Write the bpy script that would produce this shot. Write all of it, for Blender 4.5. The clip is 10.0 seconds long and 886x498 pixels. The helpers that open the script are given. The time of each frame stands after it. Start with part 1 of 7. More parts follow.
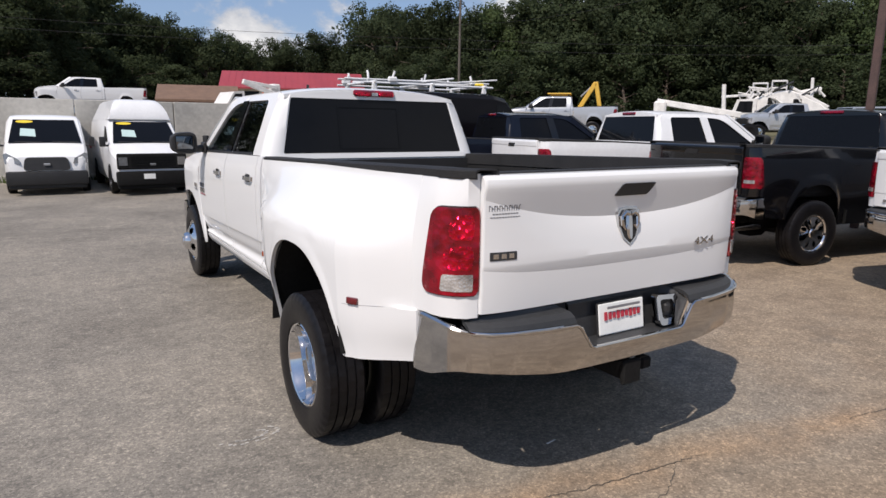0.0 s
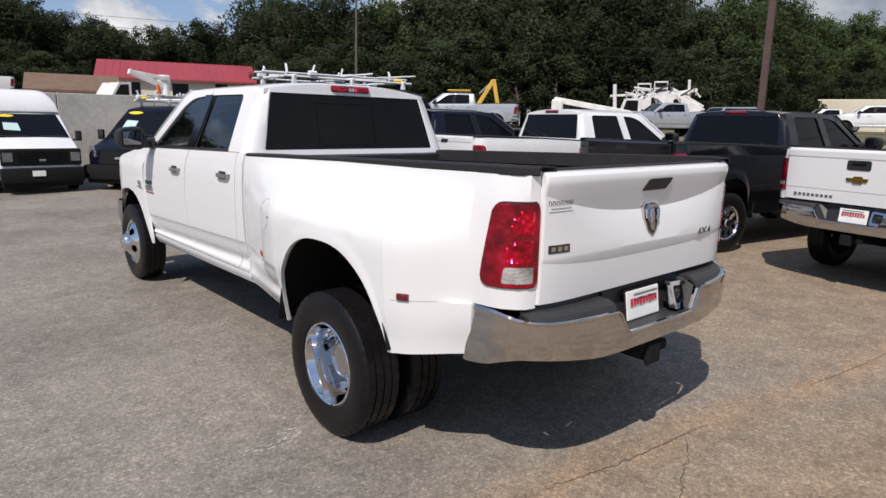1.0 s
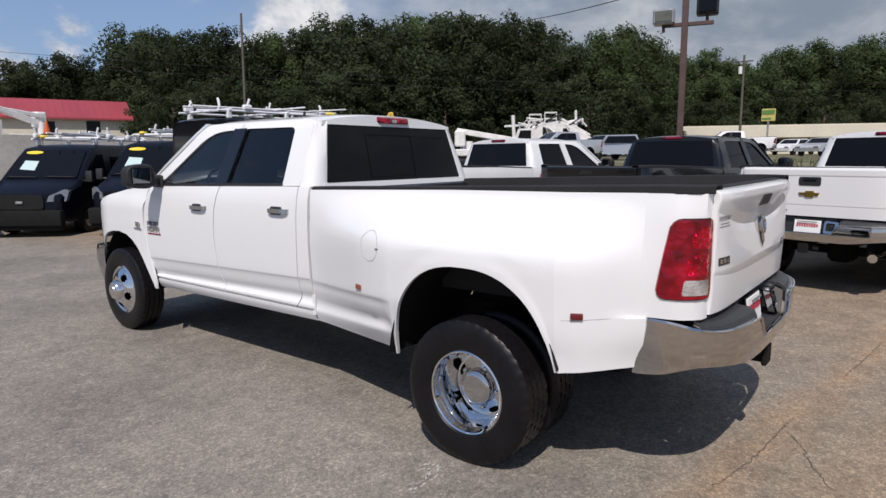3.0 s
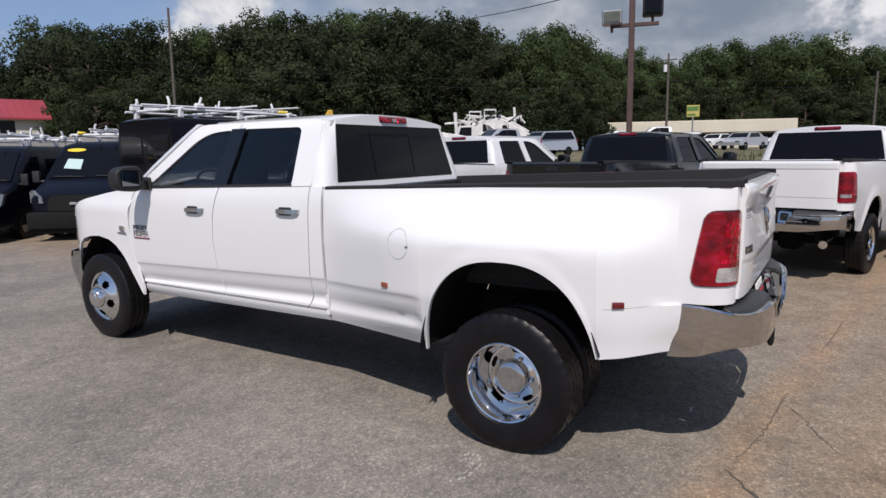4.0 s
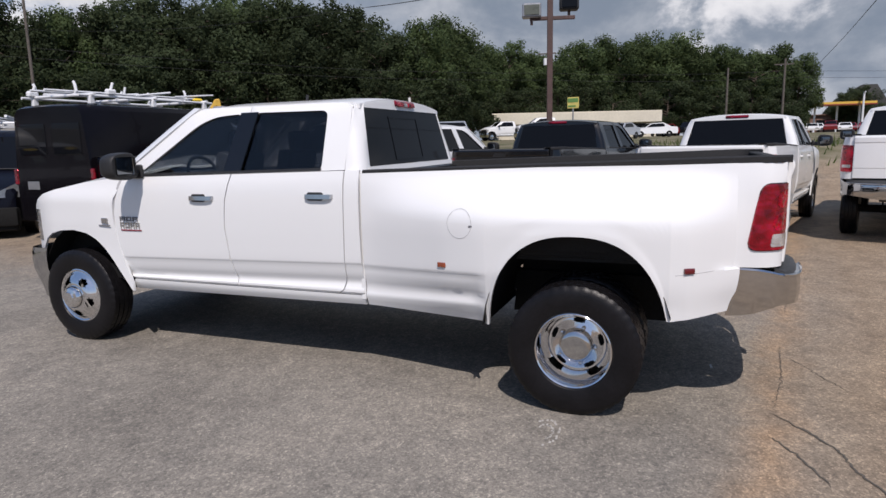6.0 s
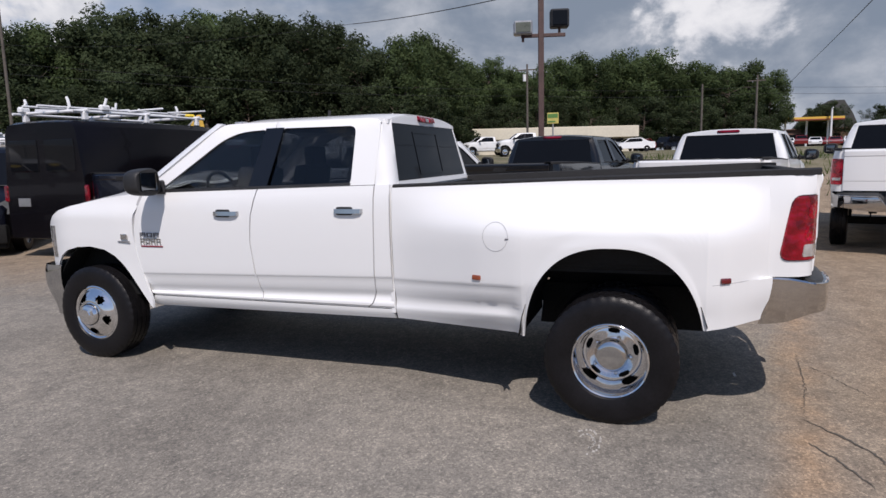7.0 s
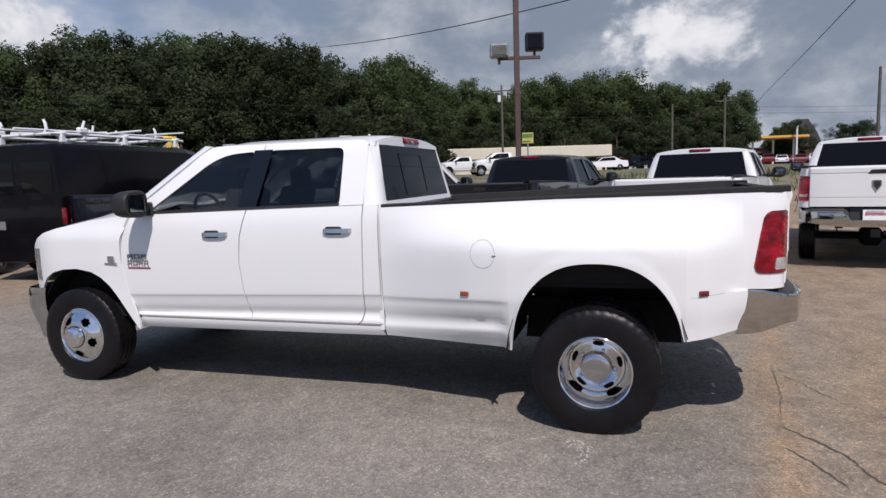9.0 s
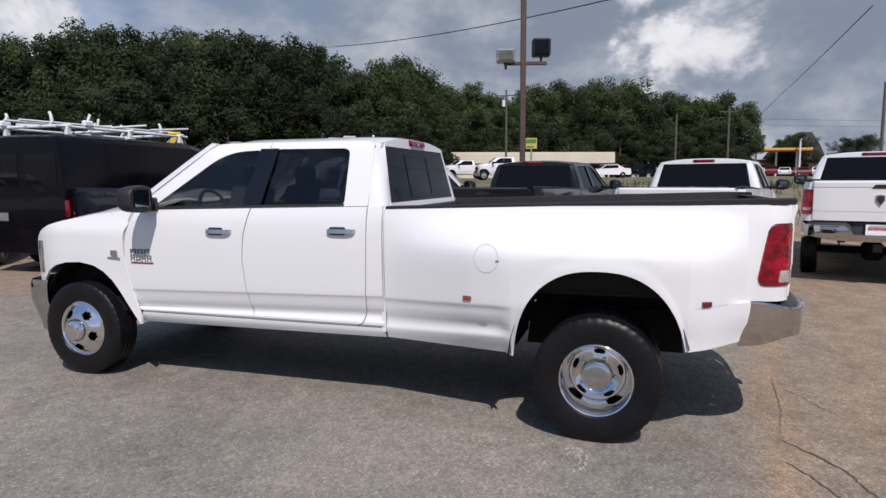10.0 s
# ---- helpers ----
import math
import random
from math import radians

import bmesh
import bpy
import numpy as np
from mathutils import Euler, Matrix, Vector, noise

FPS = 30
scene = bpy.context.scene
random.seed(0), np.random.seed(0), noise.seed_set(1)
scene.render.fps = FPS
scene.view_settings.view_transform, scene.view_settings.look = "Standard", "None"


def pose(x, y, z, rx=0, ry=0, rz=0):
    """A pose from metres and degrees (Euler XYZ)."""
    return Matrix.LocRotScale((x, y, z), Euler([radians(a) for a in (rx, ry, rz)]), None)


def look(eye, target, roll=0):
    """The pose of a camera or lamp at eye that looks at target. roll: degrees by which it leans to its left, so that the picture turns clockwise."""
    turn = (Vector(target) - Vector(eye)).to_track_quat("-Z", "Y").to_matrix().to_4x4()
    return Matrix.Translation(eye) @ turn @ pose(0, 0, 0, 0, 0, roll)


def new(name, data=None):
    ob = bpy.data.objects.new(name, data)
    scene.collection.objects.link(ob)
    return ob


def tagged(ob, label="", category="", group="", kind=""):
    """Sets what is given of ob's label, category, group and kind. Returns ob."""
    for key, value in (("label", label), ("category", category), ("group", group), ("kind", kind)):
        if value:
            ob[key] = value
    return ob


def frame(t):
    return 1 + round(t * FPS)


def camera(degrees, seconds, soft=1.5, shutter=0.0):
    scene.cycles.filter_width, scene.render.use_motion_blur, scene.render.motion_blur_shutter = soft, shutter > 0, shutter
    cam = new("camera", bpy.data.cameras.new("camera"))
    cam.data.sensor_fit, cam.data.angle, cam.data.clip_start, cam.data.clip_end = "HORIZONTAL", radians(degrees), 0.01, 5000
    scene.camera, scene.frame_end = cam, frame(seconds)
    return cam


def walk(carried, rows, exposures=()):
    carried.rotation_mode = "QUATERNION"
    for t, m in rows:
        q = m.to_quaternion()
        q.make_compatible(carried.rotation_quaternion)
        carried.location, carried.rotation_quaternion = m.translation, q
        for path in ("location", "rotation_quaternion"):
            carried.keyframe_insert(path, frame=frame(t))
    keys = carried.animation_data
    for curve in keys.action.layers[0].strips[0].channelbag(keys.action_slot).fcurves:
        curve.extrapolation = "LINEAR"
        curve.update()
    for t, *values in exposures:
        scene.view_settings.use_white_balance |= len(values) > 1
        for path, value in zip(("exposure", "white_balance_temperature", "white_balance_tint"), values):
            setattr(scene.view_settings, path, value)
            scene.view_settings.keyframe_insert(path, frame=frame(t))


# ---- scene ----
cam = camera(70.0, 10.0)
PATH = [
    (0, (-2.31, -3.236, 1.707), (-1.279, -1.565, 1.327), 0.6),
    (0.5, (-2.655, -3.059, 1.711), (-1.509, -1.466, 1.32), -0.4),
    (1, (-2.928, -2.872, 1.709), (-1.628, -1.403, 1.32), 1.1),
    (1.5, (-3.186, -2.61, 1.725), (-1.815, -1.199, 1.366), 0.4),
    (2, (-3.446, -2.4, 1.708), (-2.002, -1.058, 1.372), -0.3),
    (2.2, (-3.562, -2.307, 1.688), (-2.076, -1.004, 1.376), -0.6),
    (3.3, (-4.002, -1.805, 1.675), (-2.416, -0.622, 1.378), -0.6),
    (3.5, (-4.091, -1.723, 1.685), (-2.479, -0.578, 1.383), -1.0),
    (4, (-4.281, -1.536, 1.691), (-2.605, -0.486, 1.391), -1.0),
    (4.5, (-4.432, -1.294, 1.685), (-2.725, -0.297, 1.385), -1.5),
    (5, (-4.587, -1.083, 1.691), (-2.84, -0.154, 1.396), -1.0),
    (5.5, (-4.745, -0.869, 1.665), (-2.943, -0.063, 1.347), -1.2),
    (5.7, (-4.805, -0.765, 1.648), (-2.983, -0.012, 1.311), -0.9),
    (6.8, (-5.005, -0.330, 1.685), (-3.148, 0.346, 1.382), -2.0),
    (7, (-5.044, -0.291, 1.659), (-3.177, 0.366, 1.37), -1.5),
    (7.5, (-5.149, -0.213, 1.667), (-3.287, 0.46, 1.39), -0.5),
    (8, (-5.195, -0.225, 1.665), (-3.332, 0.456, 1.407), -1.4),
    (8.5, (-5.185, -0.243, 1.666), (-3.304, 0.392, 1.432), -1.8),
    (9, (-5.176, -0.254, 1.664), (-3.278, 0.334, 1.434), -1.9),
    (9.5, (-5.176, -0.247, 1.667), (-3.269, 0.314, 1.441), -0.4),
    (10, (-5.183, -0.232, 1.669), (-3.285, 0.357, 1.448), -0.3),
]
walk(cam, [(t, look(eye, target, roll)) for t, eye, target, roll in PATH], [(0.0, 0.29, 7000, 14.0), (2.0, 0.23, 6900, 14.0), (4.5, 0.12, 6760, 15.0), (10.0, 0.15, 6700, 16.0)])

# ---------------------------------------------------------------- light
SUN_DIR = Vector((-0.69, -0.36, 1.0)).normalized()
world = bpy.data.worlds.new("sky")
scene.world = world
world.use_nodes = True
wn, wl = world.node_tree.nodes, world.node_tree.links
wn.clear()


def wnode(kind, **values):
    n = wn.new(kind)
    for key, value in values.items():
        n.inputs[key].default_value = value
    return n


w_out = wnode("ShaderNodeOutputWorld")
w_bg = wnode("ShaderNodeBackground", Strength=0.112)
w_sky = wnode("ShaderNodeTexSky")
w_sky.sky_type, w_sky.sun_disc = "NISHITA", False
w_sky.sun_elevation = math.asin(SUN_DIR.z)
w_sky.sun_rotation = math.atan2(SUN_DIR.x, SUN_DIR.y)
w_co = wnode("ShaderNodeTexCoord")


def w_math(op, a, b=None, c=None):
    x = wn.new("ShaderNodeMath")
    x.operation = op
    for i, v in enumerate((a, b, c)):
        if isinstance(v, bpy.types.NodeSocket):
            wl.new(v, x.inputs[i])
        elif v is not None:
            x.inputs[i].default_value = v
    return x.outputs[0]


def w_step(v, lo, hi):
    x = wn.new("ShaderNodeMapRange")
    x.interpolation_type = "SMOOTHSTEP"
    x.inputs["From Min"].default_value, x.inputs["From Max"].default_value = lo, hi
    wl.new(v, x.inputs["Value"])
    return x.outputs["Result"]


def w_blend(fac, a, b):
    x = wn.new("ShaderNodeMix")
    x.data_type = "RGBA"
    for key, v in (("Factor", fac), ("A", a), ("B", b)):
        if isinstance(v, bpy.types.NodeSocket):
            wl.new(v, x.inputs[key])
        else:
            x.inputs[key].default_value = v if key == "Factor" else (*v, 1)
    return x.outputs["Result"]


def w_noise(scale, detail, rough, shift, warp=0.3, flat=2.0):
    mp = wnode("ShaderNodeMapping", Scale=(1.0, 1.0, flat), Location=shift)
    t = wnode("ShaderNodeTexNoise", Scale=scale, Detail=detail, Roughness=rough, Distortion=warp)
    wl.new(w_co.outputs["Generated"], mp.inputs["Vector"])
    wl.new(mp.outputs["Vector"], t.inputs["Vector"])
    return t.outputs["Fac"]


def w_toward(bearing, rise):
    """How nearly the sky's direction points at a bearing (anticlockwise from +X) and rise, in degrees: its cosine."""
    x = wn.new("ShaderNodeVectorMath")
    x.operation = "DOT_PRODUCT"
    b, r = radians(bearing), radians(rise)
    x.inputs[1].default_value = (math.cos(b) * math.cos(r), math.sin(b) * math.cos(r), math.sin(r))
    wl.new(w_co.outputs["Generated"], x.inputs[0])
    return x.outputs["Value"]


# a heavy grey bank over the road side, broken blue with heaped clouds over the wood
w_bank = w_noise(2.2, 8.0, 0.55, (0.35, 0.2, 0.1))
w_heap = w_noise(6.5, 10.0, 0.58, (1.7, 0.4, 0.9), 0.2, 1.5)
w_fine = w_noise(13.0, 8.0, 0.6, (0.2, 2.4, 0.3), 0.1, 1.4)
w_tex = w_math("ADD", w_math("MULTIPLY", w_bank, 0.6), w_math("MULTIPLY", w_heap, 0.4))
w_low = w_math("MULTIPLY", w_math("MAXIMUM", w_step(w_toward(8, 8), math.cos(radians(14)), math.cos(radians(4))), w_step(w_toward(-17, 4), math.cos(radians(13)), math.cos(radians(5)))), 0.085)
w_grey = w_blend(w_step(w_math("SUBTRACT", w_tex, w_low), 0.385, 0.585), (1.72, 2.2, 2.85), (4.35, 4.75, 5.25))
w_cover = w_step(w_math("ADD", w_toward(-8, 0), w_math("MULTIPLY", w_bank, 0.9)), 0.75, 1.25)
w_blue = w_blend(0.6, w_sky.outputs["Color"], (1.3, 2.35, 4.5))
w_clear = w_blend(w_cover, w_blue, w_grey)
w_lift = w_math("MULTIPLY", w_step(w_toward(-3.5, 11.5), math.cos(radians(10)), math.cos(radians(1))), 0.17)
w_lift = w_math("ADD", w_lift, w_math("MULTIPLY", w_step(w_toward(71, 8.5), math.cos(radians(7)), math.cos(radians(1))), 0.15))
w_lift = w_math("ADD", w_lift, w_math("MULTIPLY", w_step(w_toward(48, 15), math.cos(radians(14)), math.cos(radians(3))), 0.10))
w_field = w_math("ADD", w_lift, w_math("ADD", w_math("MULTIPLY", w_heap, 0.7), w_math("MULTIPLY", w_fine, 0.3)))
w_puff = w_step(w_math("SUBTRACT", w_field, w_math("MULTIPLY", w_low, 0.6)), 0.575, 0.675)
w_white = w_blend(w_step(w_math("SUBTRACT", w_field, w_math("MULTIPLY", w_fine, 0.35)), 0.40, 0.56), (3.8, 4.2, 4.8), (6.5, 6.8, 7.1))
wl.new(w_blend(w_puff, w_clear, w_white), w_bg.inputs["Color"])
wl.new(w_bg.outputs["Background"], w_out.inputs["Surface"])

sun = new("sun", bpy.data.lights.new("sun", "SUN"))
sun.data.energy, sun.data.angle, sun.data.color = 3.7, radians(0.53), (1.0, 0.962, 0.92)
sun.matrix_world = look(SUN_DIR * 60, (0, 0, 0))
scene.view_settings.exposure = 0.0

# ---------------------------------------------------------------- materials
MATS = {}


def mat(name, color, rough=0.5, metal=0.0, vary=0.0, scale=8.0, bump=0.0, bump_scale=80.0, coat=0.0, spec=0.5,
        trans=0.0, emit=None, emit_power=0.0, tint=None, ior=1.45):
    """A principled material whose colour and roughness vary at two scales, in object metres."""
    if name in MATS:
        return MATS[name]
    m = bpy.data.materials.new(name)
    m.use_nodes = True
    n, l = m.node_tree.nodes, m.node_tree.links
    b = n["Principled BSDF"]
    b.inputs["Base Color"].default_value = (*color, 1)
    b.inputs["Roughness"].default_value, b.inputs["Metallic"].default_value = rough, metal
    b.inputs["Coat Weight"].default_value, b.inputs["Coat Roughness"].default_value = coat, 0.04
    b.inputs["Specular IOR Level"].default_value, b.inputs["IOR"].default_value = spec, ior
    b.inputs["Transmission Weight"].default_value = trans
    if emit:
        b.inputs["Emission Color"].default_value, b.inputs["Emission Strength"].default_value = (*emit, 1), emit_power
    co = n.new("ShaderNodeTexCoord")
    if vary:
        big, small = n.new("ShaderNodeTexNoise"), n.new("ShaderNodeTexNoise")
        big.inputs["Scale"].default_value, big.inputs["Detail"].default_value = scale, 6
        small.inputs["Scale"].default_value, small.inputs["Detail"].default_value = scale * 9, 4
        add = n.new("ShaderNodeMath")
        l.new(co.outputs["Object"], big.inputs["Vector"])
        l.new(co.outputs["Object"], small.inputs["Vector"])
        l.new(big.outputs["Fac"], add.inputs[0])
        l.new(small.outputs["Fac"], add.inputs[1])
        ramp = n.new("ShaderNodeValToRGB")
        dark = tint or tuple(c * (1 - vary) for c in color)
        light = tuple(min(1, c * (1 + vary)) for c in color)
        ramp.color_ramp.elements[0].position, ramp.color_ramp.elements[0].color = 0.35, (*dark, 1)
        ramp.color_ramp.elements[1].position, ramp.color_ramp.elements[1].color = 0.65, (*light, 1)
        half = n.new("ShaderNodeMath")
        half.operation, half.inputs[1].default_value = "MULTIPLY", 0.5
        l.new(add.outputs[0], half.inputs[0])
        l.new(half.outputs[0], ramp.inputs["Fac"])
        l.new(ramp.outputs["Color"], b.inputs["Base Color"])
        mr = n.new("ShaderNodeMapRange")
        mr.inputs["To Min"].default_value, mr.inputs["To Max"].default_value = max(0.02, rough * 0.75), min(1, rough * 1.25)
        l.new(big.outputs["Fac"], mr.inputs["Value"])
        l.new(mr.outputs["Result"], b.inputs["Roughness"])
    if bump:
        tex, bn = n.new("ShaderNodeTexNoise"), n.new("ShaderNodeBump")
        tex.inputs["Scale"].default_value, tex.inputs["Detail"].default_value = bump_scale, 5
        bn.inputs["Strength"].default_value, bn.inputs["Distance"].default_value = bump, 0.01
        l.new(co.outputs["Object"], tex.inputs["Vector"])
        l.new(tex.outputs["Fac"], bn.inputs["Height"])
        l.new(bn.outputs["Normal"], b.inputs["Normal"])
    MATS[name] = m
    return m


WHITE = mat("white_paint", (0.705, 0.713, 0.716), 0.62, vary=0.004, scale=1.5, coat=0.8, spec=0.3)
WHITE_OLD = mat("white_paint_dull", (0.68, 0.69, 0.70), 0.4, vary=0.05, scale=2, coat=0.5)
BLACK_PAINT = mat("black_paint", (0.0035, 0.0035, 0.0045), 0.14, vary=0.2, scale=2, spec=0.35, coat=0.6)
NAVY_PAINT = mat("dark_blue_paint", (0.0045, 0.006, 0.012), 0.22, vary=0.2, scale=2, spec=0.25, coat=0.35)
VAN_BLACK = mat("dull_black_paint", (0.0040, 0.0034, 0.0048), 0.22, vary=0.2, scale=2, spec=0.14, coat=0.10)
VAN_NAVY = mat("dull_dark_blue_paint", (0.0040, 0.0048, 0.0095), 0.32, vary=0.2, scale=2, spec=0.12, coat=0.08)
SILVER_PAINT = mat("silver_paint", (0.42, 0.44, 0.47), 0.3, metal=0.4, vary=0.04, coat=1.0)
RED_PAINT = mat("red_paint", (0.20, 0.010, 0.014), 0.3, vary=0.06, coat=1.0)
CHROME = mat("chrome", (0.54, 0.54, 0.545), 0.07, metal=1.0, vary=0.06, scale=3)
POLISHED = mat("polished_aluminium", (0.74, 0.74, 0.75), 0.045, metal=1.0, vary=0.05, scale=5)
CHROME_WORN = mat("chrome_brushed", (0.62, 0.61, 0.60), 0.22, metal=1.0, vary=0.06, scale=4)
RUBBER = mat("tyre_rubber", (0.0065, 0.006, 0.007), 0.4, vary=0.35, scale=7, bump=0.1, bump_scale=120, spec=0.28)
PLASTIC = mat("black_plastic", (0.018, 0.018, 0.019), 0.55, vary=0.2, scale=6, bump=0.12, bump_scale=220)
PLASTIC_GREY = mat("grey_plastic", (0.028, 0.029, 0.031), 0.5, vary=0.15, scale=6, bump=0.12, bump_scale=220)
DARK = mat("dark_underbody", (0.012, 0.012, 0.012), 0.85, vary=0.3, scale=5, spec=0.15)
BEDLINER = mat("bed_liner", (0.014, 0.014, 0.015), 0.7, vary=0.3, scale=9, bump=0.3, bump_scale=160)
GLASS_DARK = mat("tinted_glass", (0.005, 0.0055, 0.007), 0.04, vary=0.1, scale=2, spec=0.2)
GLASS_TINT = mat("tinted_side_glass", (0.115, 0.125, 0.14), 0.0, trans=1.0, ior=1.45)
GLASS_CLEAR = mat("side_glass", (0.27, 0.30, 0.325), 0.0, trans=1.0, ior=1.45)
RED_LENS = mat("red_lens", (0.30, 0.002, 0.016), 0.14, metal=0.6, vary=0.22, scale=14, coat=0.7)
RED_BRIGHT = mat("red_reflector", (0.75, 0.004, 0.03), 0.12, metal=0.9, vary=0.3, scale=30, coat=0.6)
RED_DEEP = mat("red_lens_deep", (0.11, 0.002, 0.006), 0.15, vary=0.3, scale=22, coat=1.0)
CLEAR_LENS = mat("clear_lens", (0.40, 0.39, 0.385), 0.12, metal=0.5, vary=0.2, scale=30, coat=1.0)
AMBER = mat("amber_lens", (0.26, 0.055, 0.02), 0.15, vary=0.2, scale=30, coat=1.0)
STEEL = mat("galvanised_steel", (0.42, 0.42, 0.42), 0.45, metal=0.8, vary=0.15, scale=8)
RUST_POLE = mat("brown_painted_steel", (0.075, 0.045, 0.040), 0.7, vary=0.3, scale=5, bump=0.15)
WOOD_POLE = mat("weathered_pole_wood", (0.095, 0.083, 0.072), 0.9, vary=0.3, scale=4, bump=0.4, bump_scale=40)
CONCRETE = mat("weathered_concrete", (0.42, 0.405, 0.37), 0.9, vary=0.16, scale=0.9, bump=0.3, bump_scale=30)
RED_ROOF = mat("red_metal_roof", (0.30, 0.045, 0.055), 0.5, vary=0.12, scale=0.6)
BROWN_ROOF = mat("brown_shingle_roof", (0.16, 0.10, 0.07), 0.9, vary=0.25, scale=2, bump=0.3)
BEIGE_WALL = mat("beige_siding", (0.58, 0.54, 0.44), 0.8, vary=0.08, scale=0.5)
BRICK_WALL = mat("brown_brick_wall", (0.22, 0.13, 0.10), 0.9, vary=0.2, scale=2)
YELLOW = mat("yellow_paint", (0.58, 0.36, 0.06), 0.45, vary=0.12, scale=3)
YELLOW_TAG = mat("yellow_paper", (0.72, 0.52, 0.04), 0.7, vary=0.08, scale=9)
PAPER = mat("white_paper", (0.75, 0.76, 0.74), 0.7, vary=0.06, scale=12)
TEAL_PAPER = mat("pale_teal_paper", (0.42, 0.56, 0.55), 0.7, vary=0.06, scale=12)
RED_PRINT = mat("red_print", (0.42, 0.03, 0.05), 0.6, vary=0.1, scale=20)
GREY_PRINT = mat("grey_print", (0.16, 0.16, 0.17), 0.5, vary=0.1, scale=20)
SEAT = mat("dark_seat_cloth", (0.035, 0.035, 0.038), 0.9, vary=0.25, scale=12, bump=0.3)
BARK = mat("bark", (0.085, 0.065, 0.05), 0.95, vary=0.3, scale=3, bump=0.5, bump_scale=20)
MIRROR_DARK = mat("dark_mirror", (0.16, 0.17, 0.18), 0.05, metal=1.0, vary=0.03)
# grey for panel gaps, and for shade drawn along the box's crease
SEAM_CREASE = mat("seam_and_crease_shade", (0.40, 0.40, 0.41), 0.6, vary=0.05)
HEADLINER = mat("pale_headliner", (0.28, 0.27, 0.25), 0.9, vary=0.06)
DIRTY_WHITE = mat("dirty_white_paint", (0.64, 0.63, 0.61), 0.5, vary=0.18, scale=3)
HEADLAMP = mat("headlamp_glass", (0.20, 0.21, 0.22), 0.1, metal=0.4, vary=0.3, scale=14, coat=1.0)
CABLE = mat("black_cable", (0.02, 0.02, 0.02), 0.7, vary=0.2)


def facets(m, scale, bump):
    """Adds the small moulded reflector cells of a lamp."""
    n, l = m.node_tree.nodes, m.node_tree.links
    b = n["Principled BSDF"]
    co, vor, bn = n.new("ShaderNodeTexCoord"), n.new("ShaderNodeTexVoronoi"), n.new("ShaderNodeBump")
    vor.inputs["Scale"].default_value = scale
    bn.inputs["Strength"].default_value, bn.inputs["Distance"].default_value = bump, 0.02
    l.new(co.outputs["Object"], vor.inputs["Vector"])
    l.new(vor.outputs["Distance"], bn.inputs["Height"])
    l.new(bn.outputs["Normal"], b.inputs["Normal"])
    base = b.inputs["Base Color"].links[0].from_socket
    mx, mr = n.new("ShaderNodeMix"), n.new("ShaderNodeMapRange")
    mx.data_type, mx.blend_type = "RGBA", "MULTIPLY"
    mx.inputs["Factor"].default_value = 1.0
    big = n.new("ShaderNodeTexNoise")
    big.inputs["Scale"].default_value, big.inputs["Detail"].default_value = 9, 2
    l.new(co.outputs["Object"], big.inputs["Vector"])
    mr.inputs["From Min"].default_value, mr.inputs["From Max"].default_value = 0.35, 0.68
    mr.inputs["To Min"].default_value, mr.inputs["To Max"].default_value = 0.45, 1.6
    l.new(big.outputs["Fac"], mr.inputs["Value"])
    l.new(base, mx.inputs["A"])
    l.new(mr.outputs["Result"], mx.inputs["B"])
    l.new(mx.outputs["Result"], b.inputs["Base Color"])


facets(RED_LENS, 24, 0.40)
facets(CLEAR_LENS, 85, 0.2)
facets(RED_BRIGHT, 34, 0.9)


def leaf_material(name, dark, light):
    m = bpy.data.materials.new(name)
    m.use_nodes = True
    n, l = m.node_tree.nodes, m.node_tree.links
    b = n["Principled BSDF"]
    geo, ob = n.new("ShaderNodeNewGeometry"), n.new("ShaderNodeObjectInfo")
    ramp = n.new("ShaderNodeValToRGB")
    ramp.color_ramp.elements[0].color, ramp.color_ramp.elements[1].color = (*dark, 1), (*light, 1)
    co, spots, mx = n.new("ShaderNodeTexCoord"), n.new("ShaderNodeTexNoise"), n.new("ShaderNodeMix")
    spots.inputs["Scale"].default_value, spots.inputs["Detail"].default_value = 0.7, 3
    l.new(co.outputs["Object"], spots.inputs["Vector"])
    mx.inputs["Factor"].default_value = 0.25
    l.new(spots.outputs["Fac"], mx.inputs["A"])
    l.new(geo.outputs["Random Per Island"], mx.inputs["B"])
    l.new(mx.outputs["Result"], ramp.inputs["Fac"])
    ramp.color_ramp.elements[0].position, ramp.color_ramp.elements[1].position = 0.25, 0.75
    hsv = n.new("ShaderNodeHueSaturation")
    mr = n.new("ShaderNodeMapRange")
    mr.inputs["To Min"].default_value, mr.inputs["To Max"].default_value = 0.72, 1.25
    l.new(ob.outputs["Random"], mr.inputs["Value"])
    l.new(mr.outputs["Result"], hsv.inputs["Value"])
    l.new(ramp.outputs["Color"], hsv.inputs["Color"])
    l.new(hsv.outputs["Color"], b.inputs["Base Color"])
    b.inputs["Roughness"].default_value = 0.75
    b.inputs["Specular IOR Level"].default_value = 0.15
    # leaves let some light through
    tl, ms = n.new("ShaderNodeBsdfTranslucent"), n.new("ShaderNodeMixShader")
    ms.inputs["Fac"].default_value = 0.52
    l.new(hsv.outputs["Color"], tl.inputs["Color"])
    l.new(b.outputs["BSDF"], ms.inputs[1])
    l.new(tl.outputs["BSDF"], ms.inputs[2])
    l.new(ms.outputs["Shader"], n["Material Output"].inputs["Surface"])
    return m


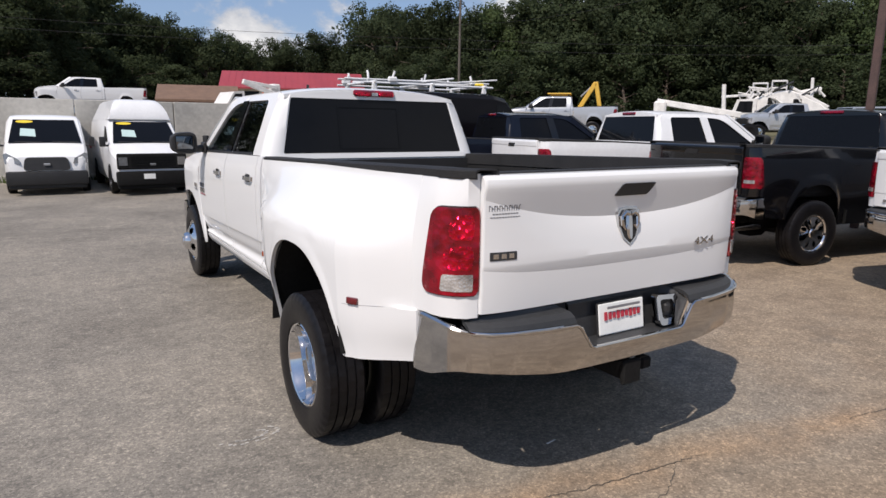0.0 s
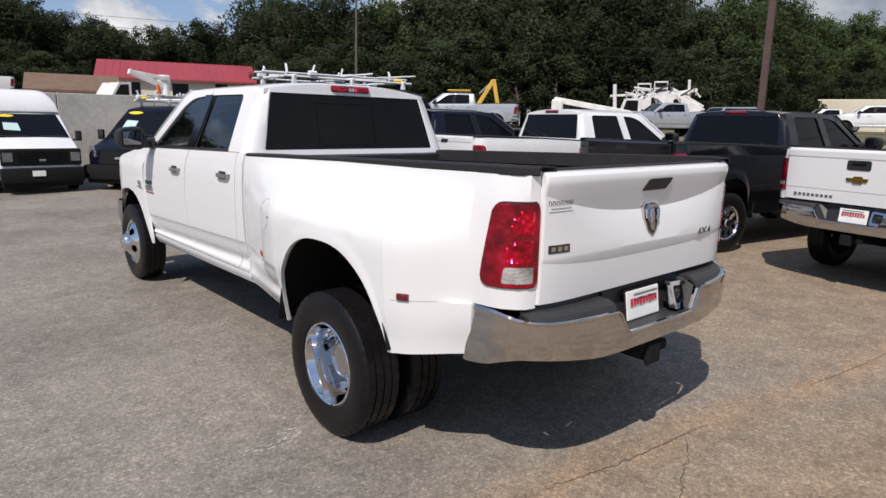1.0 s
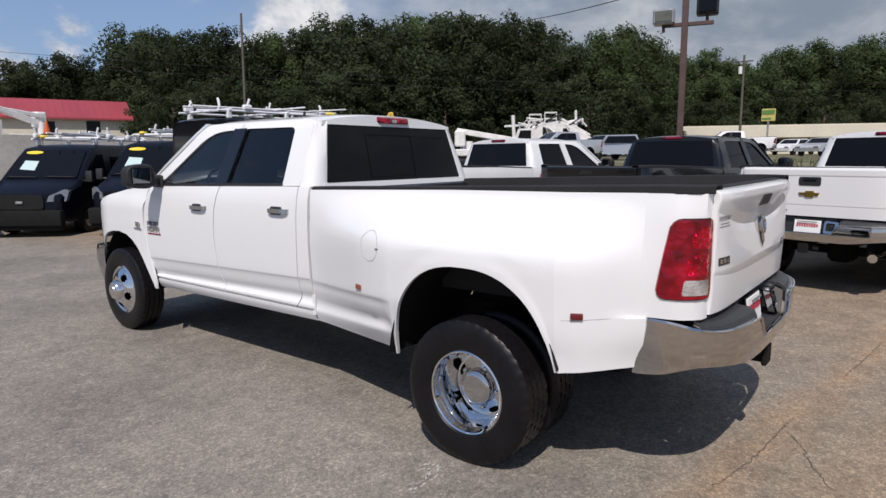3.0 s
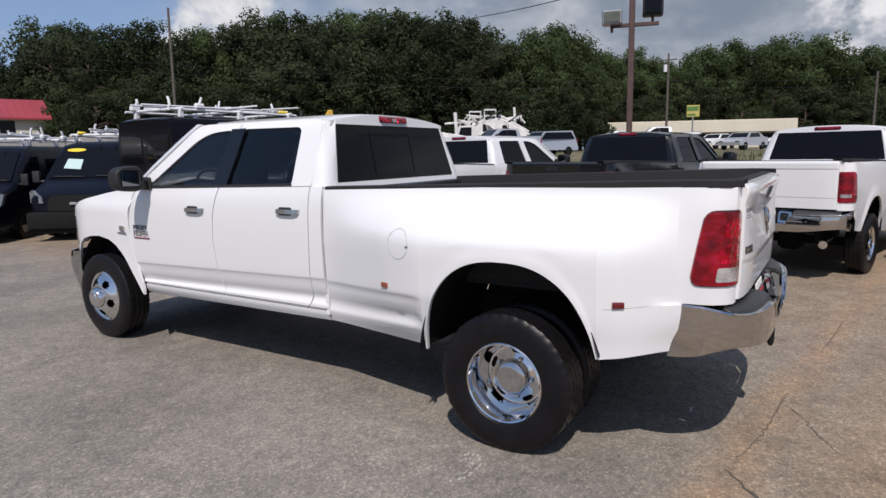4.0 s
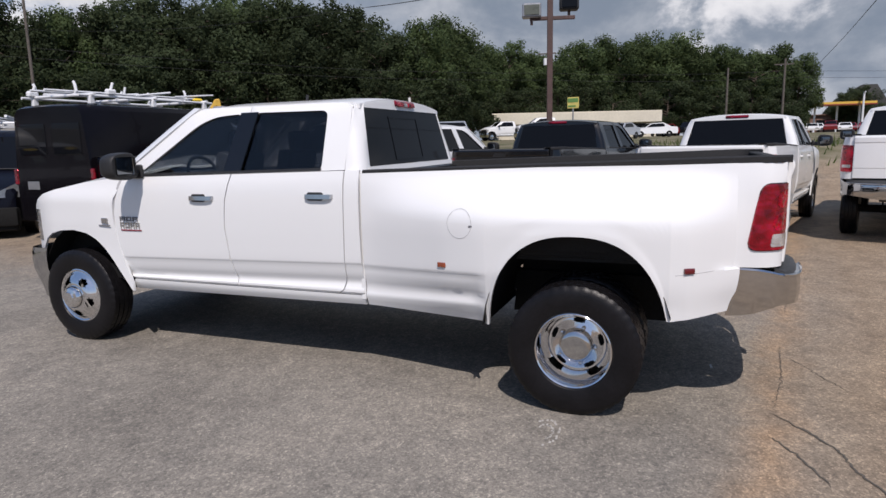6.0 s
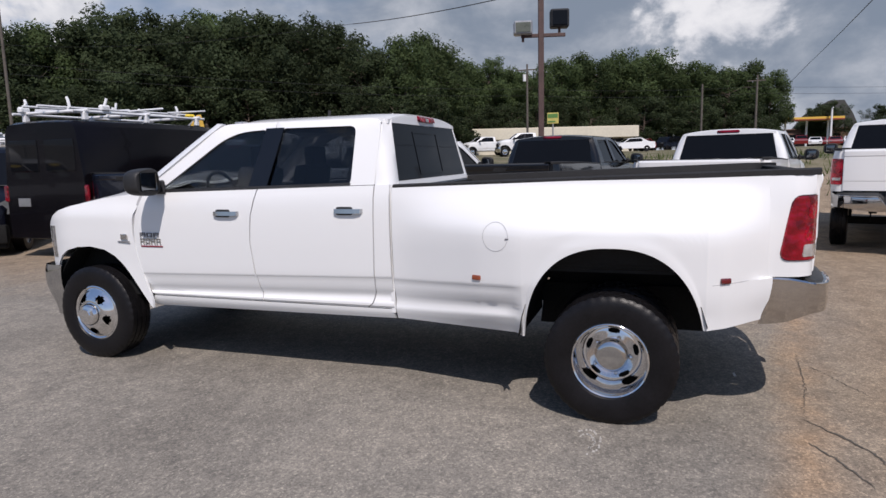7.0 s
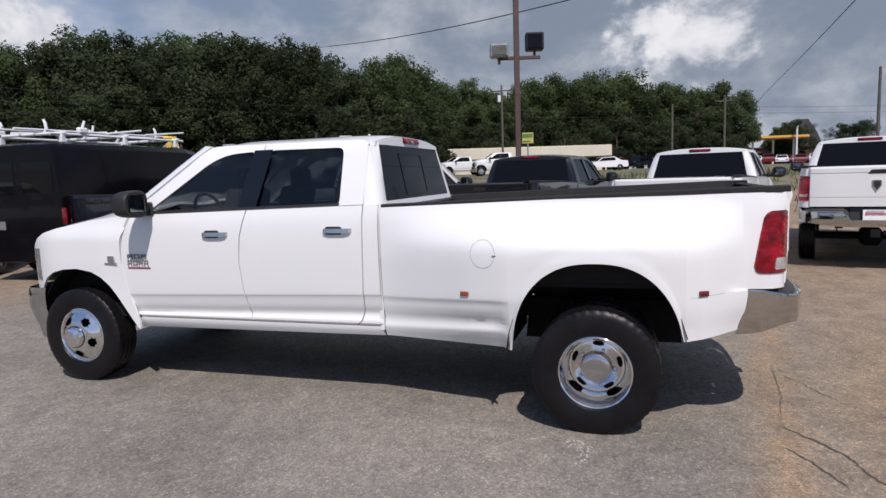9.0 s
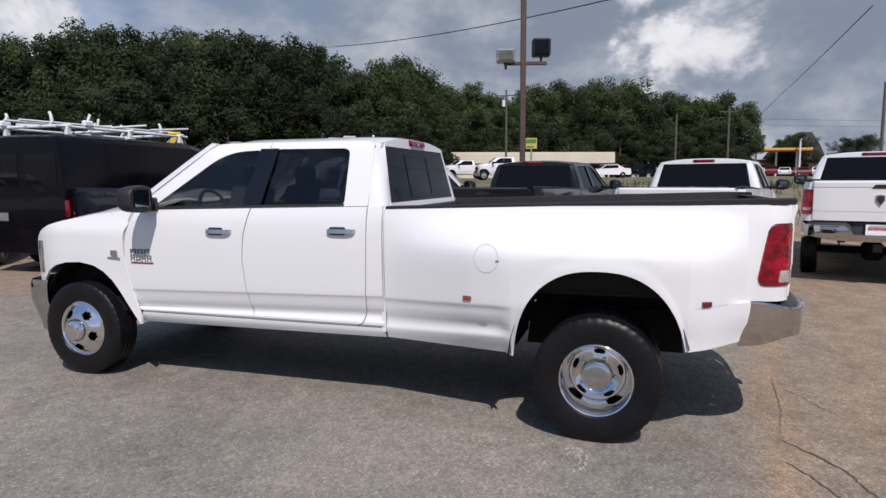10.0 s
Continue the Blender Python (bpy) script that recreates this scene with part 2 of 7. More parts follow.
LEAF = leaf_material("leaves", (0.056, 0.083, 0.033), (0.100, 0.137, 0.058))
# darker copy of the leaves: the wood's shade is put into the colour
LEAF_SHADE = leaf_material("shaded_leaves", (0.042, 0.058, 0.029), (0.065, 0.086, 0.042))
WEED = leaf_material("weeds", (0.05, 0.085, 0.02), (0.16, 0.20, 0.06))


def ground_material():
    """Worn asphalt: pale aggregate, dark patches, an orange clay stain along the paving seam, fine cracks."""
    m = bpy.data.materials.new("worn_asphalt")
    m.use_nodes = True
    n, l = m.node_tree.nodes, m.node_tree.links
    b = n["Principled BSDF"]
    geo = n.new("ShaderNodeNewGeometry")
    pos = geo.outputs["Position"]

    def noise_tex(scale, detail=5, rough=0.55):
        t = n.new("ShaderNodeTexNoise")
        t.inputs["Scale"].default_value, t.inputs["Detail"].default_value, t.inputs["Roughness"].default_value = scale, detail, rough
        l.new(pos, t.inputs["Vector"])
        return t.outputs["Fac"]

    def ramp(fac, stops):
        r = n.new("ShaderNodeValToRGB")
        while len(r.color_ramp.elements) < len(stops):
            r.color_ramp.elements.new(0.5)
        for e, (p, c) in zip(r.color_ramp.elements, stops):
            e.position, e.color = p, (*c, 1)
        l.new(fac, r.inputs["Fac"])
        return r.outputs["Color"]

    def mix(fac, a, c, how="MIX"):
        x = n.new("ShaderNodeMix")
        x.data_type, x.blend_type = "RGBA", how
        for socket, v in (("Factor", fac), ("A", a), ("B", c)):
            if isinstance(v, bpy.types.NodeSocket):
                l.new(v, x.inputs[socket])
            else:
                x.inputs[socket].default_value = v if isinstance(v, float) else (*v, 1)
        return x.outputs["Result"]

    def math_node(op, a, c=None):
        x = n.new("ShaderNodeMath")
        x.operation = op
        for i, v in enumerate((a, c)):
            if v is None:
                continue
            if isinstance(v, bpy.types.NodeSocket):
                l.new(v, x.inputs[i])
            else:
                x.inputs[i].default_value = v
        return x.outputs[0]

    sep = n.new("ShaderNodeSeparateXYZ")
    l.new(pos, sep.inputs[0])
    # signed distance from the paving seam, which runs from (-1.6, -1.03) towards (4.9, -1.95)
    d = math_node("ADD", math_node("MULTIPLY", sep.outputs["Y"], 0.990), math_node("MULTIPLY", sep.outputs["X"], 0.142))
    d = math_node("ADD", d, 1.252)
    wob = math_node("MULTIPLY", math_node("SUBTRACT", noise_tex(1.3, 4), 0.5), 0.5)
    dw = math_node("ADD", d, wob)
    def pebbles(scale):
        """Cells of bound aggregate: a random value for each stone."""
        v = n.new("ShaderNodeTexVoronoi")
        v.inputs["Scale"].default_value, v.inputs["Randomness"].default_value = scale, 1.0
        l.new(pos, v.inputs["Vector"])
        sp = n.new("ShaderNodeSeparateColor")
        l.new(v.outputs["Color"], sp.inputs["Color"])
        return sp.outputs["Red"]

    stone, chip = pebbles(78.0), pebbles(150.0)
    coarse = noise_tex(26, 4, 0.7)
    grain = math_node("ADD", math_node("MULTIPLY", stone, 0.30), math_node("ADD", math_node("MULTIPLY", chip, 0.25), math_node("MULTIPLY", coarse, 0.45)))
    blot = noise_tex(0.55, 6, 0.6)
    patch = noise_tex(2.3, 5, 0.6)
    base = ramp(blot, [(0.30, (0.150, 0.138, 0.121)), (0.52, (0.218, 0.201, 0.176)), (0.72, (0.262, 0.237, 0.203))])
    tan = ramp(patch, [(0.30, (0.200, 0.152, 0.108)), (0.70, (0.302, 0.237, 0.170))])
    side = ramp(math_node("ADD", math_node("MULTIPLY", dw, -0.55), 0.45), [(0.2, (0, 0, 0)), (0.8, (1, 1, 1))])
    past = ramp(math_node("ADD", math_node("MULTIPLY", sep.outputs["X"], 0.22), wob), [(0.12, (0, 0, 0)), (0.60, (0.85, 0.85, 0.85))])
    col = mix(math_node("MAXIMUM", side, past), base, tan)
    band = ramp(math_node("ABSOLUTE", dw), [(0.02, (1, 1, 1)), (0.22, (0, 0, 0))])
    band = math_node("MULTIPLY", band, ramp(patch, [(0.35, (0.22, 0.22, 0.22)), (0.65, (0.78, 0.78, 0.78))]))
    col = mix(band, col, (0.315, 0.215, 0.135))
    oil = ramp(noise_tex(0.9, 7, 0.65), [(0.60, (0, 0, 0)), (0.72, (0.55, 0.55, 0.55))])
    col = mix(oil, col, (0.105, 0.098, 0.09))
    stones = ramp(grain, [(0.28, (0.65, 0.65, 0.66)), (0.50, (0.98, 0.97, 0.96)), (0.66, (1.21, 1.195, 1.17)), (0.74, (1.74, 1.70, 1.64))])
    col = mix(1.0, col, stones, "MULTIPLY")
    worn = ramp(noise_tex(6.5, 5, 0.7), [(0.32, (0.80, 0.80, 0.80)), (0.68, (1.18, 1.17, 1.15))])
    col = mix(1.0, col, worn, "MULTIPLY")
    # grass verge past the parked row, woodland floor past that
    far = ramp(math_node("ADD", math_node("MULTIPLY", sep.outputs["X"], 0.05), math_node("MULTIPLY", wob, 0.2)), [(0.85, (0, 0, 0)), (0.95, (1, 1, 1))])
    grass = ramp(noise_tex(0.45, 6, 0.65), [(0.38, (0.055, 0.070, 0.026)), (0.50, (0.13, 0.115, 0.065)), (0.64, (0.23, 0.195, 0.14))])
    col = mix(far, col, grass)
    l.new(col, b.inputs["Base Color"])
    b.inputs["Roughness"].default_value = 0.88
    b.inputs["Specular IOR Level"].default_value = 0.3
    bn = n.new("ShaderNodeBump")
    bn.inputs["Strength"].default_value, bn.inputs["Distance"].default_value = 0.5, 0.008
    l.new(grain, bn.inputs["Height"])
    l.new(bn.outputs["Normal"], b.inputs["Normal"])
    return m


ASPHALT = ground_material()

# ---------------------------------------------------------------- mesh helpers


def mesh_of(bm, name, smooth=35):
    bmesh.ops.recalc_face_normals(bm, faces=bm.faces)
    me = bpy.data.meshes.new(name)
    bm.to_mesh(me)
    bm.free()
    if smooth:
        me.polygons.foreach_set("use_smooth", [True] * len(me.polygons))
        me.set_sharp_from_angle(angle=radians(smooth))
    return me


def part(name, bm, material, parent, label="", smooth=35):
    ob = new(name, mesh_of(bm, name, smooth))
    ob.data.materials.append(material)
    ob.parent = parent
    if label:
        tagged(ob, label)
    return ob


def thing(name, label, category, group="", kind="", m=None):
    ob = new(name)
    ob.empty_display_size = 0.2
    tagged(ob, label, category, group, kind)
    if m is not None:
        ob.matrix_world = m
    return ob


def solo(name, bm, material, label, category, group="", kind="", m=None, smooth=35):
    ob = new(name, mesh_of(bm, name, smooth))
    ob.data.materials.append(material)
    tagged(ob, label, category, group, kind)
    if m is not None:
        ob.matrix_world = m
    return ob


def box(bm, c, s, bevel=0.0, rot=None, seg=1):
    r = bmesh.ops.create_cube(bm, size=1)
    vs = r["verts"]
    m = Matrix.Translation(c) @ (rot or Matrix()) @ Matrix.Diagonal((*s, 1))
    bmesh.ops.transform(bm, matrix=m, verts=vs)
    if bevel:
        es = list({e for v in vs for e in v.link_edges})
        bmesh.ops.bevel(bm, geom=es, offset=bevel, segments=seg, affect="EDGES", profile=0.6)
    return bm


def tube(bm, pts, r, seg=8, r2=None):
    """A round bar along points; r2: the radius at its end."""
    pts = [Vector(p) for p in pts]
    rings = []
    for i, p in enumerate(pts):
        d = (pts[min(i + 1, len(pts) - 1)] - pts[max(i - 1, 0)]).normalized()
        a = d.orthogonal().normalized() if i == 0 else (a - d * a.dot(d)).normalized()
        b = d.cross(a)
        rr = r if r2 is None else r + (r2 - r) * i / (len(pts) - 1)
        rings.append([bm.verts.new(p + rr * (math.cos(t) * a + math.sin(t) * b)) for t in np.linspace(0, 2 * math.pi, seg, endpoint=False)])
    for u, v in zip(rings, rings[1:]):
        for k in range(seg):
            bm.faces.new((u[k], u[(k + 1) % seg], v[(k + 1) % seg], v[k]))
    bm.faces.new(rings[0][::-1])
    bm.faces.new(rings[-1])
    return bm


def lathe(bm, prof, x0=0.0, seg=40, close=False):
    """Turns (x, r) pairs round the X axis."""
    rings = [[bm.verts.new((x0 + x, r * math.cos(t), r * math.sin(t))) for t in np.linspace(0, 2 * math.pi, seg, endpoint=False)] for x, r in prof]
    pairs = list(zip(rings, rings[1:])) + ([(rings[-1], rings[0])] if close else [])
    for u, v in pairs:
        for k in range(seg):
            bm.faces.new((u[k], u[(k + 1) % seg], v[(k + 1) % seg], v[k]))
    return bm


def grid(bm, rows):
    """A sheet through rows of points."""
    vs = [[bm.verts.new(p) for p in row] for row in rows]
    for a, b in zip(vs, vs[1:]):
        for k in range(len(a) - 1):
            bm.faces.new((a[k], a[k + 1], b[k + 1], b[k]))
    return vs


def loft(bm, sections, cap=True):
    """Closed rings of points, skinned one to the next."""
    rings = [[bm.verts.new(p) for p in s] for s in sections]
    n = len(rings[0])
    for a, b in zip(rings, rings[1:]):
        for k in range(n):
            bm.faces.new((a[k], a[(k + 1) % n], b[(k + 1) % n], b[k]))
    if cap:
        bm.faces.new(rings[0][::-1])
        bm.faces.new(rings[-1])
    return bm


def lerp_table(table, v):
    return float(np.interp(v, [a for a, _ in table], [b for _, b in table]))


def smooth_step(a, b, v):
    t = min(1.0, max(0.0, (v - a) / (b - a)))
    return t * t * (3 - 2 * t)


def place(x, y, deg, z=0.0):
    """A vehicle's pose: rear axle at x, y on the ground, its nose deg degrees anticlockwise from +Y."""
    return pose(x, y, z, 0, 0, deg)


def slab(bm, rows, off):
    """A sheet through rows of points with its thickness laid off by a vector."""
    off = Vector(off)
    a = grid(bm, rows)
    b = [[bm.verts.new(v.co + off) for v in row] for row in a]
    for u, v in zip(b, b[1:]):
        for k in range(len(u) - 1):
            bm.faces.new((u[k], v[k], v[k + 1], u[k + 1]))
    edge = [(i, 0) for i in range(len(a))] + [(len(a) - 1, k) for k in range(1, len(a[0]))]
    edge += [(i, len(a[0]) - 1) for i in range(len(a) - 2, -1, -1)] + [(0, k) for k in range(len(a[0]) - 2, 0, -1)]
    for (i, k), (p, q) in zip(edge, edge[1:] + edge[:1]):
        bm.faces.new((a[i][k], a[p][q], b[p][q], b[i][k]))
    return bm


def rounded(corners, radius, n=5):
    """The corners of a flat four-sided loop rounded off, n points a corner."""
    out = []
    for i, c in enumerate(corners):
        c, p, q = Vector(c), Vector(corners[i - 1]), Vector(corners[(i + 1) % len(corners)])
        r = radius[i] if isinstance(radius, (list, tuple)) else radius
        a, b = c + (p - c).normalized() * r, c + (q - c).normalized() * r
        for t in [k / (n - 1) for k in range(n)]:
            out.append((1 - t) ** 2 * a + 2 * t * (1 - t) * c + t * t * b)
    return out


def ring_slab(bm, outer, inner, off):
    """A flat frame between two loops of as many points, with thickness."""
    off = Vector(off)
    n = len(outer)
    v = [[bm.verts.new(Vector(p) + o) for p in loop] for loop, o in ((outer, Vector()), (inner, Vector()), (inner, off), (outer, off))]
    for a, b in ((0, 1), (1, 2), (2, 3), (3, 0)):
        for k in range(n):
            bm.faces.new((v[a][k], v[a][(k + 1) % n], v[b][(k + 1) % n], v[b][k]))
    return bm


def plate_slab(bm, loop, off):
    off = Vector(off)
    a = [bm.verts.new(Vector(p)) for p in loop]
    b = [bm.verts.new(Vector(p) + off) for p in loop]
    bm.faces.new(a)
    bm.faces.new(b[::-1])
    for k in range(len(a)):
        bm.faces.new((a[k], a[(k + 1) % len(a)], b[(k + 1) % len(a)], b[k]))
    return bm


def flip(bm):
    bmesh.ops.transform(bm, matrix=Matrix.Diagonal((-1, 1, 1, 1)), verts=bm.verts)
    return bm


# ---------------------------------------------------------------- wheels
TYRE_R = 0.402


def tyre_bm(width=0.235, rim=0.222):
    """A tyre round the X axis, its outer face towards -X, with grooves and shoulder lugs."""
    w = width / 2
    prof = [(-w * 0.72, rim), (-w * 0.92, rim + 0.02), (-w * 1.02, rim + 0.07), (-w * 1.0, TYRE_R - 0.05), (-w * 0.94, TYRE_R - 0.022), (-w * 0.84, TYRE_R - 0.006)]
    tread = []
    for k in range(4):
        a, b = -w * 0.80 + k * w * 0.42, -w * 0.80 + k * w * 0.42 + w * 0.32
        tread += [(a, TYRE_R - 0.001), (b, TYRE_R), (b + 0.002, TYRE_R - 0.010), (b + w * 0.09, TYRE_R - 0.010)]
    prof += tread[:-2] + [(-x, r) for x, r in reversed(prof)]
    bm = bmesh.new()
    seg = 160
    rings = []
    for i, (x, r) in enumerate(prof):
        shoulder = abs(x) > w * 0.78 and r > TYRE_R - 0.03
        row = []
        for k in range(seg):
            t = 2 * math.pi * k / seg
            rr = r - (0.005 if shoulder and k % 4 == 0 else 0.0)
            if not shoulder and r > TYRE_R - 0.004 and (k + 2 * i) % 5 == 0:
                rr -= 0.005
            row.append(bm.verts.new((x, rr * math.cos(t), rr * math.sin(t))))
        rings.append(row)
    for u, v in zip(rings, rings[1:]):
        for k in range(seg):
            bm.faces.new((u[k], u[(k + 1) % seg], v[(k + 1) % seg], v[k]))
    return bm


def rim_bm(prof, holes, hole_r, span, seg=80):
    """A wheel disc by (x, r) pairs; openings between the hole radii are left out."""
    bm = bmesh.new()
    rings = [[bm.verts.new((x, r * math.cos(t), r * math.sin(t))) for t in np.linspace(0, 2 * math.pi, seg, endpoint=False)] for x, r in prof]
    for (u, v), (pa, pb) in zip(zip(rings, rings[1:]), zip(prof, prof[1:])):
        mid = (pa[1] + pb[1]) / 2
        for k in range(seg):
            ang = 360 * (k + 0.5) / seg
            near = min(abs((ang - 360 * h / holes + 180) % 360 - 180) for h in range(holes)) if holes else 999
            edge = span * math.sqrt(max(0.0, 1 - ((mid - sum(hole_r) / 2) / ((hole_r[1] - hole_r[0]) / 2)) ** 2)) if holes else 0
            if near < edge:
                continue
            bm.faces.new((u[k], u[(k + 1) % seg], v[(k + 1) % seg], v[k]))
    return bm


def wheel(parent, x, y, side, style, r=TYRE_R):
    """A wheel whose outer face lies at distance x from the middle; side -1 is the left. style: dual, front, plain, inner."""
    hub = new("wheel")
    hub.parent = parent
    hub.matrix_basis = Matrix.Translation((side * (x - 0.118), y, r)) @ (Matrix.Rotation(math.pi, 4, "Z") if side > 0 else Matrix()) @ Matrix.Rotation(0.4 + y, 4, "X") @ Matrix.Diagonal((1, r / TYRE_R, r / TYRE_R, 1))
    part("tyre", tyre_bm(), RUBBER, hub, "black tyre with worn tread", smooth=28)
    if style == "inner":
        bm = bmesh.new()
        lathe(bm, [(-0.1, 0.225), (-0.02, 0.2), (-0.02, 0.02)], seg=32)
        part("rim", bm, DARK, hub)
        return hub
    back = bmesh.new()
    lathe(back, [(0.112, 0.222), (0.100, 0.21), (0.095, 0.01)], seg=32)
    part("barrel", back, DARK, hub)
    if style == "dual":
        dish = np.linspace(0.100, 0.166, 14)
        prof = [(-0.088, 0.240), (-0.100, 0.237), (-0.106, 0.229), (-0.101, 0.221), (-0.085, 0.216), (-0.060, 0.205), (-0.020, 0.197), (0.030, 0.189), (0.062, 0.182), (0.072, 0.176)]
        prof += [(0.074 - 0.026 * (i / 13) ** 1.3, float(a)) for i, a in enumerate(dish[::-1])] + [(0.040, 0.096)]
        rim = part("rim", rim_bm(prof, 5, (0.134, 0.169), 15), POLISHED, hub, "polished deep-dish rim")
        cap = bmesh.new()
        lathe(cap, [(0.052, 0.104), (0.010, 0.102), (-0.006, 0.098), (-0.016, 0.086), (-0.019, 0.060), (-0.020, 0.001)], seg=48)
        part("hub_cap", cap, CHROME, rim)
        for k in range(5):
            nut = bmesh.new()
            a = 2 * math.pi * k / 5 + 0.3
            lathe(nut, [(0.05, 0.013), (0.020, 0.013), (0.016, 0.008), (0.015, 0.001)], seg=8)
            bmesh.ops.translate(nut, verts=nut.verts, vec=(0.0, 0.117 * math.cos(a), 0.117 * math.sin(a)))
            part("lug_nut", nut, CHROME, rim)
    elif style == "front":
        dish = np.linspace(0.100, 0.198, 14)
        prof = [(-0.088, 0.240), (-0.100, 0.236), (-0.104, 0.226), (-0.096, 0.214), (-0.098, 0.205)]
        prof += [(-0.104 - 0.052 * math.sin(math.pi / 2 * i / 13), float(a)) for i, a in enumerate(dish[::-1])] + [(-0.158, 0.096)]
        rim = part("rim", rim_bm(prof, 5, (0.122, 0.180), 16), POLISHED, hub, "polished rim")
        cap = bmesh.new()
        lathe(cap, [(-0.156, 0.098), (-0.185, 0.094), (-0.205, 0.080), (-0.212, 0.055), (-0.220, 0.050), (-0.224, 0.001)], seg=40)
        part("hub_cap", cap, POLISHED, rim)
    else:
        dish = np.linspace(0.06, 0.205, 20)
        prof = [(-0.090, 0.240), (-0.100, 0.234), (-0.098, 0.222), (-0.080, 0.212)] + [(-0.078 - 0.016 * i / 19, float(a)) for i, a in enumerate(dish[::-1])]
        rim = part("rim", rim_bm(prof, 8, (0.105, 0.190), 8), POLISHED, hub, "polished eight-spoke alloy rim")
        cap = bmesh.new()
        lathe(cap, [(-0.09, 0.062), (-0.108, 0.05), (-0.110, 0.001)], seg=24)
        part("hub_cap", cap, POLISHED, rim)
    return hub


# ---------------------------------------------------------------- pickup truck


def pickup(label, m, paint=WHITE, base=4.29, dually=False, hero=False, rails=BEDLINER, group="", upper=None, lamp="plain", gate_emblem=None, wheel_style="plain", glass=GLASS_DARK, high=0.0, chrome_bumper=True, axle_r=TYRE_R, pillars=BLACK_PAINT):
    """A crew-cab pickup. Local axes: x to its right, y ahead from the rear axle, z up. base: the wheelbase."""
    s = base - 4.29
    root = thing("pickup_truck", label, "pickup truck", group, m=m)
    root.matrix_world = m @ Matrix.Translation((0, 0, high))
    upper = upper or paint

    def cy(y):
        """Stretches the box and shifts the cab for the wheelbase."""
        return y + s if y >= 1.5 else (y * (1.5 + s) / 1.5 if y > 0 else y)

    step = 1 if hero else 2

    def both(name, bm_fn, material, label="", smooth=35, parent=root):
        out = []
        for side in (-1, 1):
            bm = bm_fn()
            if side > 0:
                flip(bm)
            out.append(part(name, bm, material, parent, label, smooth))
        return out

    def door_sheet(ya, yb, nu, t=0.022):
        """A door skin on the left with the body line, the cove under it and the flared lower lip."""
        bm = bmesh.new()
        rows = []
        for zr in door_z:
            row = []
            for u in np.linspace(0, 1, nu):
                y = ya(zr) + (yb(zr) - ya(zr)) * u
                z = zr + crease(y, zr) + (belt(y) - 1.44) * smooth_step(1.20, 1.44, zr)
                row.append((-w_cab(y, zr), cy(y), z))
            rows.append(row)
        return slab(bm, rows, (t, 0, 0))

    def side_sheet(ya, yb, z0, z1, zl, zu, w, nu, nz, t=0.022):
        """A body panel on the left: y between two edges that follow z, z between two edges that follow y."""
        bm = bmesh.new()
        rows = []
        for v in np.linspace(0, 1, nz):
            zn = z0 + v * (z1 - z0)
            row = []
            for u in np.linspace(0, 1, nu):
                y = ya(zn) + (yb(zn) - ya(zn)) * u
                lo, hi = zl(y), zu(y)
                z = lo + v * (hi - lo)
                row.append((-w(y, z), cy(y), z))
            rows.append(row)
        return slab(bm, rows, (t, 0, 0))

    cab_w = [(0.47, 0.895), (0.50, 0.922), (0.545, 0.946), (0.572, 0.950), (0.582, 0.944), (0.596, 0.957), (0.615, 0.957), (0.632, 0.946), (0.655, 0.938), (0.675, 0.941), (0.697, 0.953), (0.72, 0.962), (0.765, 0.972), (0.796, 0.977), (0.801, 0.9795), (0.808, 0.984), (0.84, 0.987), (1.05, 0.994), (1.25, 0.992), (1.36, 0.982), (1.44, 0.958)]
    # heights of the rows of a door panel, close together round the crease and the cove
    door_z = [0.580, 0.587, 0.596, 0.606, 0.615, 0.624, 0.632, 0.644, 0.655, 0.675, 0.697, 0.72, 0.742, 0.765, 0.796, 0.801, 0.808, 0.818, 0.84, 0.90, 0.97, 1.05, 1.15, 1.25, 1.31, 1.36, 1.40, 1.44]

    def w_cab(y, z):
        return lerp_table(cab_w, z)

    def crease(y, z):
        """How far the body line lies above its mean at y: it falls gently towards the nose."""
        return 0.022 * (1.95 - y) * smooth_step(0.585, 0.66, z) * smooth_step(1.25, 0.85, z)

    def belt(y):
        return 1.428 + (3.6 - y) * 0.022

    def front_edge(z):
        return lerp_table([(0.55, 3.70), (0.66, 3.765), (0.8, 3.805), (1.0, 3.835), (1.2, 3.83), (1.38, 3.755), (1.44, 3.73)], z)

    def mid_edge(z):
        return lerp_table([(0.57, 2.635), (0.8, 2.675), (1.07, 2.705), (1.25, 2.685), (1.44, 2.63)], z)

    def rear_edge(z):
        return lerp_table([(0.575, 1.75), (0.61, 1.70), (0.7, 1.672), (1.04, 1.658), (1.44, 1.650)], z)

    nz = 16 if hero else 9
    gap = 0.005
    f_doors = both("front_door", lambda: door_sheet(lambda z: mid_edge(z) + gap, lambda z: front_edge(z) - gap, 14 // step), paint)
    r_doors = both("rear_door", lambda: door_sheet(lambda z: rear_edge(z) + gap, lambda z: mid_edge(z) - gap, 14 // step), paint)
    both("cab_corner", lambda: door_sheet(lambda z: 1.533, lambda z: rear_edge(z) - gap, 5), paint)
    both("rocker_panel", lambda: side_sheet(lambda z: 1.535, lambda z: 3.74 - (z - 0.47) * 0.2, 0.47, 0.572, lambda y: 0.487 + 0.008 * (3.7 - y), lambda y: 0.574, w_cab, 12, 5), paint)

    def seam(edge, z0, z1):
        b = bmesh.new()
        rows = [[(-(w_cab(0, z) - 0.016), cy(edge(z) + d), z) for d in (-0.03, 0.03)] for z in np.linspace(z0, z1, 14)]
        return slab(b, rows, (0.004, 0, 0))

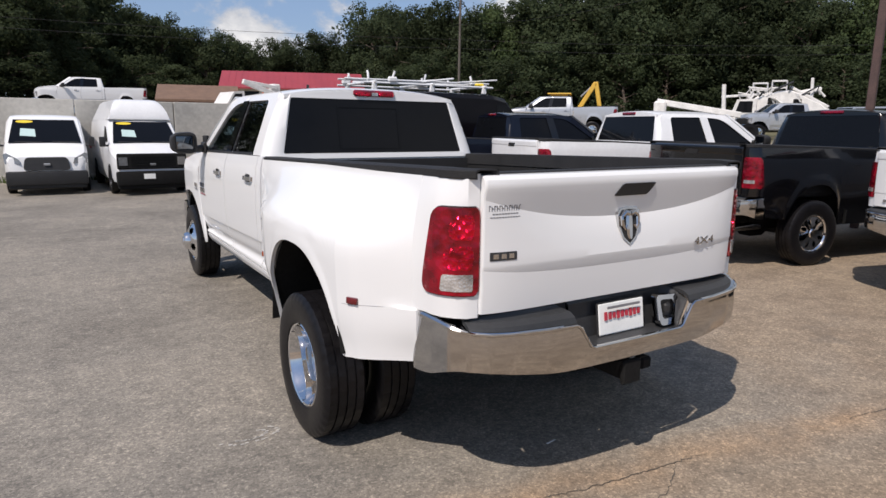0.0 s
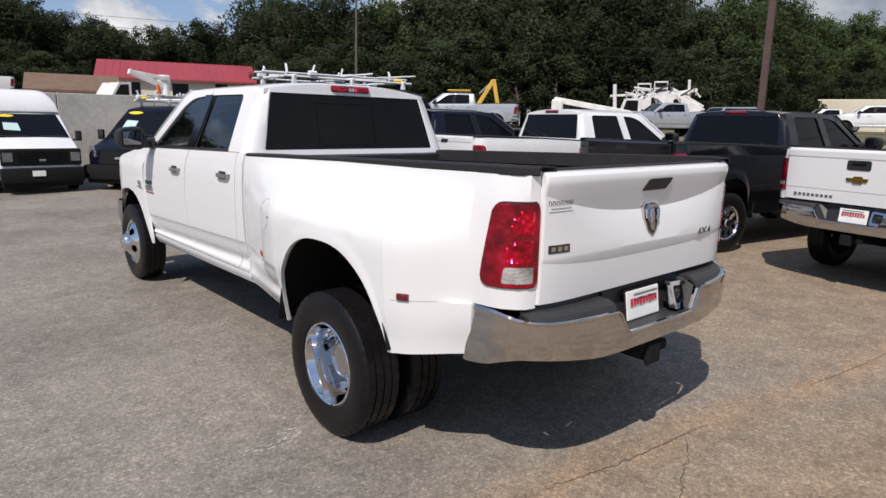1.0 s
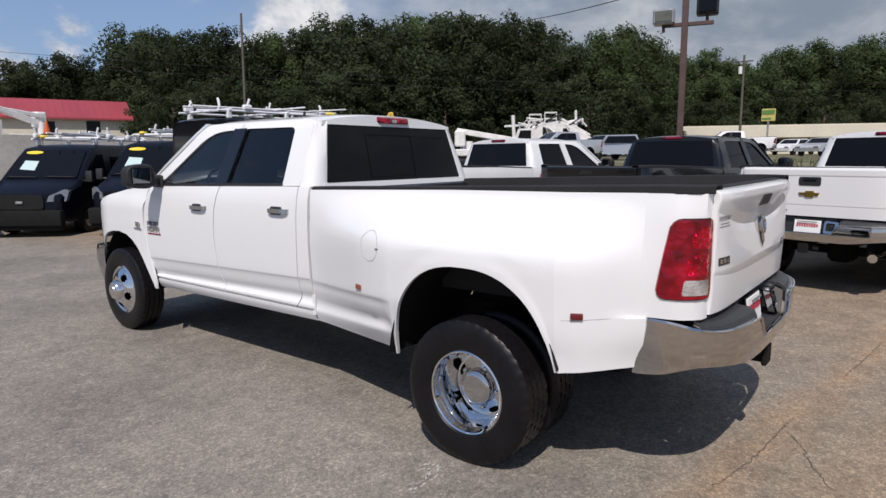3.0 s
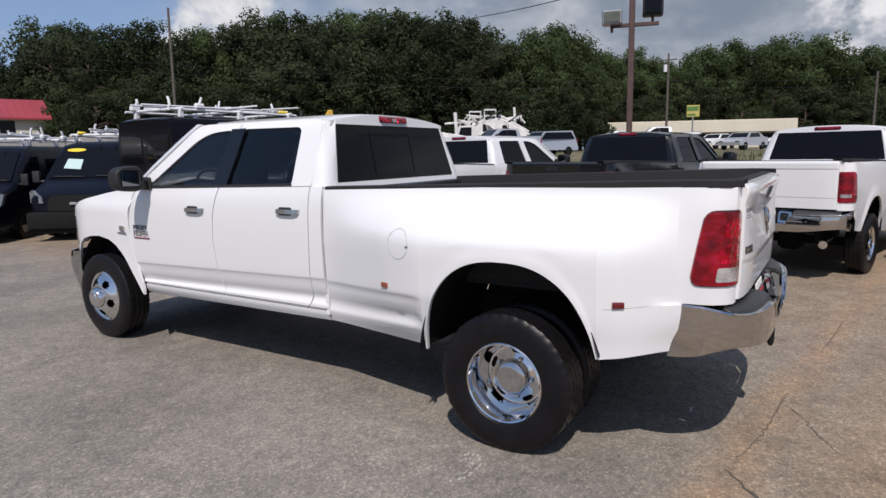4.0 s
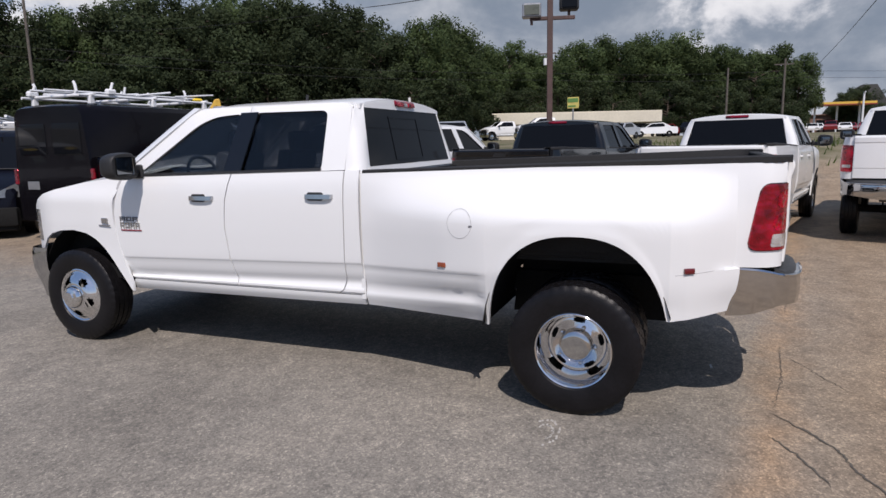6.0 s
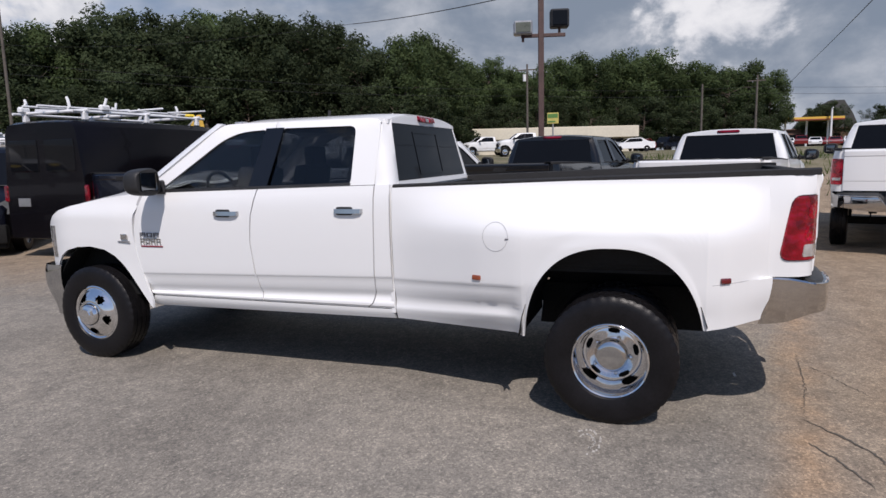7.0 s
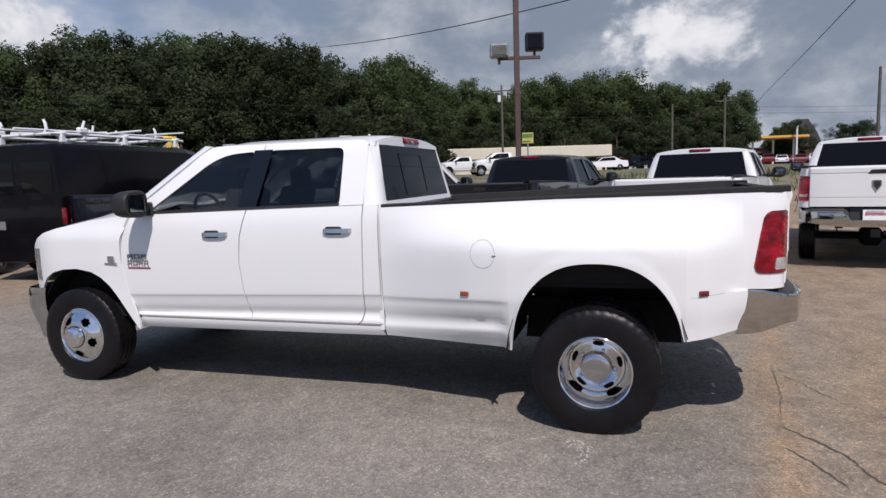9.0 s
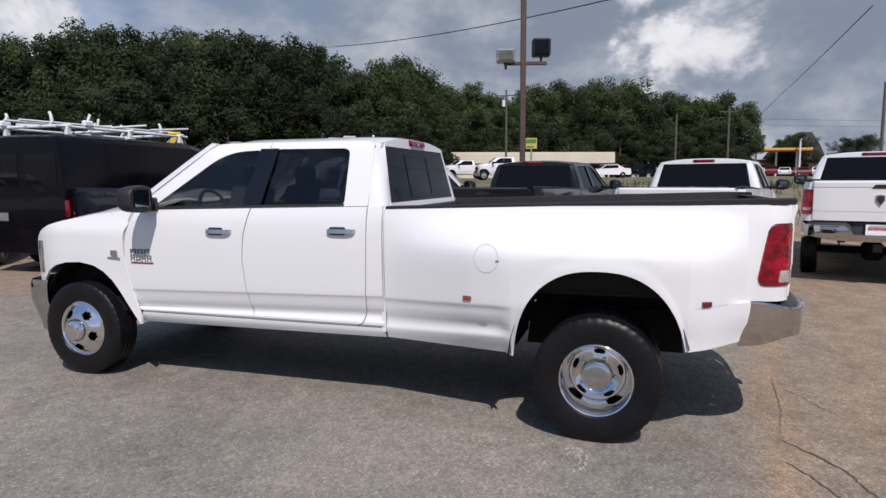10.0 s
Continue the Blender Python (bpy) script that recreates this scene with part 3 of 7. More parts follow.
    for edge in (front_edge, mid_edge, rear_edge):
        both("door_seam", lambda e=edge: seam(e, 0.585, 1.43), SEAM_CREASE if paint in (WHITE, WHITE_OLD) else DARK)

    # front wing with its arch
    def front_low(y):
        return lerp_table([(3.69, 0.470), (3.72, 0.485), (3.80, 0.600), (3.86, 0.690), (3.91, 0.765), (3.97, 0.840), (4.05, 0.910), (4.15, 0.958), (4.30, 0.982), (4.45, 0.974), (4.57, 0.945), (4.66, 0.895), (4.73, 0.820), (4.775, 0.740), (4.80, 0.660), (4.84, 0.640)], y)

    def hood_z(y):
        return lerp_table([(3.70, 1.415), (3.86, 1.413), (4.16, 1.385), (4.50, 1.325), (4.66, 1.285), (4.76, 1.235), (4.82, 1.18), (4.86, 1.09)], y)

    def w_wing(y, z):
        nose = max(0.0, y - 4.50) / 0.40
        return lerp_table(cab_w, min(1.25, max(0.84, z))) + 0.018 * smooth_step(0.62, 0.2, abs(y - 4.29)) - 0.10 * nose ** 2.2 - 0.05 * smooth_step(1.22, 1.42, z)

    both("front_wing", lambda: side_sheet(lambda z: front_edge(z) + gap, lambda z: 4.835, 0.475, 1.415, front_low, hood_z, w_wing, 60 // step, nz), paint)

    # bonnet
    bm = bmesh.new()
    rows = []
    for y in np.linspace(3.74, 4.86, 16):
        edge = min(w_wing(y, 1.3), 0.95) - 0.018
        rows.append([(edge * u, cy(y), hood_z(y) + 0.005 + 0.062 * (1 - abs(u) ** 3.0) + 0.03 * math.exp(-((abs(u) - 0.35) / 0.16) ** 2)) for u in np.linspace(-1, 1, 21)])
    part("bonnet", slab(bm, rows, (0, 0, -0.02)), paint, root)
    # grille, headlamps and bumper at the nose
    bm = bmesh.new()
    box(bm, (0, cy(4.80), 1.0), (1.30, 0.10, 0.40), 0.03, seg=2)
    part("grille", bm, CHROME_WORN if hero else PLASTIC, root, "chrome grille")

    def headlamp():
        b = bmesh.new()
        rows = []
        for z in np.linspace(0.875, 1.15, 5):
            rows.append([(-(w_wing(y, z) + 0.006) if y < 4.835 else -(0.91 - (y - 4.835) * 2.2), cy(y), z) for y in (4.72 + (1.15 - z) * 0.05, 4.77, 4.81, 4.835, 4.86, 4.875)])
        return slab(b, rows, (0.03, 0, 0))

    both("headlamp", headlamp, CLEAR_LENS, "clear headlamp")

    def bumper_path(z):
        """Plan of the front bumper at a height; it tucks in towards its lower edge."""
        tuck = 0.085 * smooth_step(0.66, 0.36, z) + 0.02 * smooth_step(0.74, 0.81, z)
        pts = [(-0.985, 4.735 - 0.05 * smooth_step(0.6, 0.36, z)), (-0.995, 4.80), (-0.985, 4.885), (-0.945, 4.945), (-0.85, 4.985), (-0.4, 5.02), (0, 5.03)]
        pts = pts + [(-x, y) for x, y in reversed(pts[:-1])]
        return [(x * (1 - 0.3 * tuck), cy(y - (tuck if y > 4.82 else tuck * 0.45)), z) for x, y in pts]

    bm = bmesh.new()
    slab(bm, [bumper_path(z) for z in (0.36, 0.40, 0.46, 0.54, 0.62, 0.70, 0.76, 0.79, 0.805)], (0, -0.03, 0))
    part("front_bumper", bm, CHROME if hero else CHROME_WORN, root, "chrome front bumper")

    # ---- upper cab
    def xu(z):
        return lerp_table([(1.40, 0.962), (1.44, 0.955), (1.60, 0.912), (1.80, 0.838), (1.92, 0.783), (1.97, 0.74)], z)

    def up(y, z, out=0.0):
        return Vector((-(xu(z) + out), cy(y), z))

    def bent(loop):
        return [up(y, z) for y, z in loop]

    def loop2(corners, radius, n=6):
        return [(p[0], p[1]) for p in rounded([(a, b, 0) for a, b in corners], radius, n)]

    w2 = [(2.565, 1.462), (1.842, 1.480), (1.850, 1.900), (2.475, 1.905)]
    w1 = [(3.575, 1.440), (2.70, 1.458), (2.625, 1.900), (2.93, 1.885)]
    o2 = [(2.60, belt(2.6) + 0.004), (1.654, belt(1.65) + 0.004), (1.654, 1.952), (2.545, 1.962)]
    o1 = [(3.775, belt(3.7) + 0.004), (2.61, belt(2.6) + 0.004), (2.55, 1.962), (3.07, 1.955)]
    both("rear_door_frame", lambda: ring_slab(bmesh.new(), bent(loop2(o2, [0.004, 0.004, 0.10, 0.004])), bent(loop2(w2, [0.03, 0.045, 0.06, 0.03])), (0.03, 0, 0)), upper)
    both("front_door_frame", lambda: ring_slab(bmesh.new(), bent(loop2(o1, [0.03, 0.004, 0.004, 0.10])), bent(loop2(w1, [0.03, 0.02, 0.03, 0.16])), (0.03, 0, 0)), upper)

    def pillar():
        b = bmesh.new()
        loop = [(2.715, belt(2.7) + 0.008), (2.552, belt(2.6) + 0.008), (2.465, 1.91), (2.625, 1.91)]
        return plate_slab(b, [up(y, z, 0.006) for y, z in loop], (0.012, 0, 0))

    both("window_pillar", pillar, pillars, "window pillar trim")

    def strip():
        b = bmesh.new()
        rows = [[up(y, belt(y) + dz, 0.006) for y in np.linspace(1.845, 3.60, 8)] for dz in (0.006, 0.024)]
        return slab(b, rows, (0.012, 0, 0))

    both("window_seal", strip, PLASTIC)
    f_panes = both("front_side_window", lambda: plate_slab(bmesh.new(), [p + Vector((0.016, 0, 0)) for p in bent(loop2([(a, b) for a, b in w1], [0.02, 0.02, 0.03, 0.16]))], (0.004, 0, 0)), GLASS_CLEAR if hero else glass, "tinted side window")
    r_panes = both("rear_side_window", lambda: plate_slab(bmesh.new(), [p + Vector((0.016, 0, 0)) for p in bent(loop2(w2, [0.03, 0.045, 0.06, 0.03]))], (0.004, 0, 0)), GLASS_TINT if hero else glass, "tinted side window")
    for pane in f_panes + r_panes:
        pane.visible_shadow = False

    # rear corner of the cab and the frame of its back window
    def xg(z):
        return lerp_table([(1.40, 0.825), (1.49, 0.812), (1.91, 0.715), (1.97, 0.69)], z)

    def slant(z):
        return 0.20 * (z - 1.49)

    def corner():
        b = bmesh.new()
        rows = []
        for z in np.linspace(1.452, 1.943, 10):
            k, x = slant(z), xu(z)
            pts = [(x, 1.649), (x - 0.001, 1.60 + max(k, 0) * 0.5), (x - 0.022, 1.553 + k), (x - 0.06, 1.530 + k), (xg(z), 1.522 + k)]
            rows.append([(-a, cy(y), z) for a, y in pts])
        return slab(b, rows, (0.025, 0.012, 0))

    both("rear_pillar", corner, upper)
    bm = bmesh.new()
    rows = [[(u * xg(z), cy(1.522 + slant(z)), z + dz * (1 - abs(u) ** 2.6)) for u in np.linspace(-1, 1, 11)] for z, dz in ((1.915, 0.0), (1.932, 0.015), (1.940, 0.038))]
    slab(bm, rows, (0, 0.03, 0))
    part("window_header", bm, upper, root)
    bm = bmesh.new()
    rows = [[(u * 0.95, cy(1.524), z) for u in np.linspace(-1, 1, 5)] for z in (0.55, 1.0, 1.40, 1.452)]
    slab(bm, rows, (0, 0.03, 0))
    rows = [[(u * 0.832, cy(1.518 + slant(z)), z) for u in np.linspace(-1, 1, 5)] for z in (1.452, 1.492)]
    slab(bm, rows, (0, 0.03, 0))
    part("cab_back", bm, upper, root)

    def back_pt(x, z, dy):
        return (x, cy(1.522 + slant(z)) + dy, z)

    loop = rounded([(-xg(1.495), 1.495, 0), (xg(1.495), 1.495, 0), (xg(1.912), 1.912, 0), (-xg(1.912), 1.912, 0)], 0.03, 5)
    bm = plate_slab(bmesh.new(), [back_pt(p.x, p.y, 0.006) for p in loop], (0, 0.006, 0))
    glass_back = part("back_window", bm, GLASS_DARK, root, "dark tinted back window")
    if hero:
        for x0, x1, name in ((-0.335, 0.205, "sliding_pane"),):
            lp = [(x0, 1.525), (x1, 1.525), (x1, 1.86), (x0, 1.86)]
            inner = [(x0 + 0.012, 1.537), (x1 - 0.012, 1.537), (x1 - 0.012, 1.848), (x0 + 0.012, 1.848)]
            b = ring_slab(bmesh.new(), [back_pt(a, z, 0.001) for a, z in lp], [back_pt(a, z, 0.001) for a, z in inner], (0, 0.008, 0))
            part("sliding_pane_frame", b, GLASS_DARK, glass_back)

    # roof
    bm = bmesh.new()
    rows = []
    for y in [1.616, 1.625, 1.645, 1.68] + list(np.linspace(1.75, 3.19, 13)):
        fall = 0.050 * smooth_step(2.80, 3.19, y) + 0.012 * smooth_step(1.85, 1.616, y) + 0.012 * smooth_step(1.68, 1.612, y)
        edge = 0.752 - 0.04 * smooth_step(3.0, 3.19, y)
        rows.append([(edge * u, cy(y), 1.962 - fall + 0.055 * (1 - abs(u) ** 2.6)) for u in np.linspace(-1, 1, 17)])
    slab(bm, rows, (0, 0, -0.03))
    part("roof", bm, upper, root)
    # windscreen and cowl
    bm = bmesh.new()
    rows = []
    for v in np.linspace(0, 1, 6):
        half = 0.86 - 0.16 * v
        rows.append([(u * half, cy(3.84 - 0.70 * v + 0.12 * (1 - u * u) * (1 - 0.5 * v)), 1.40 + 0.54 * v) for u in np.linspace(-1, 1, 9)])
    slab(bm, rows, (0, -0.005, 0))
    ws = part("windscreen", bm, GLASS_CLEAR, root, "clear windscreen")
    ws.visible_shadow = False

    def a_pillar():
        b = bmesh.new()
        rows = [[(-(xu(1.44 + 0.49 * v) - dx), cy(3.765 - 0.70 * v) + dy, 1.440 + 0.515 * v + dz) for dx, dy, dz in ((0.0, -0.02, 0.0), (0.03, 0.05, 0.012), (0.10, 0.10, 0.012))] for v in np.linspace(0, 1, 7)]
        return slab(b, rows, (0.02, -0.02, 0))

    both("windscreen_pillar", a_pillar, upper)

    # ---- cargo box
    bed_w = [(0.48, 0.915), (0.51, 0.925), (0.575, 0.950), (0.592, 0.950), (0.615, 0.943), (0.65, 0.939), (0.68, 0.947), (0.72, 0.959), (0.76, 0.964), (0.796, 0.966), (0.803, 0.971), (0.83, 0.973), (1.10, 0.985), (1.38, 0.975), (1.46, 0.962), (1.50, 0.955), (1.53, 0.945)]
    # how far the wide rear wing stands out along the box, and how it draws in below its crease ahead of the wheel
    hips = [(-0.96, 0.0), (-0.91, 0.008), (-0.868, 0.026), (-0.80, 0.080), (-0.72, 0.148), (-0.63, 0.214), (-0.53, 0.246), (-0.30, 0.268), (0.0, 0.276), (0.30, 0.276), (0.45, 0.272), (0.566, 0.266), (0.70, 0.240), (0.838, 0.206), (1.0, 0.152), (1.25, 0.072), (1.38, 0.033), (1.48, 0.010), (1.55, 0.0)]
    under = [(0.48, 0.66), (0.54, 0.74), (0.60, 0.83), (0.615, 0.835), (0.64, 0.835), (0.66, 0.855), (0.69, 0.905), (0.72, 0.950), (0.76, 0.977), (0.798, 0.990), (0.806, 1.0)]

    def bed_crease(y):
        """The rise of the box's body line and lower lip towards the wheel."""
        return 0.040 * smooth_step(1.55, 0.50, y) if y > 0 else 0.040

    def w_bed(y, z):
        if not dually:
            return lerp_table(bed_w, z) + 0.02 * smooth_step(0.16, 0.02, abs(bed_low(y) - z)) * (abs(y) < 0.56)
        zr = z - bed_crease(y) * smooth_step(1.15, 0.85, z)
        g = smooth_step(1.475, 1.17, z)
        plain = 1.0 - 0.26 * max(0.0, 0.85 - z) / 0.31
        k = smooth_step(0.54, 0.74, y)
        tuck = k * lerp_table(under, zr) + (1 - k) * plain if y > 0 else 1.0 - 0.13 * smooth_step(0.86, 0.60, z)
        return lerp_table(bed_w, zr if y > 0.6 else max(z, 0.84)) - 0.03 * smooth_step(-0.60, -0.87, y) * smooth_step(0.85, 0.62, z) + lerp_table(hips, y) * g * tuck + 0.006 * smooth_step(0.10, 0.01, abs(bed_low(y) - z)) * (abs(y) < 0.56)

    def bed_low(y):
        if abs(y) < 0.534:
            arch = 0.40 + 0.70 * (1 - abs(y / 0.535) ** 2.4) ** (1 / 2.4)
            return max(arch - (0.0 if dually else 0.06), 0.515 if y > 0 else 0.62)
        return 0.508 if y > 0 else lerp_table([(-0.87, 0.660), (-0.53, 0.618)], y)

    def rail(y):
        return 1.452 + 0.0265 * (1.5 - y)

    def ys_bed():
        arch = [0.535 * math.sin(a) for a in np.linspace(-math.pi / 2, math.pi / 2, 46 // step)]
        return sorted(set([round(v, 4) for v in list(np.linspace(1.515, 0.545, 16 // step + 2)) + arch + list(np.linspace(-0.545, -0.868, 9 // step + 2))]))

    def bed_side():
        b = bmesh.new()
        rows = []
        ref = [0.508, 0.54, 0.575, 0.592, 0.603, 0.615, 0.63, 0.65, 0.68, 0.72, 0.76, 0.795, 0.803, 0.82, 0.86, 0.92, 0.98, 1.04, 1.10, 1.15, 1.19, 1.23, 1.27, 1.31, 1.35, 1.39, 1.43, 1.455, 1.48] if hero else list(np.linspace(0.508, 1.48, 12))
        for zr in ref:
            row = []
            for y in ys_bed():
                lo, hi = bed_low(y), rail(y)
                if lo < 0.56:
                    rise = bed_crease(y) * smooth_step(1.15, 0.85, zr) * smooth_step(0.508, 0.58, zr)
                    z = zr + rise + (lo - 0.508) * smooth_step(0.60, 0.508, zr) + (hi - 1.48) * smooth_step(1.10, 1.48, zr)
                else:
                    z = lo + (hi - lo) * (zr - 0.508) / 0.972
                # below the lamp the rear edge leans along the bumper's end
                lean = 0.030 * smooth_step(-0.75, -0.868, y) * smooth_step(0.64, 0.90, z) if z < 0.915 else 0.0
                row.append((-w_bed(y, z), cy(y) - lean, z))
            rows.append(row)
        return slab(b, rows, (0.022, 0, 0))

    beds = both("bed_side", bed_side, paint)

    def corner_path(z, off=0.0):
        k = w_bed(-0.985, max(z, 0.9))
        return [(w_bed(-0.868, max(z, 0.9)) + off, -0.868), (w_bed(-0.925, max(z, 0.9)) + off, -0.925), (k + off, -0.985), (k - 0.016 + off, -1.040 - off * 0.5), (k - 0.055 + off * 0.6, -1.090 - off), (0.885, -1.118 - off), (0.834, -1.126 - off)]

    def bed_corner():
        b = bmesh.new()
        rows = [[(-x, y, z) for x, y in corner_path(z)] for z in np.linspace(0.915, rail(-1.1), 10)]
        return slab(b, rows, (0.02, 0.02, 0))

    both("bed_corner", bed_corner, paint)
    # tail lamps wrap round the corner
    lz0, lz1 = (1.015, 1.385) if lamp != "tall" else (0.98, 1.36)

    def lamp_sheet(z0, z1, a, b2, off, t=0.03, bow=0.0, grow=0.0):
        b = bmesh.new()
        rows = []
        for z in ([z0 + (z1 - z0) * (0.5 - 0.5 * math.cos(math.pi * q)) for q in np.linspace(0, 1, 15)] if bow else np.linspace(z0, z1, 7)):
            pts = corner_path(z, off)
            gap = min(z - z0, z1 - z)
            inset = bow - math.sqrt(max(0.0, bow * bow - (bow - min(gap, bow)) ** 2)) - grow
            lean = 0.060 * (lz1 - z) / (lz1 - lz0) - 0.018
            dense = []
            for i in range(len(pts) - 1):
                for q in np.linspace(0, 1, 4, endpoint=False):
                    dense.append((pts[i][0] + (pts[i + 1][0] - pts[i][0]) * q, pts[i][1] + (pts[i + 1][1] - pts[i][1]) * q))
            dense.append(pts[-1])
            ln = np.cumsum([0] + [math.dist(p, q) for p, q in zip(dense, dense[1:])])
            u0, u1 = (0.108 - lean) + a * 0.235, (0.108 - lean) + b2 * (float(ln[-1]) - 0.112 + lean)
            us = np.linspace(u0 + inset, u1 - inset * 0.4, 12)
            rows.append([(-float(np.interp(u, ln, [p[0] for p in dense])), float(np.interp(u, ln, [p[1] for p in dense])), z) for u in us])
        return slab(b, rows, (t, t * 0.8, 0))

    for side in (-1, 1):
        b = lamp_sheet(lz0, lz1, 0.0, 1.0, 0.010, bow=0.045)
        tail = part("tail_lamp", b if side < 0 else flip(b), RED_LENS, root, "glossy red tail lamp")
        if hero:
            b = lamp_sheet(1.034, 1.106, 0.50, 0.90, 0.013, 0.006, bow=0.012)
            part("reverse_lens", b if side < 0 else flip(b), CLEAR_LENS, tail)
            b = lamp_sheet(lz0 - 0.005, lz1 + 0.005, 0.0, 1.0, 0.003, 0.02, bow=0.05, grow=0.005)
            part("lamp_gasket", b if side < 0 else flip(b), PLASTIC, tail)
            # reflectors in a brighter red, which also paints in the lamp's highlights
            for z0, z1 in ((1.125, 1.225), (1.25, 1.355)):
                b = lamp_sheet(z0, z1, 0.46, 0.90, 0.0115, 0.004, bow=0.045)
                part("bulb_reflector", b if side < 0 else flip(b), RED_BRIGHT, tail)
        else:
            b = lamp_sheet(1.075, 1.115, 0.55, 0.92, 0.013, 0.006)
            part("reverse_lens", b if side < 0 else flip(b), CLEAR_LENS, tail)

    # bed rail caps, box walls and floor
    def rail_cap():
        b = bmesh.new()
        rows = []
        for y in list(np.linspace(1.51, -0.95, 10)) + [-1.0, -1.05, -1.09, -1.12, -1.145]:
            z, w0 = min(rail(y), 1.517), lerp_table([(-1.145, 0.872), (-1.12, 0.892), (-1.09, 0.915), (-1.05, 0.944), (-1.0, 0.960), (2.0, 0.962)], y)
            rows.append([(-w0 + 0.004, cy(y), z - 0.012), (-w0 + 0.002, cy(y), z + 0.016), (-w0 + 0.02, cy(y), z + 0.024), (-w0 + 0.11, cy(y), z + 0.022), (-w0 + 0.12, cy(y), z - 0.06)])
        return slab(b, rows, (0.008, 0, -0.006))

    both("bed_rail_cap", rail_cap, rails, "black plastic bed rail cap")
    bm = bmesh.new()
    for side in (-1, 1):
        slab(bm, [[(side * 0.84, cy(y), z) for y in np.linspace(1.48, -1.08, 5)] for z in (0.92, 1.40)], (side * 0.02, 0, 0))
    box(bm, (0, cy(1.48), 1.17), (1.72, 0.03, 0.54))
    box(bm, (0, (cy(1.48) - 1.08) / 2, 0.90), (1.72, cy(1.48) + 1.08, 0.04))
    for side in (-1, 1):
        box(bm, (side * 0.68, 0.0, 1.03), (0.44, 1.24, 0.26), 0.05, seg=2)
    part("bed_liner", bm, BEDLINER, root, "black bed liner", smooth=0)

    # tailgate
    def gate_profile(x):
        """The gate's face at x, from its foot up, as (z, y): a flat foot, a ledge, a shallow bowl that ends in a curved crease, and a rolled lip."""
        if not hero:
            pts = [(0.93, -1.168), (1.06, -1.172), (1.072, -1.176), (1.25, -1.180), (1.41, -1.180), (1.425, -1.186), (1.485, -1.188), (1.505, -1.180), (1.514, -1.160), (1.516, -1.13)]
            return [(z, y + 0.024 * abs(x / 0.82) ** 9) for z, y in pts]
        u = min(1.0, abs(x) / 0.82)
        zb, low, top = 1.306 + 0.108 * u ** 2.3, 1.082 + 0.036 * u ** 3, 1.128
        out = -1.170 - 0.30 * (top - low)
        deep = -1.186 + 0.27 * (1.460 - zb)
        pts = [(0.93, -1.162), (0.99, -1.166), (1.05, -1.169), (low, -1.170), (top, out), (top + 0.012, out - 0.0012)]
        pts += [(top + (zb - top) * q, out + (deep - out) * (0.25 * q + 0.75 * q * q)) for q in (0.25, 0.45, 0.65, 0.8, 0.9)]
        pts += [(zb, deep), (zb + 0.35 * (1.46 - zb), deep + (-1.186 - deep) * 0.36), (zb + 0.75 * (1.46 - zb), deep + (-1.186 - deep) * 0.77), (1.460, -1.186)]
        pts += [(1.470, -1.1875), (1.485, -1.187), (1.497, -1.184), (1.507, -1.176), (1.514, -1.160), (1.516, -1.13)]
        return [(z, y + 0.024 * abs(x / 0.82) ** 9) for z, y in pts]

    def gate_y(x, z):
        return lerp_table(gate_profile(x), z)

    bm = bmesh.new()
    xs_g = [-0.830, -0.827, -0.821] + list(np.linspace(-0.80, 0.80, 33 if hero else 13)) + [0.821, 0.827, 0.830]
    cols = [[(x, y + (0.007 if abs(x) > 0.829 else 0.002 if abs(x) > 0.825 else 0.0), z) for z, y in gate_profile(x)] for x in xs_g]
    slab(bm, list(zip(*cols)), (0, 0.05, 0))
    gate = part("tailgate", bm, paint, root, smooth=14)
    bm = bmesh.new()
    box(bm, (0, -1.085, 1.514), (1.64, 0.07, 0.018), 0.006)
    part("gate_cap", bm, rails, gate, "black tailgate top trim")
    bm = bmesh.new()
    if gate_emblem != "bar":
        loop = rounded([(-0.125, 0, 1.400), (0.095, 0, 1.400), (0.140, 0, 1.458), (-0.08, 0, 1.458)], 0.015, 4)
    else:
        loop = rounded([(-0.135, 0, 1.300), (0.115, 0, 1.300), (0.115, 0, 1.405), (-0.135, 0, 1.405)], 0.025, 4)
    plate_slab(bm, [(p.x + 0.01, gate_y(0, p.z) - 0.006, p.z) for p in loop], (0, 0.02, 0))
    handle = part("gate_handle", bm, PLASTIC, gate, "black tailgate handle")
    if gate_emblem == "bar":
        bm = bmesh.new()
        box(bm, (0, gate_y(0, 1.37) - 0.008, 1.372), (0.15, 0.012, 0.036), 0.005, seg=2)
        part("grip", bm, BLACK_PAINT, handle)

    if gate_emblem == "bar":
        bm = bmesh.new()
        loop = [(-0.105, 1.225), (-0.045, 1.225), (-0.038, 1.205), (0.052, 1.205), (0.045, 1.225), (0.105, 1.225), (0.118, 1.262), (0.058, 1.262), (0.052, 1.282), (-0.038, 1.282), (-0.045, 1.262), (-0.118, 1.262)]
        plate_slab(bm, [(x, gate_y(0, 1.19) - 0.012, z - 0.045) for x, z in loop], (0, 0.016, 0))
        part("emblem", bm, mat("gold_badge", (0.55, 0.36, 0.08), 0.25, metal=1.0, vary=0.05), gate, "gold bar emblem")
        for k in range(9):
            bm = bmesh.new()
            box(bm, (-0.68 + 0.052 * k, gate_y(-0.5, 1.0) - 0.004, 0.995), (0.036, 0.008, 0.026), 0.002)
            part("name_bar", bm, CHROME_WORN, gate)
    elif gate_emblem == "shield":
        bm = bmesh.new()
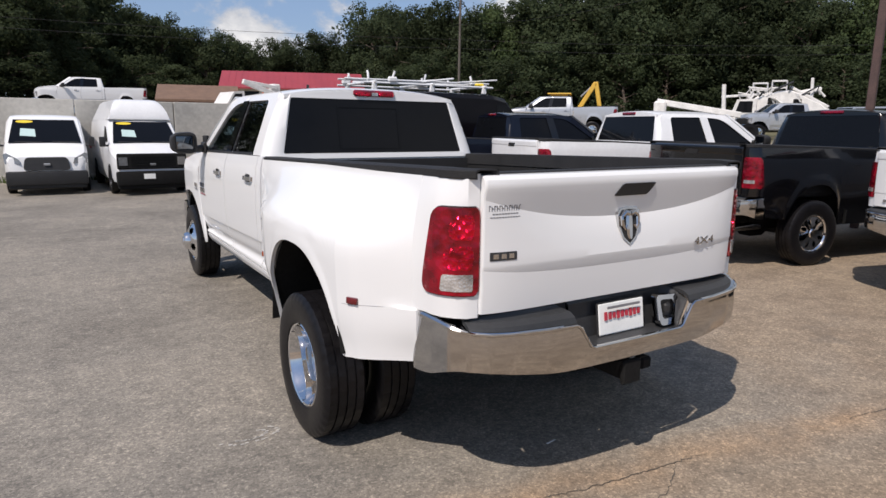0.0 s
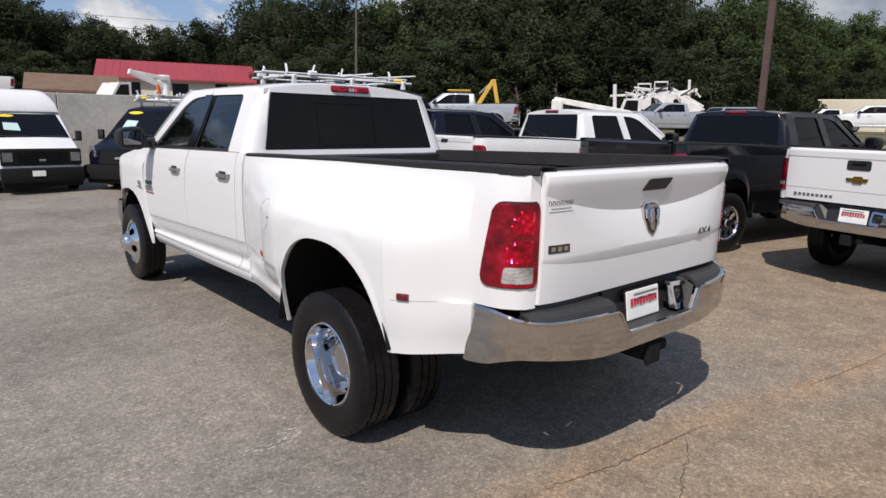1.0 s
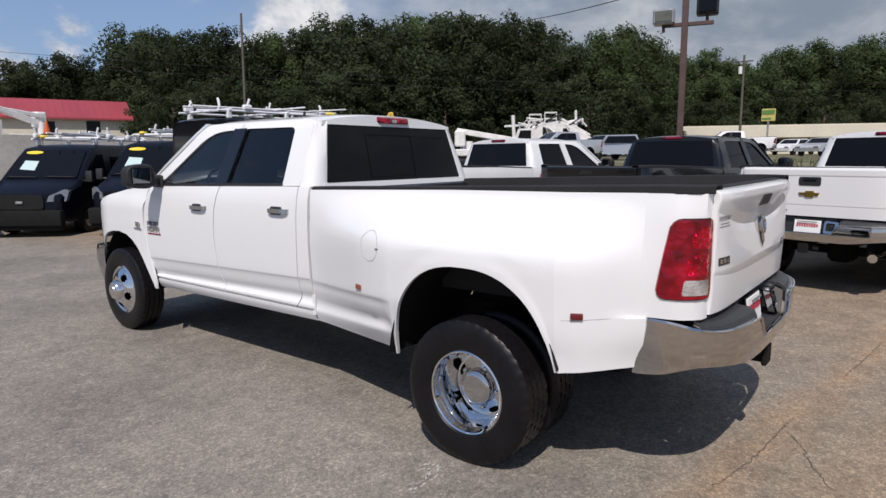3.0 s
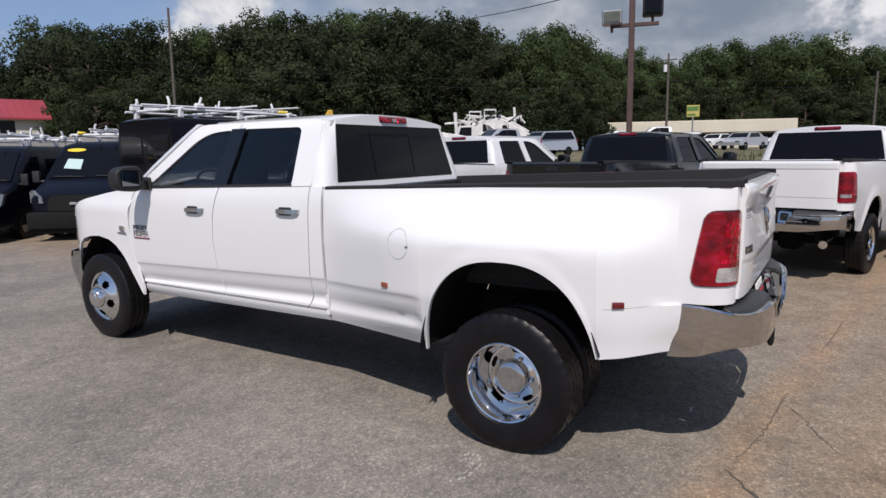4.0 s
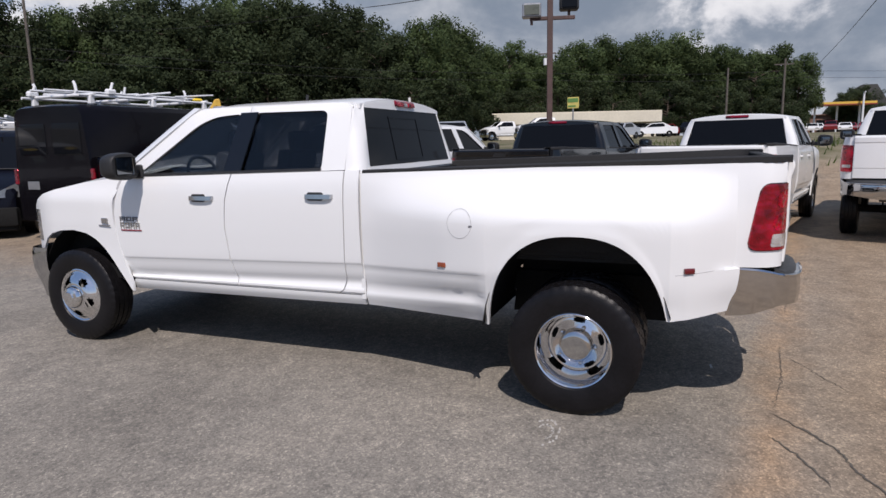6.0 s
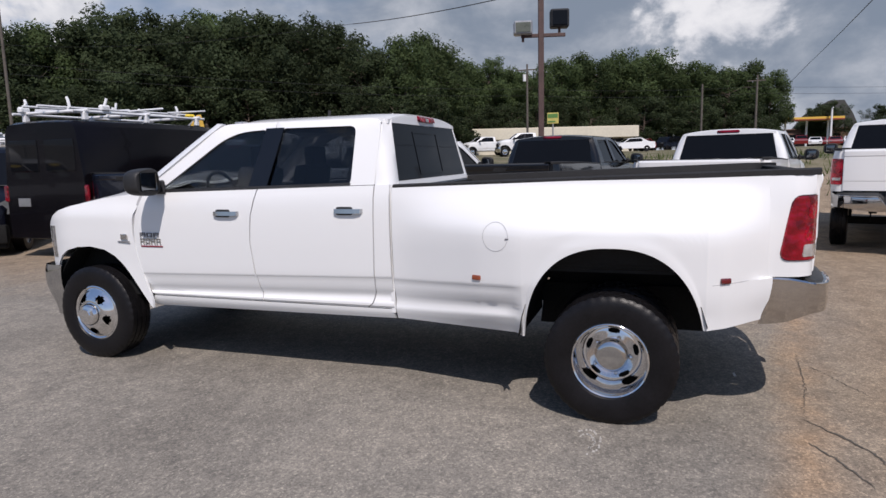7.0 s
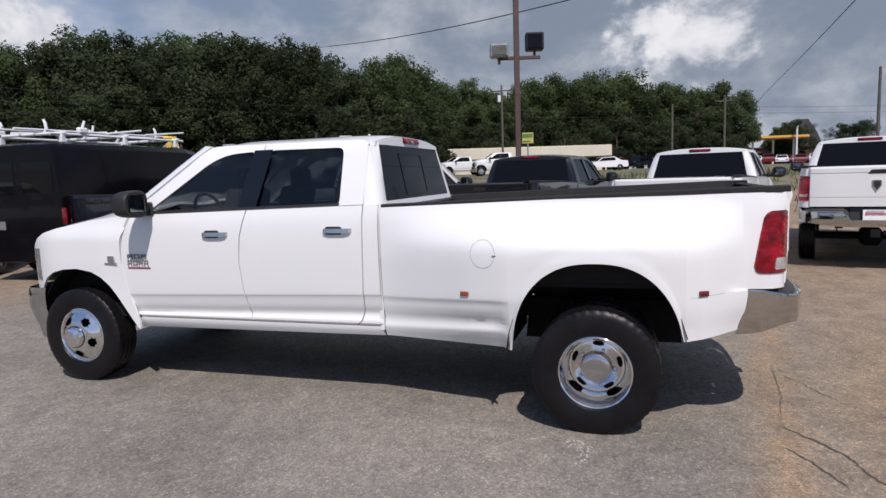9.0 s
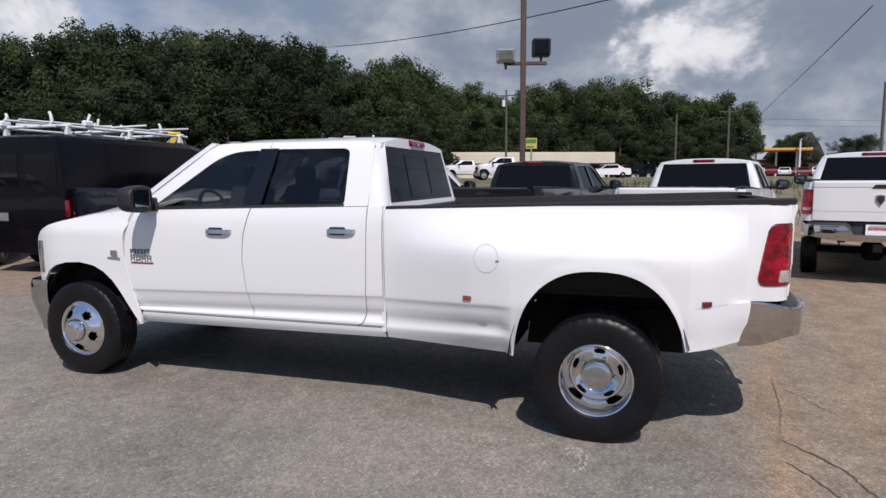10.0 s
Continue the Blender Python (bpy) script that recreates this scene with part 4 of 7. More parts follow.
        loop = [(0, 1.335), (0.055, 1.325), (0.055, 1.25), (0, 1.17), (-0.055, 1.25), (-0.055, 1.325)]
        plate_slab(bm, [(x, gate_y(0, 1.25) - 0.014, z - 0.02) for x, z in loop], (0, 0.018, 0))
        emblem = part("emblem", bm, CHROME, gate, "chrome shield emblem")
        bm = bmesh.new()
        plate_slab(bm, [(x * 0.74, gate_y(0, 1.25) - 0.0165, 1.235 + (z - 1.255) * 0.76) for x, z in loop], (0, 0.004, 0))
        part("emblem_field", bm, PLASTIC, emblem)
    # rear bumper
    def bump_path(z):
        lift = 0.0
        half = [(0.0, -1.262), (0.30, -1.258), (0.55, -1.245), (0.72, -1.222), (0.82, -1.190), (0.895, -1.145), (0.945, -1.08), (0.972, -0.99), (0.982, -0.892)]
        if not dually:
            half = [(x * 0.98, y) for x, y in half]
        bulge = 0.024 * math.sin(math.pi * min(1, max(0, (z - 0.60) / 0.34))) + lift
        return [(x + bulge * 0.45 * smooth_step(0.85, 1.0, x), y - bulge * (1 - smooth_step(0.85, 1.0, x))) for x, y in half]

    def notch(x):
        """The lower top edge of the bumper's face where the plate sits."""
        return lerp_table([(0.0, 0.735), (0.29, 0.735), (0.315, 0.745), (0.375, 0.838), (0.40, 0.852), (0.8, 0.858), (0.90, 0.864), (0.945, 0.878), (0.972, 0.896), (0.99, 0.906)], abs(x))

    def bump_bot(x, y):
        return 0.640 + 0.054 * smooth_step(0.40, 0.93, abs(x)) - 0.066 * smooth_step(-1.16, -0.89, y) * smooth_step(0.86, 0.93, abs(x))

    bm = bmesh.new()
    cols = []
    src = bump_path(0.7)
    dense = []
    for i in range(len(src) - 1):
        for q in np.linspace(0, 1, 6, endpoint=False):
            dense.append((src[i][0] + (src[i + 1][0] - src[i][0]) * q, i + q))
    dense.append((src[-1][0], len(src) - 1.0))
    keys = [q for _, q in dense]
    full = [(-1, q) for q in reversed(keys[1:])] + [(1, q) for q in keys]
    rows = []
    for v in np.linspace(0, 1, 9):
        row = []
        for sg, q in full:
            i = min(int(q), len(src) - 2)
            x0 = src[i][0] + (src[i + 1][0] - src[i][0]) * (q - i)
            y0 = src[i][1] + (src[i + 1][1] - src[i][1]) * (q - i)
            z = bump_bot(x0, y0) + (notch(x0) - bump_bot(x0, y0)) * v
            pts = bump_path(z)
            x = pts[i][0] + (pts[i + 1][0] - pts[i][0]) * (q - i)
            y = pts[i][1] + (pts[i + 1][1] - pts[i][1]) * (q - i)
            # the fore edge of the side leans forward towards the ground
            row.append((sg * x, y + 0.040 * smooth_step(-1.0, -0.892, y0) * (1 - v), z))
        rows.append(row)
    slab(bm, rows, (0, 0.02, 0))
    bumper = part("rear_bumper", bm, CHROME if chrome_bumper else PLASTIC, root, "chrome rear bumper with plate recess")
    # black step pad on top with the recess
    bm = bmesh.new()
    for sg in (-1, 1):
        rows = []
        for x in np.linspace(0.385, 0.885, 14):
            yb = float(np.interp(x, [p[0] for p in src], [p[1] for p in src]))
            back = min(-1.085, yb + 0.16)
            rows.append([(sg * x, back, 0.905), (sg * x, min(-1.10, yb + 0.06), 0.897), (sg * x, yb + 0.030, 0.880), (sg * x, yb + 0.018, 0.855)])
        slab(bm, rows, (0, 0.0, -0.02))
    rows = [[(x, -1.09, 0.905), (x, -1.115, 0.895), (x, -1.135, 0.725), (x, -1.252, 0.728)] for x in (-0.31, 0.31)]
    slab(bm, rows, (0, 0.0, -0.015))
    for sg in (-1, 1):
        rows = [[(sg * 0.31, -1.09, 0.905), (sg * 0.31, -1.135, 0.728), (sg * 0.31, -1.25, 0.728)], [(sg * 0.385, -1.09, 0.905), (sg * 0.385, -1.16, 0.886), (sg * 0.385, -1.238, 0.855)]]
        slab(bm, rows, (0, 0.0, -0.012))
    part("step_pad", bm, PLASTIC_GREY, bumper, "dark grey ribbed bumper step", smooth=20)
    for sg in (-1, 1):
        ledge = bmesh.new()
        rows = []
        for q in [k for k in keys if k >= 1.6]:
            i = min(int(q), len(src) - 2)
            x0 = src[i][0] + (src[i + 1][0] - src[i][0]) * (q - i)
            y0 = src[i][1] + (src[i + 1][1] - src[i][1]) * (q - i)
            f = smooth_step(0.88, 0.985, x0)
            rows.append([(sg * (x0 + 0.002), y0 - 0.002, notch(x0) - 0.004), (sg * (x0 - 0.006 * f), y0 + 0.008 * (1 - f), notch(x0) + 0.006), (sg * (x0 - 0.085 * f), y0 + 0.036 * (1 - f), notch(x0) + 0.007)])
        slab(ledge, rows, (0, 0, -0.012))
        part("bumper_ledge", ledge, CHROME, bumper)
    lip = bmesh.new()
    for sg in (-1, 1):
        tube(lip, [(sg * x, float(np.interp(x, [p[0] for p in src], [p[1] for p in src])) - 0.004, notch(x) - 0.002) for x in [0.0, 0.29, 0.315, 0.345, 0.375, 0.40, 0.55, 0.65, 0.75, 0.82, 0.88, 0.92]], 0.007, 6)
    part("bumper_lip", lip, CHROME, bumper)
    plug = bmesh.new()
    ring_slab(plug, [(p.x, -1.192 - (0.888 - p.z) * 0.30, p.z) for p in rounded([(0.205, 0, 0.742), (0.335, 0, 0.742), (0.365, 0, 0.880), (0.205, 0, 0.890)], 0.025, 5)], [(p.x, -1.192 - (0.888 - p.z) * 0.30, p.z) for p in rounded([(0.228, 0, 0.772), (0.316, 0, 0.772), (0.326, 0, 0.860), (0.228, 0, 0.866)], 0.02, 5)], (0, 0.035, 0))
    plug_ob = part("outlet_frame", plug, CHROME, bumper, "chrome frame of the trailer socket")
    plug = bmesh.new()
    box(plug, (0.275, -1.170, 0.820), (0.11, 0.04, 0.11), 0.01)
    box(plug, (0.280, -1.196, 0.818), (0.045, 0.03, 0.05), 0.01)
    part("outlet_cover", plug, PLASTIC, plug_ob)
    # plate: white card with red band and bars for its print
    bm = bmesh.new()
    tilt = Matrix.Rotation(radians(-8), 4, "X")
    box(bm, (0, -1.160, 0.806), (0.305, 0.006, 0.152), 0.004, rot=tilt)
    edge = bmesh.new()
    box(edge, (0, -1.155, 0.806), (0.325, 0.006, 0.170), 0.004, rot=tilt)
    part("plate_frame", edge, PLASTIC, bumper)
    plate = part("dealer_plate", bm, PAPER, bumper, "white paper dealer plate with red print")
    for dz, w0, h0, mt in ((0.016, 0.25, 0.040, RED_PRINT), (0.058, 0.22, 0.012, GREY_PRINT), (-0.026, 0.12, 0.012, GREY_PRINT), (-0.056, 0.21, 0.018, RED_PRINT)):
        b = bmesh.new()
        if dz == 0.016:
            for k in range(9):
                box(b, (-0.112 + k * 0.028, -1.164 - 0.14 * dz, 0.806 + dz), (0.018, 0.004, h0 - 0.006 * (k % 3)), 0, rot=tilt)
        else:
            box(b, (0, -1.164 - 0.14 * dz, 0.806 + dz), (w0, 0.004, h0), 0, rot=tilt)
        part("print_bar", b, mt, plate, smooth=0)

    # ---- running gear
    x_r = 1.24 if dually else 0.985
    for side in (-1, 1):
        wheel(root, 1.015 if dually else 0.985, cy(4.325), side, "front" if dually else wheel_style, axle_r)
        wheel(root, x_r, 0.0, side, "dual" if dually else wheel_style, axle_r)
        if dually:
            wheel(root, x_r - 0.30, 0.0, side, "inner", axle_r)
    for y, w0, r0, top in ((0.0, x_r + 0.02, 0.56, 1.13), (cy(4.29), 0.98, 0.50, 0.98)):
        for side in (-1, 1):
            bm = bmesh.new()
            rows = []
            for a in np.linspace(0.13, math.pi - 0.30, 17):
                yy, zz = y + (r0 + 0.01) * math.cos(a), 0.42 + (top - 0.40) * math.sin(a)
                rows.append([(side * x, yy, zz) for x in (0.45, w0 - 0.045 if y == 0 else w0 - 0.03)])
            slab(bm, rows, (0, 0, 0.01))
            if y == 0:
                slab(bm, [[(side * x, 0.56, z) for x in (0.40, 1.06 if dually else w0 - 0.05)] for z in (0.515, 0.80)], (0, 0.02, 0))
            plate_slab(bm, [(side * 0.46, y + r0 * math.cos(a), 0.42 + (top - 0.40) * math.sin(a)) for a in np.linspace(0, math.pi, 12)], (side * -0.01, 0, 0))
            part("arch_liner", bm, DARK, root)
    bm = bmesh.new()
    for side in (-1, 1):
        box(bm, (side * 0.44, cy(1.9), 0.66), (0.10, cy(4.5) + 0.95, 0.14))
    box(bm, (0, cy(2.9), 0.62), (1.80, 2.6, 0.12))
    box(bm, (0, cy(4.3), 0.75), (1.5, 0.9, 0.5))
    tube(bm, [(-0.85, 0, 0.40), (0.85, 0, 0.40)], 0.06)
    tube(bm, [(-0.85, cy(4.29), 0.40), (0.85, cy(4.29), 0.40)], 0.05)
    box(bm, (0, 0, 0.40), (0.30, 0.34, 0.30), 0.06)
    part("chassis", bm, DARK, root, smooth=0)
    bm = bmesh.new()
    box(bm, (0, -1.10, 0.55), (0.09, 0.30, 0.09), 0.008)
    box(bm, (0, -1.24, 0.55), (0.12, 0.03, 0.12), 0.008)
    box(bm, (0.13, -1.20, 0.56), (0.07, 0.06, 0.06), 0.01)
    part("tow_hitch", bm, DARK, root, "black tow hitch receiver")

    if not hero:
        bm = bmesh.new()
        tube(bm, [(0.62, -0.55, 0.50), (0.66, -0.95, 0.50), (0.72, -1.16, 0.49)], 0.05, 12)
        part("exhaust_pipe", bm, CHROME_WORN, root, "bright exhaust tailpipe")

    # third brake lamp
    bm = bmesh.new()
    box(bm, (0, cy(1.620), 1.964), (0.37, 0.05, 0.052), 0.014, rot=Matrix.Rotation(radians(-12), 4, "X"))
    chm = part("brake_lamp", bm, RED_LENS, root, "red roof brake lamp")
    for x, mt, nm in ((-0.105, RED_BRIGHT, "bulb_reflector"), (0.105, RED_BRIGHT, "bulb_reflector"), (0.0, CLEAR_LENS, "cargo_lens")):
        bm = bmesh.new()
        box(bm, (x, cy(1.594), 1.958), (0.13 if x else 0.055, 0.008, 0.030), 0.003, rot=Matrix.Rotation(radians(-12), 4, "X"))
        if hero:
            part(nm, bm, mt, chm)
        else:
            bm.free()

    # door mirrors
    for side in (-1, 1):
        mir = new("door_mirror")
        mir.parent = root
        bm = bmesh.new()
        bmesh.ops.create_icosphere(bm, subdivisions=4, radius=1.0)
        for v in bm.verts:
            q = [math.copysign(abs(c) ** 0.62, c) for c in v.co]
            flat = q[1] if q[1] > 0 else max(q[1], -0.62)
            v.co = (side * (1.175 + 0.125 * q[0]), cy(3.52) + 0.10 * flat, 1.522 + 0.105 * q[2] * (1 - 0.10 * q[0]))
        part("housing", bm, PLASTIC, mir, "black mirror housing")
        bm = bmesh.new()
        box(bm, (side * 1.175, cy(3.52) - 0.063, 1.525), (0.17, 0.010, 0.14), 0.02, seg=3)
        part("mirror_glass", bm, MIRROR_DARK, mir)
        bm = bmesh.new()
        tube(bm, [(side * 0.95, cy(3.56), 1.47), (side * 1.10, cy(3.52), 1.46)], 0.035)
        box(bm, (side * 0.972, cy(3.58), 1.475), (0.03, 0.18, 0.11), 0.012)
        part("mirror_arm", bm, PLASTIC, mir)
    for obs, y0 in ((f_doors, 2.790), (r_doors, 1.735)):
        for side, ob in zip((-1, 1), obs):
            bm = bmesh.new()
            zc = 1.268 if y0 > 2.5 else 1.290
            rows = [[(side * (w_cab(0, zc + dz) + o), cy(y0 + 0.235 * u), zc + dz) for u, o in zip((0, 0.06, 0.25, 0.75, 0.94, 1), (0.0, 0.022, 0.03, 0.03, 0.022, 0.0))] for dz in (-0.016, 0.0, 0.016)]
            slab(bm, rows, (-side * 0.012, 0, 0))
            part("door_handle", bm, CHROME if hero else paint, ob, "chrome door handle" if hero else "")
            # flat dark plate on the skin, its colour standing for the recess's shade
            bm = bmesh.new()
            lp = rounded([(0, y0 + 0.08, zc - 0.030), (0, y0 + 0.215, zc - 0.030), (0, y0 + 0.215, zc + 0.030), (0, y0 + 0.08, zc + 0.030)], 0.02, 4)
            plate_slab(bm, [(side * (w_cab(0, p.z) + 0.003), cy(p.y), p.z) for p in lp], (-side * 0.004, 0, 0))
            part("handle_recess_shade", bm, PLASTIC_GREY, ob)
    if hero:
        hero_details(root, beds, f_doors, gate, w_bed, w_cab, gate_y)
    return root


def hero_details(root, beds, doors, gate, w_bed, w_cab, gate_y):
    """The small parts of the near truck: fuel flap, markers, badges, stickers, lamps, interior."""
    for side, ob in zip((-1, 1), beds):
        if side < 0:
            bm = bmesh.new()
            ring, inner = [], []
            for a in np.linspace(0, 2 * math.pi, 28, endpoint=False):
                for lst, r in ((ring, 0.087), (inner, 0.0845)):
                    y, z = 0.708 + r * math.cos(a), 1.152 + 1.06 * r * math.sin(a)
                    lst.append((-(w_bed(y, z) + 0.0015), y, z))
            ring_slab(bm, ring, inner, (0.006, 0, 0))
            flap = part("fuel_flap", bm, SEAM_CREASE, ob, "round fuel flap")
            # the finger notch's shade as a small grey chip, no hollow cut
            bm = bmesh.new()
            box(bm, (-(w_bed(0.628, 1.14) + 0.001), 0.628, 1.140), (0.006, 0.026, 0.012), 0.003)
            part("notch_shade", bm, GREY_PRINT, flap)
        for y, z, mt, lb in ((0.845, 0.880, AMBER, "amber side marker"), (-0.632, 0.918, RED_DEEP, "red side marker")):
            bm = bmesh.new()
            turn = Matrix.Rotation(math.atan((w_bed(y + 0.03, z) - w_bed(y - 0.03, z)) / 0.06), 4, "Z") @ Matrix.Rotation(math.atan((w_bed(y, z + 0.02) - w_bed(y, z - 0.02)) / 0.04), 4, "Y")
            box(bm, (-(w_bed(y, z) + 0.001), y, z), (0.016, 0.062, 0.032), 0.006, rot=turn, seg=2)
            part("side_marker", bm if side < 0 else flip(bm), mt, ob, lb)
        # shade under the pressed body lines, drawn as a thin grey bar
        for path in ([(-0.56, 0.892), (-0.70, 0.904), (-0.86, 0.914)],):
            bm = bmesh.new()
            ys = np.linspace(path[0][0], path[-1][0], 24)
            tube(bm, [(side * (w_bed(float(y), lerp_table(sorted(path), float(y))) - 0.001), float(y), lerp_table(sorted(path), float(y))) for y in ys], 0.0022, 6)
            part("crease_shade_line", bm, SEAM_CREASE, ob)
    for side, ob in zip((-1, 1), doors):
        badges(side, ob, w_cab)
    gate_details(gate, gate_y)
    cab_interior(root)
    # roof clearance lamps and aerial
    for x in (-0.52, -0.26, 0.0, 0.26, 0.52):
        bm = bmesh.new()
        box(bm, (x, 3.05, 2.002 - 0.05 * abs(x)), (0.08, 0.10, 0.022), 0.01)
        part("clearance_lamp", bm, CLEAR_LENS, root, "clear roof clearance lamp")
    bm = bmesh.new()
    tube(bm, [(-0.30, 2.35, 2.0), (-0.30, 2.34, 2.06)], 0.012, 6)
    part("aerial", bm, PLASTIC, root)


def badges(side, ob, w_cab):
    """Chrome lettering badges on the door, as plain shapes."""
    def bars(y0, y1, z0, z1, n, mt, name, label="", out=0.0):
        bm = bmesh.new()
        x = side * (w_cab(0, (z0 + z1) / 2) + 0.003 + out)
        st = 0.010
        for k in range(n):
            a = y0 + (y1 - y0) * k / n
            b = a + (y1 - y0) / n * 0.78
            if n == 1:
                box(bm, (x, (a + b) / 2, (z0 + z1) / 2), (0.008, abs(b - a), z1 - z0), 0.002)
                continue
            box(bm, (x, a - st / 2, (z0 + z1) / 2), (0.008, st, z1 - z0))
            box(bm, (x, b + st / 2, (z0 + z1) / 2 - 0.004 * (k % 2)), (0.008, st, z1 - z0 - 0.008 * (k % 2)))
            box(bm, (x, (a + b) / 2, z1 - st / 2), (0.0078, abs(b - a), st))
            box(bm, (x, (a + b) / 2, (z0 + z1) / 2 - 0.012 * (k % 3 == 1)), (0.0076, abs(b - a), st * 0.8))
        return part(name, bm, mt, ob, label, smooth=0)

    bars(3.765, 3.56, 1.070, 1.108, 3, GREY_PRINT, "badge_upper", "chrome name badge")
    bars(3.765, 3.545, 1.010, 1.060, 4, CHROME_WORN, "badge_lower", "chrome model badge")
    bars(3.765, 3.48, 0.990, 1.000, 1, mat("dark_red_print", (0.20, 0.012, 0.025), 0.5, vary=0.1, scale=20), "badge_stripe", "dark red badge stripe")
    bars(3.955, 3.87, 1.050, 1.093, 1, CHROME_WORN, "engine_badge", "small chrome engine badge", 0.018)
    bars(3.99, 3.83, 1.026, 1.036, 1, GREY_PRINT, "engine_badge_line", "", 0.018)


def text_mesh(text, size, depth):
    cu = bpy.data.curves.new("text", "FONT")
    cu.body, cu.size, cu.extrude, cu.align_x, cu.align_y = text, size, depth, "CENTER", "CENTER"
    ob = bpy.data.objects.new("text", cu)
    me = bpy.data.meshes.new_from_object(ob)
    bpy.data.objects.remove(ob)
    return me


def gate_details(gate, gate_y):
    """Shield emblem, badges and dealer sticker on the tailgate."""
    def front(x, z, out):
        return (x, gate_y(x, z) - out, z)

    y0 = gate_y(0, 1.165)
    tilt = (gate_y(0, 1.345) - y0) / 0.18

    def face(x, z, out):
        return (x, y0 + tilt * (z - 1.165) - out, z)

    shield = [(x * 1.22, 1.252 + (z - 1.252) * 1.08) for x, z in ((0.0, 1.338), (0.045, 1.333), (0.058, 1.318), (0.056, 1.255), (0.035, 1.200), (0.0, 1.170), (-0.035, 1.200), (-0.056, 1.255), (-0.058, 1.318), (-0.045, 1.333))]
    bm = plate_slab(bmesh.new(), [face(x, z, 0.005) for x, z in shield], (0, 0.018, 0))
    emblem = part("emblem", bm, CHROME, gate, "chrome shield emblem")
    bm = plate_slab(bmesh.new(), [face(x * 0.84, 1.255 + (z - 1.255) * 0.88, 0.0065) for x, z in shield], (0, 0.005, 0))
    part("emblem_field", bm, PLASTIC, emblem)
    bm = bmesh.new()
    for sg in (-1, 1):
        tube(bm, [face(sg * x, z, 0.010) for x, z in ((0.004, 1.314), (0.030, 1.321), (0.052, 1.300), (0.050, 1.262), (0.034, 1.244), (0.027, 1.262))], 0.0145, 8, 0.008)
    loft(bm, [[face(w * x, z, 0.007 + d * 0.009) for x, d in ((-1, 0), (-0.5, 0.9), (0.5, 0.9), (1, 0))] for w, z in ((0.016, 1.310), (0.023, 1.284), (0.020, 1.240), (0.018, 1.212), (0.008, 1.194))])
    part("emblem_relief", bm, CHROME, emblem)

    def strip(bm, x0, x1, z0, z1, out, thick=0.0015):
        slab(bm, [[front(x, z, out) for x in np.linspace(x0, x1, 5)] for z in (z0, (z0 + z1) / 2, z1)], (0, thick, 0))
        return bm

    bm = strip(bmesh.new(), -0.798, -0.672, 1.160, 1.196, 0.0025, 0.004)
    slt = part("trim_badge", bm, PLASTIC_GREY, gate, "dark trim badge with bright bars")
    for k in range(3):
        bm = bmesh.new()
        x = -0.772 + 0.037 * k
        strip(bm, x - 0.012, x + 0.012, 1.168, 1.188, 0.0036)
        part("badge_bar", bm, CHROME_WORN, slt)
    four = new("drive_badge", text_mesh("4X4", 0.075, 0.0015))
    four.data.materials.append(CHROME_WORN)
    four.parent = gate
    four.matrix_basis = Matrix.Translation(front(0.555, 1.140, 0.0022)) @ Matrix.Rotation(-0.03, 4, "X") @ Matrix.Rotation(math.atan((gate_y(0.71, 1.15) - gate_y(0.555, 1.15)) / 0.155), 4, "Z") @ Matrix.Rotation(radians(90), 4, "X") @ Matrix.Diagonal((1.35, 0.72, 1, 1))
    tagged(four, "chrome drive badge lettering")
    bm = bmesh.new()
    for k in range(13):
        x = -0.806 + 0.0122 * k
        strip(bm, x, x + 0.0032, 1.368, 1.390 - 0.003 * (k % 3 == 1), 0.0012, 0.0008)
        strip(bm, x, x + 0.0092, 1.387 - 0.010 * (k % 2), 1.391 - 0.010 * (k % 2), 0.0014, 0.0008)
    for k in range(9):
        strip(bm, -0.79 + 0.0146 * k, -0.7785 + 0.0146 * k, 1.354, 1.3578, 0.0012, 0.0008)
    for k in range(11):
        strip(bm, -0.80 + 0.0137 * k, -0.7895 + 0.0137 * k, 1.340, 1.3435, 0.0012, 0.0008)
    part("dealer_sticker", bm, GREY_PRINT, gate, "grey dealer lettering sticker", smooth=0)


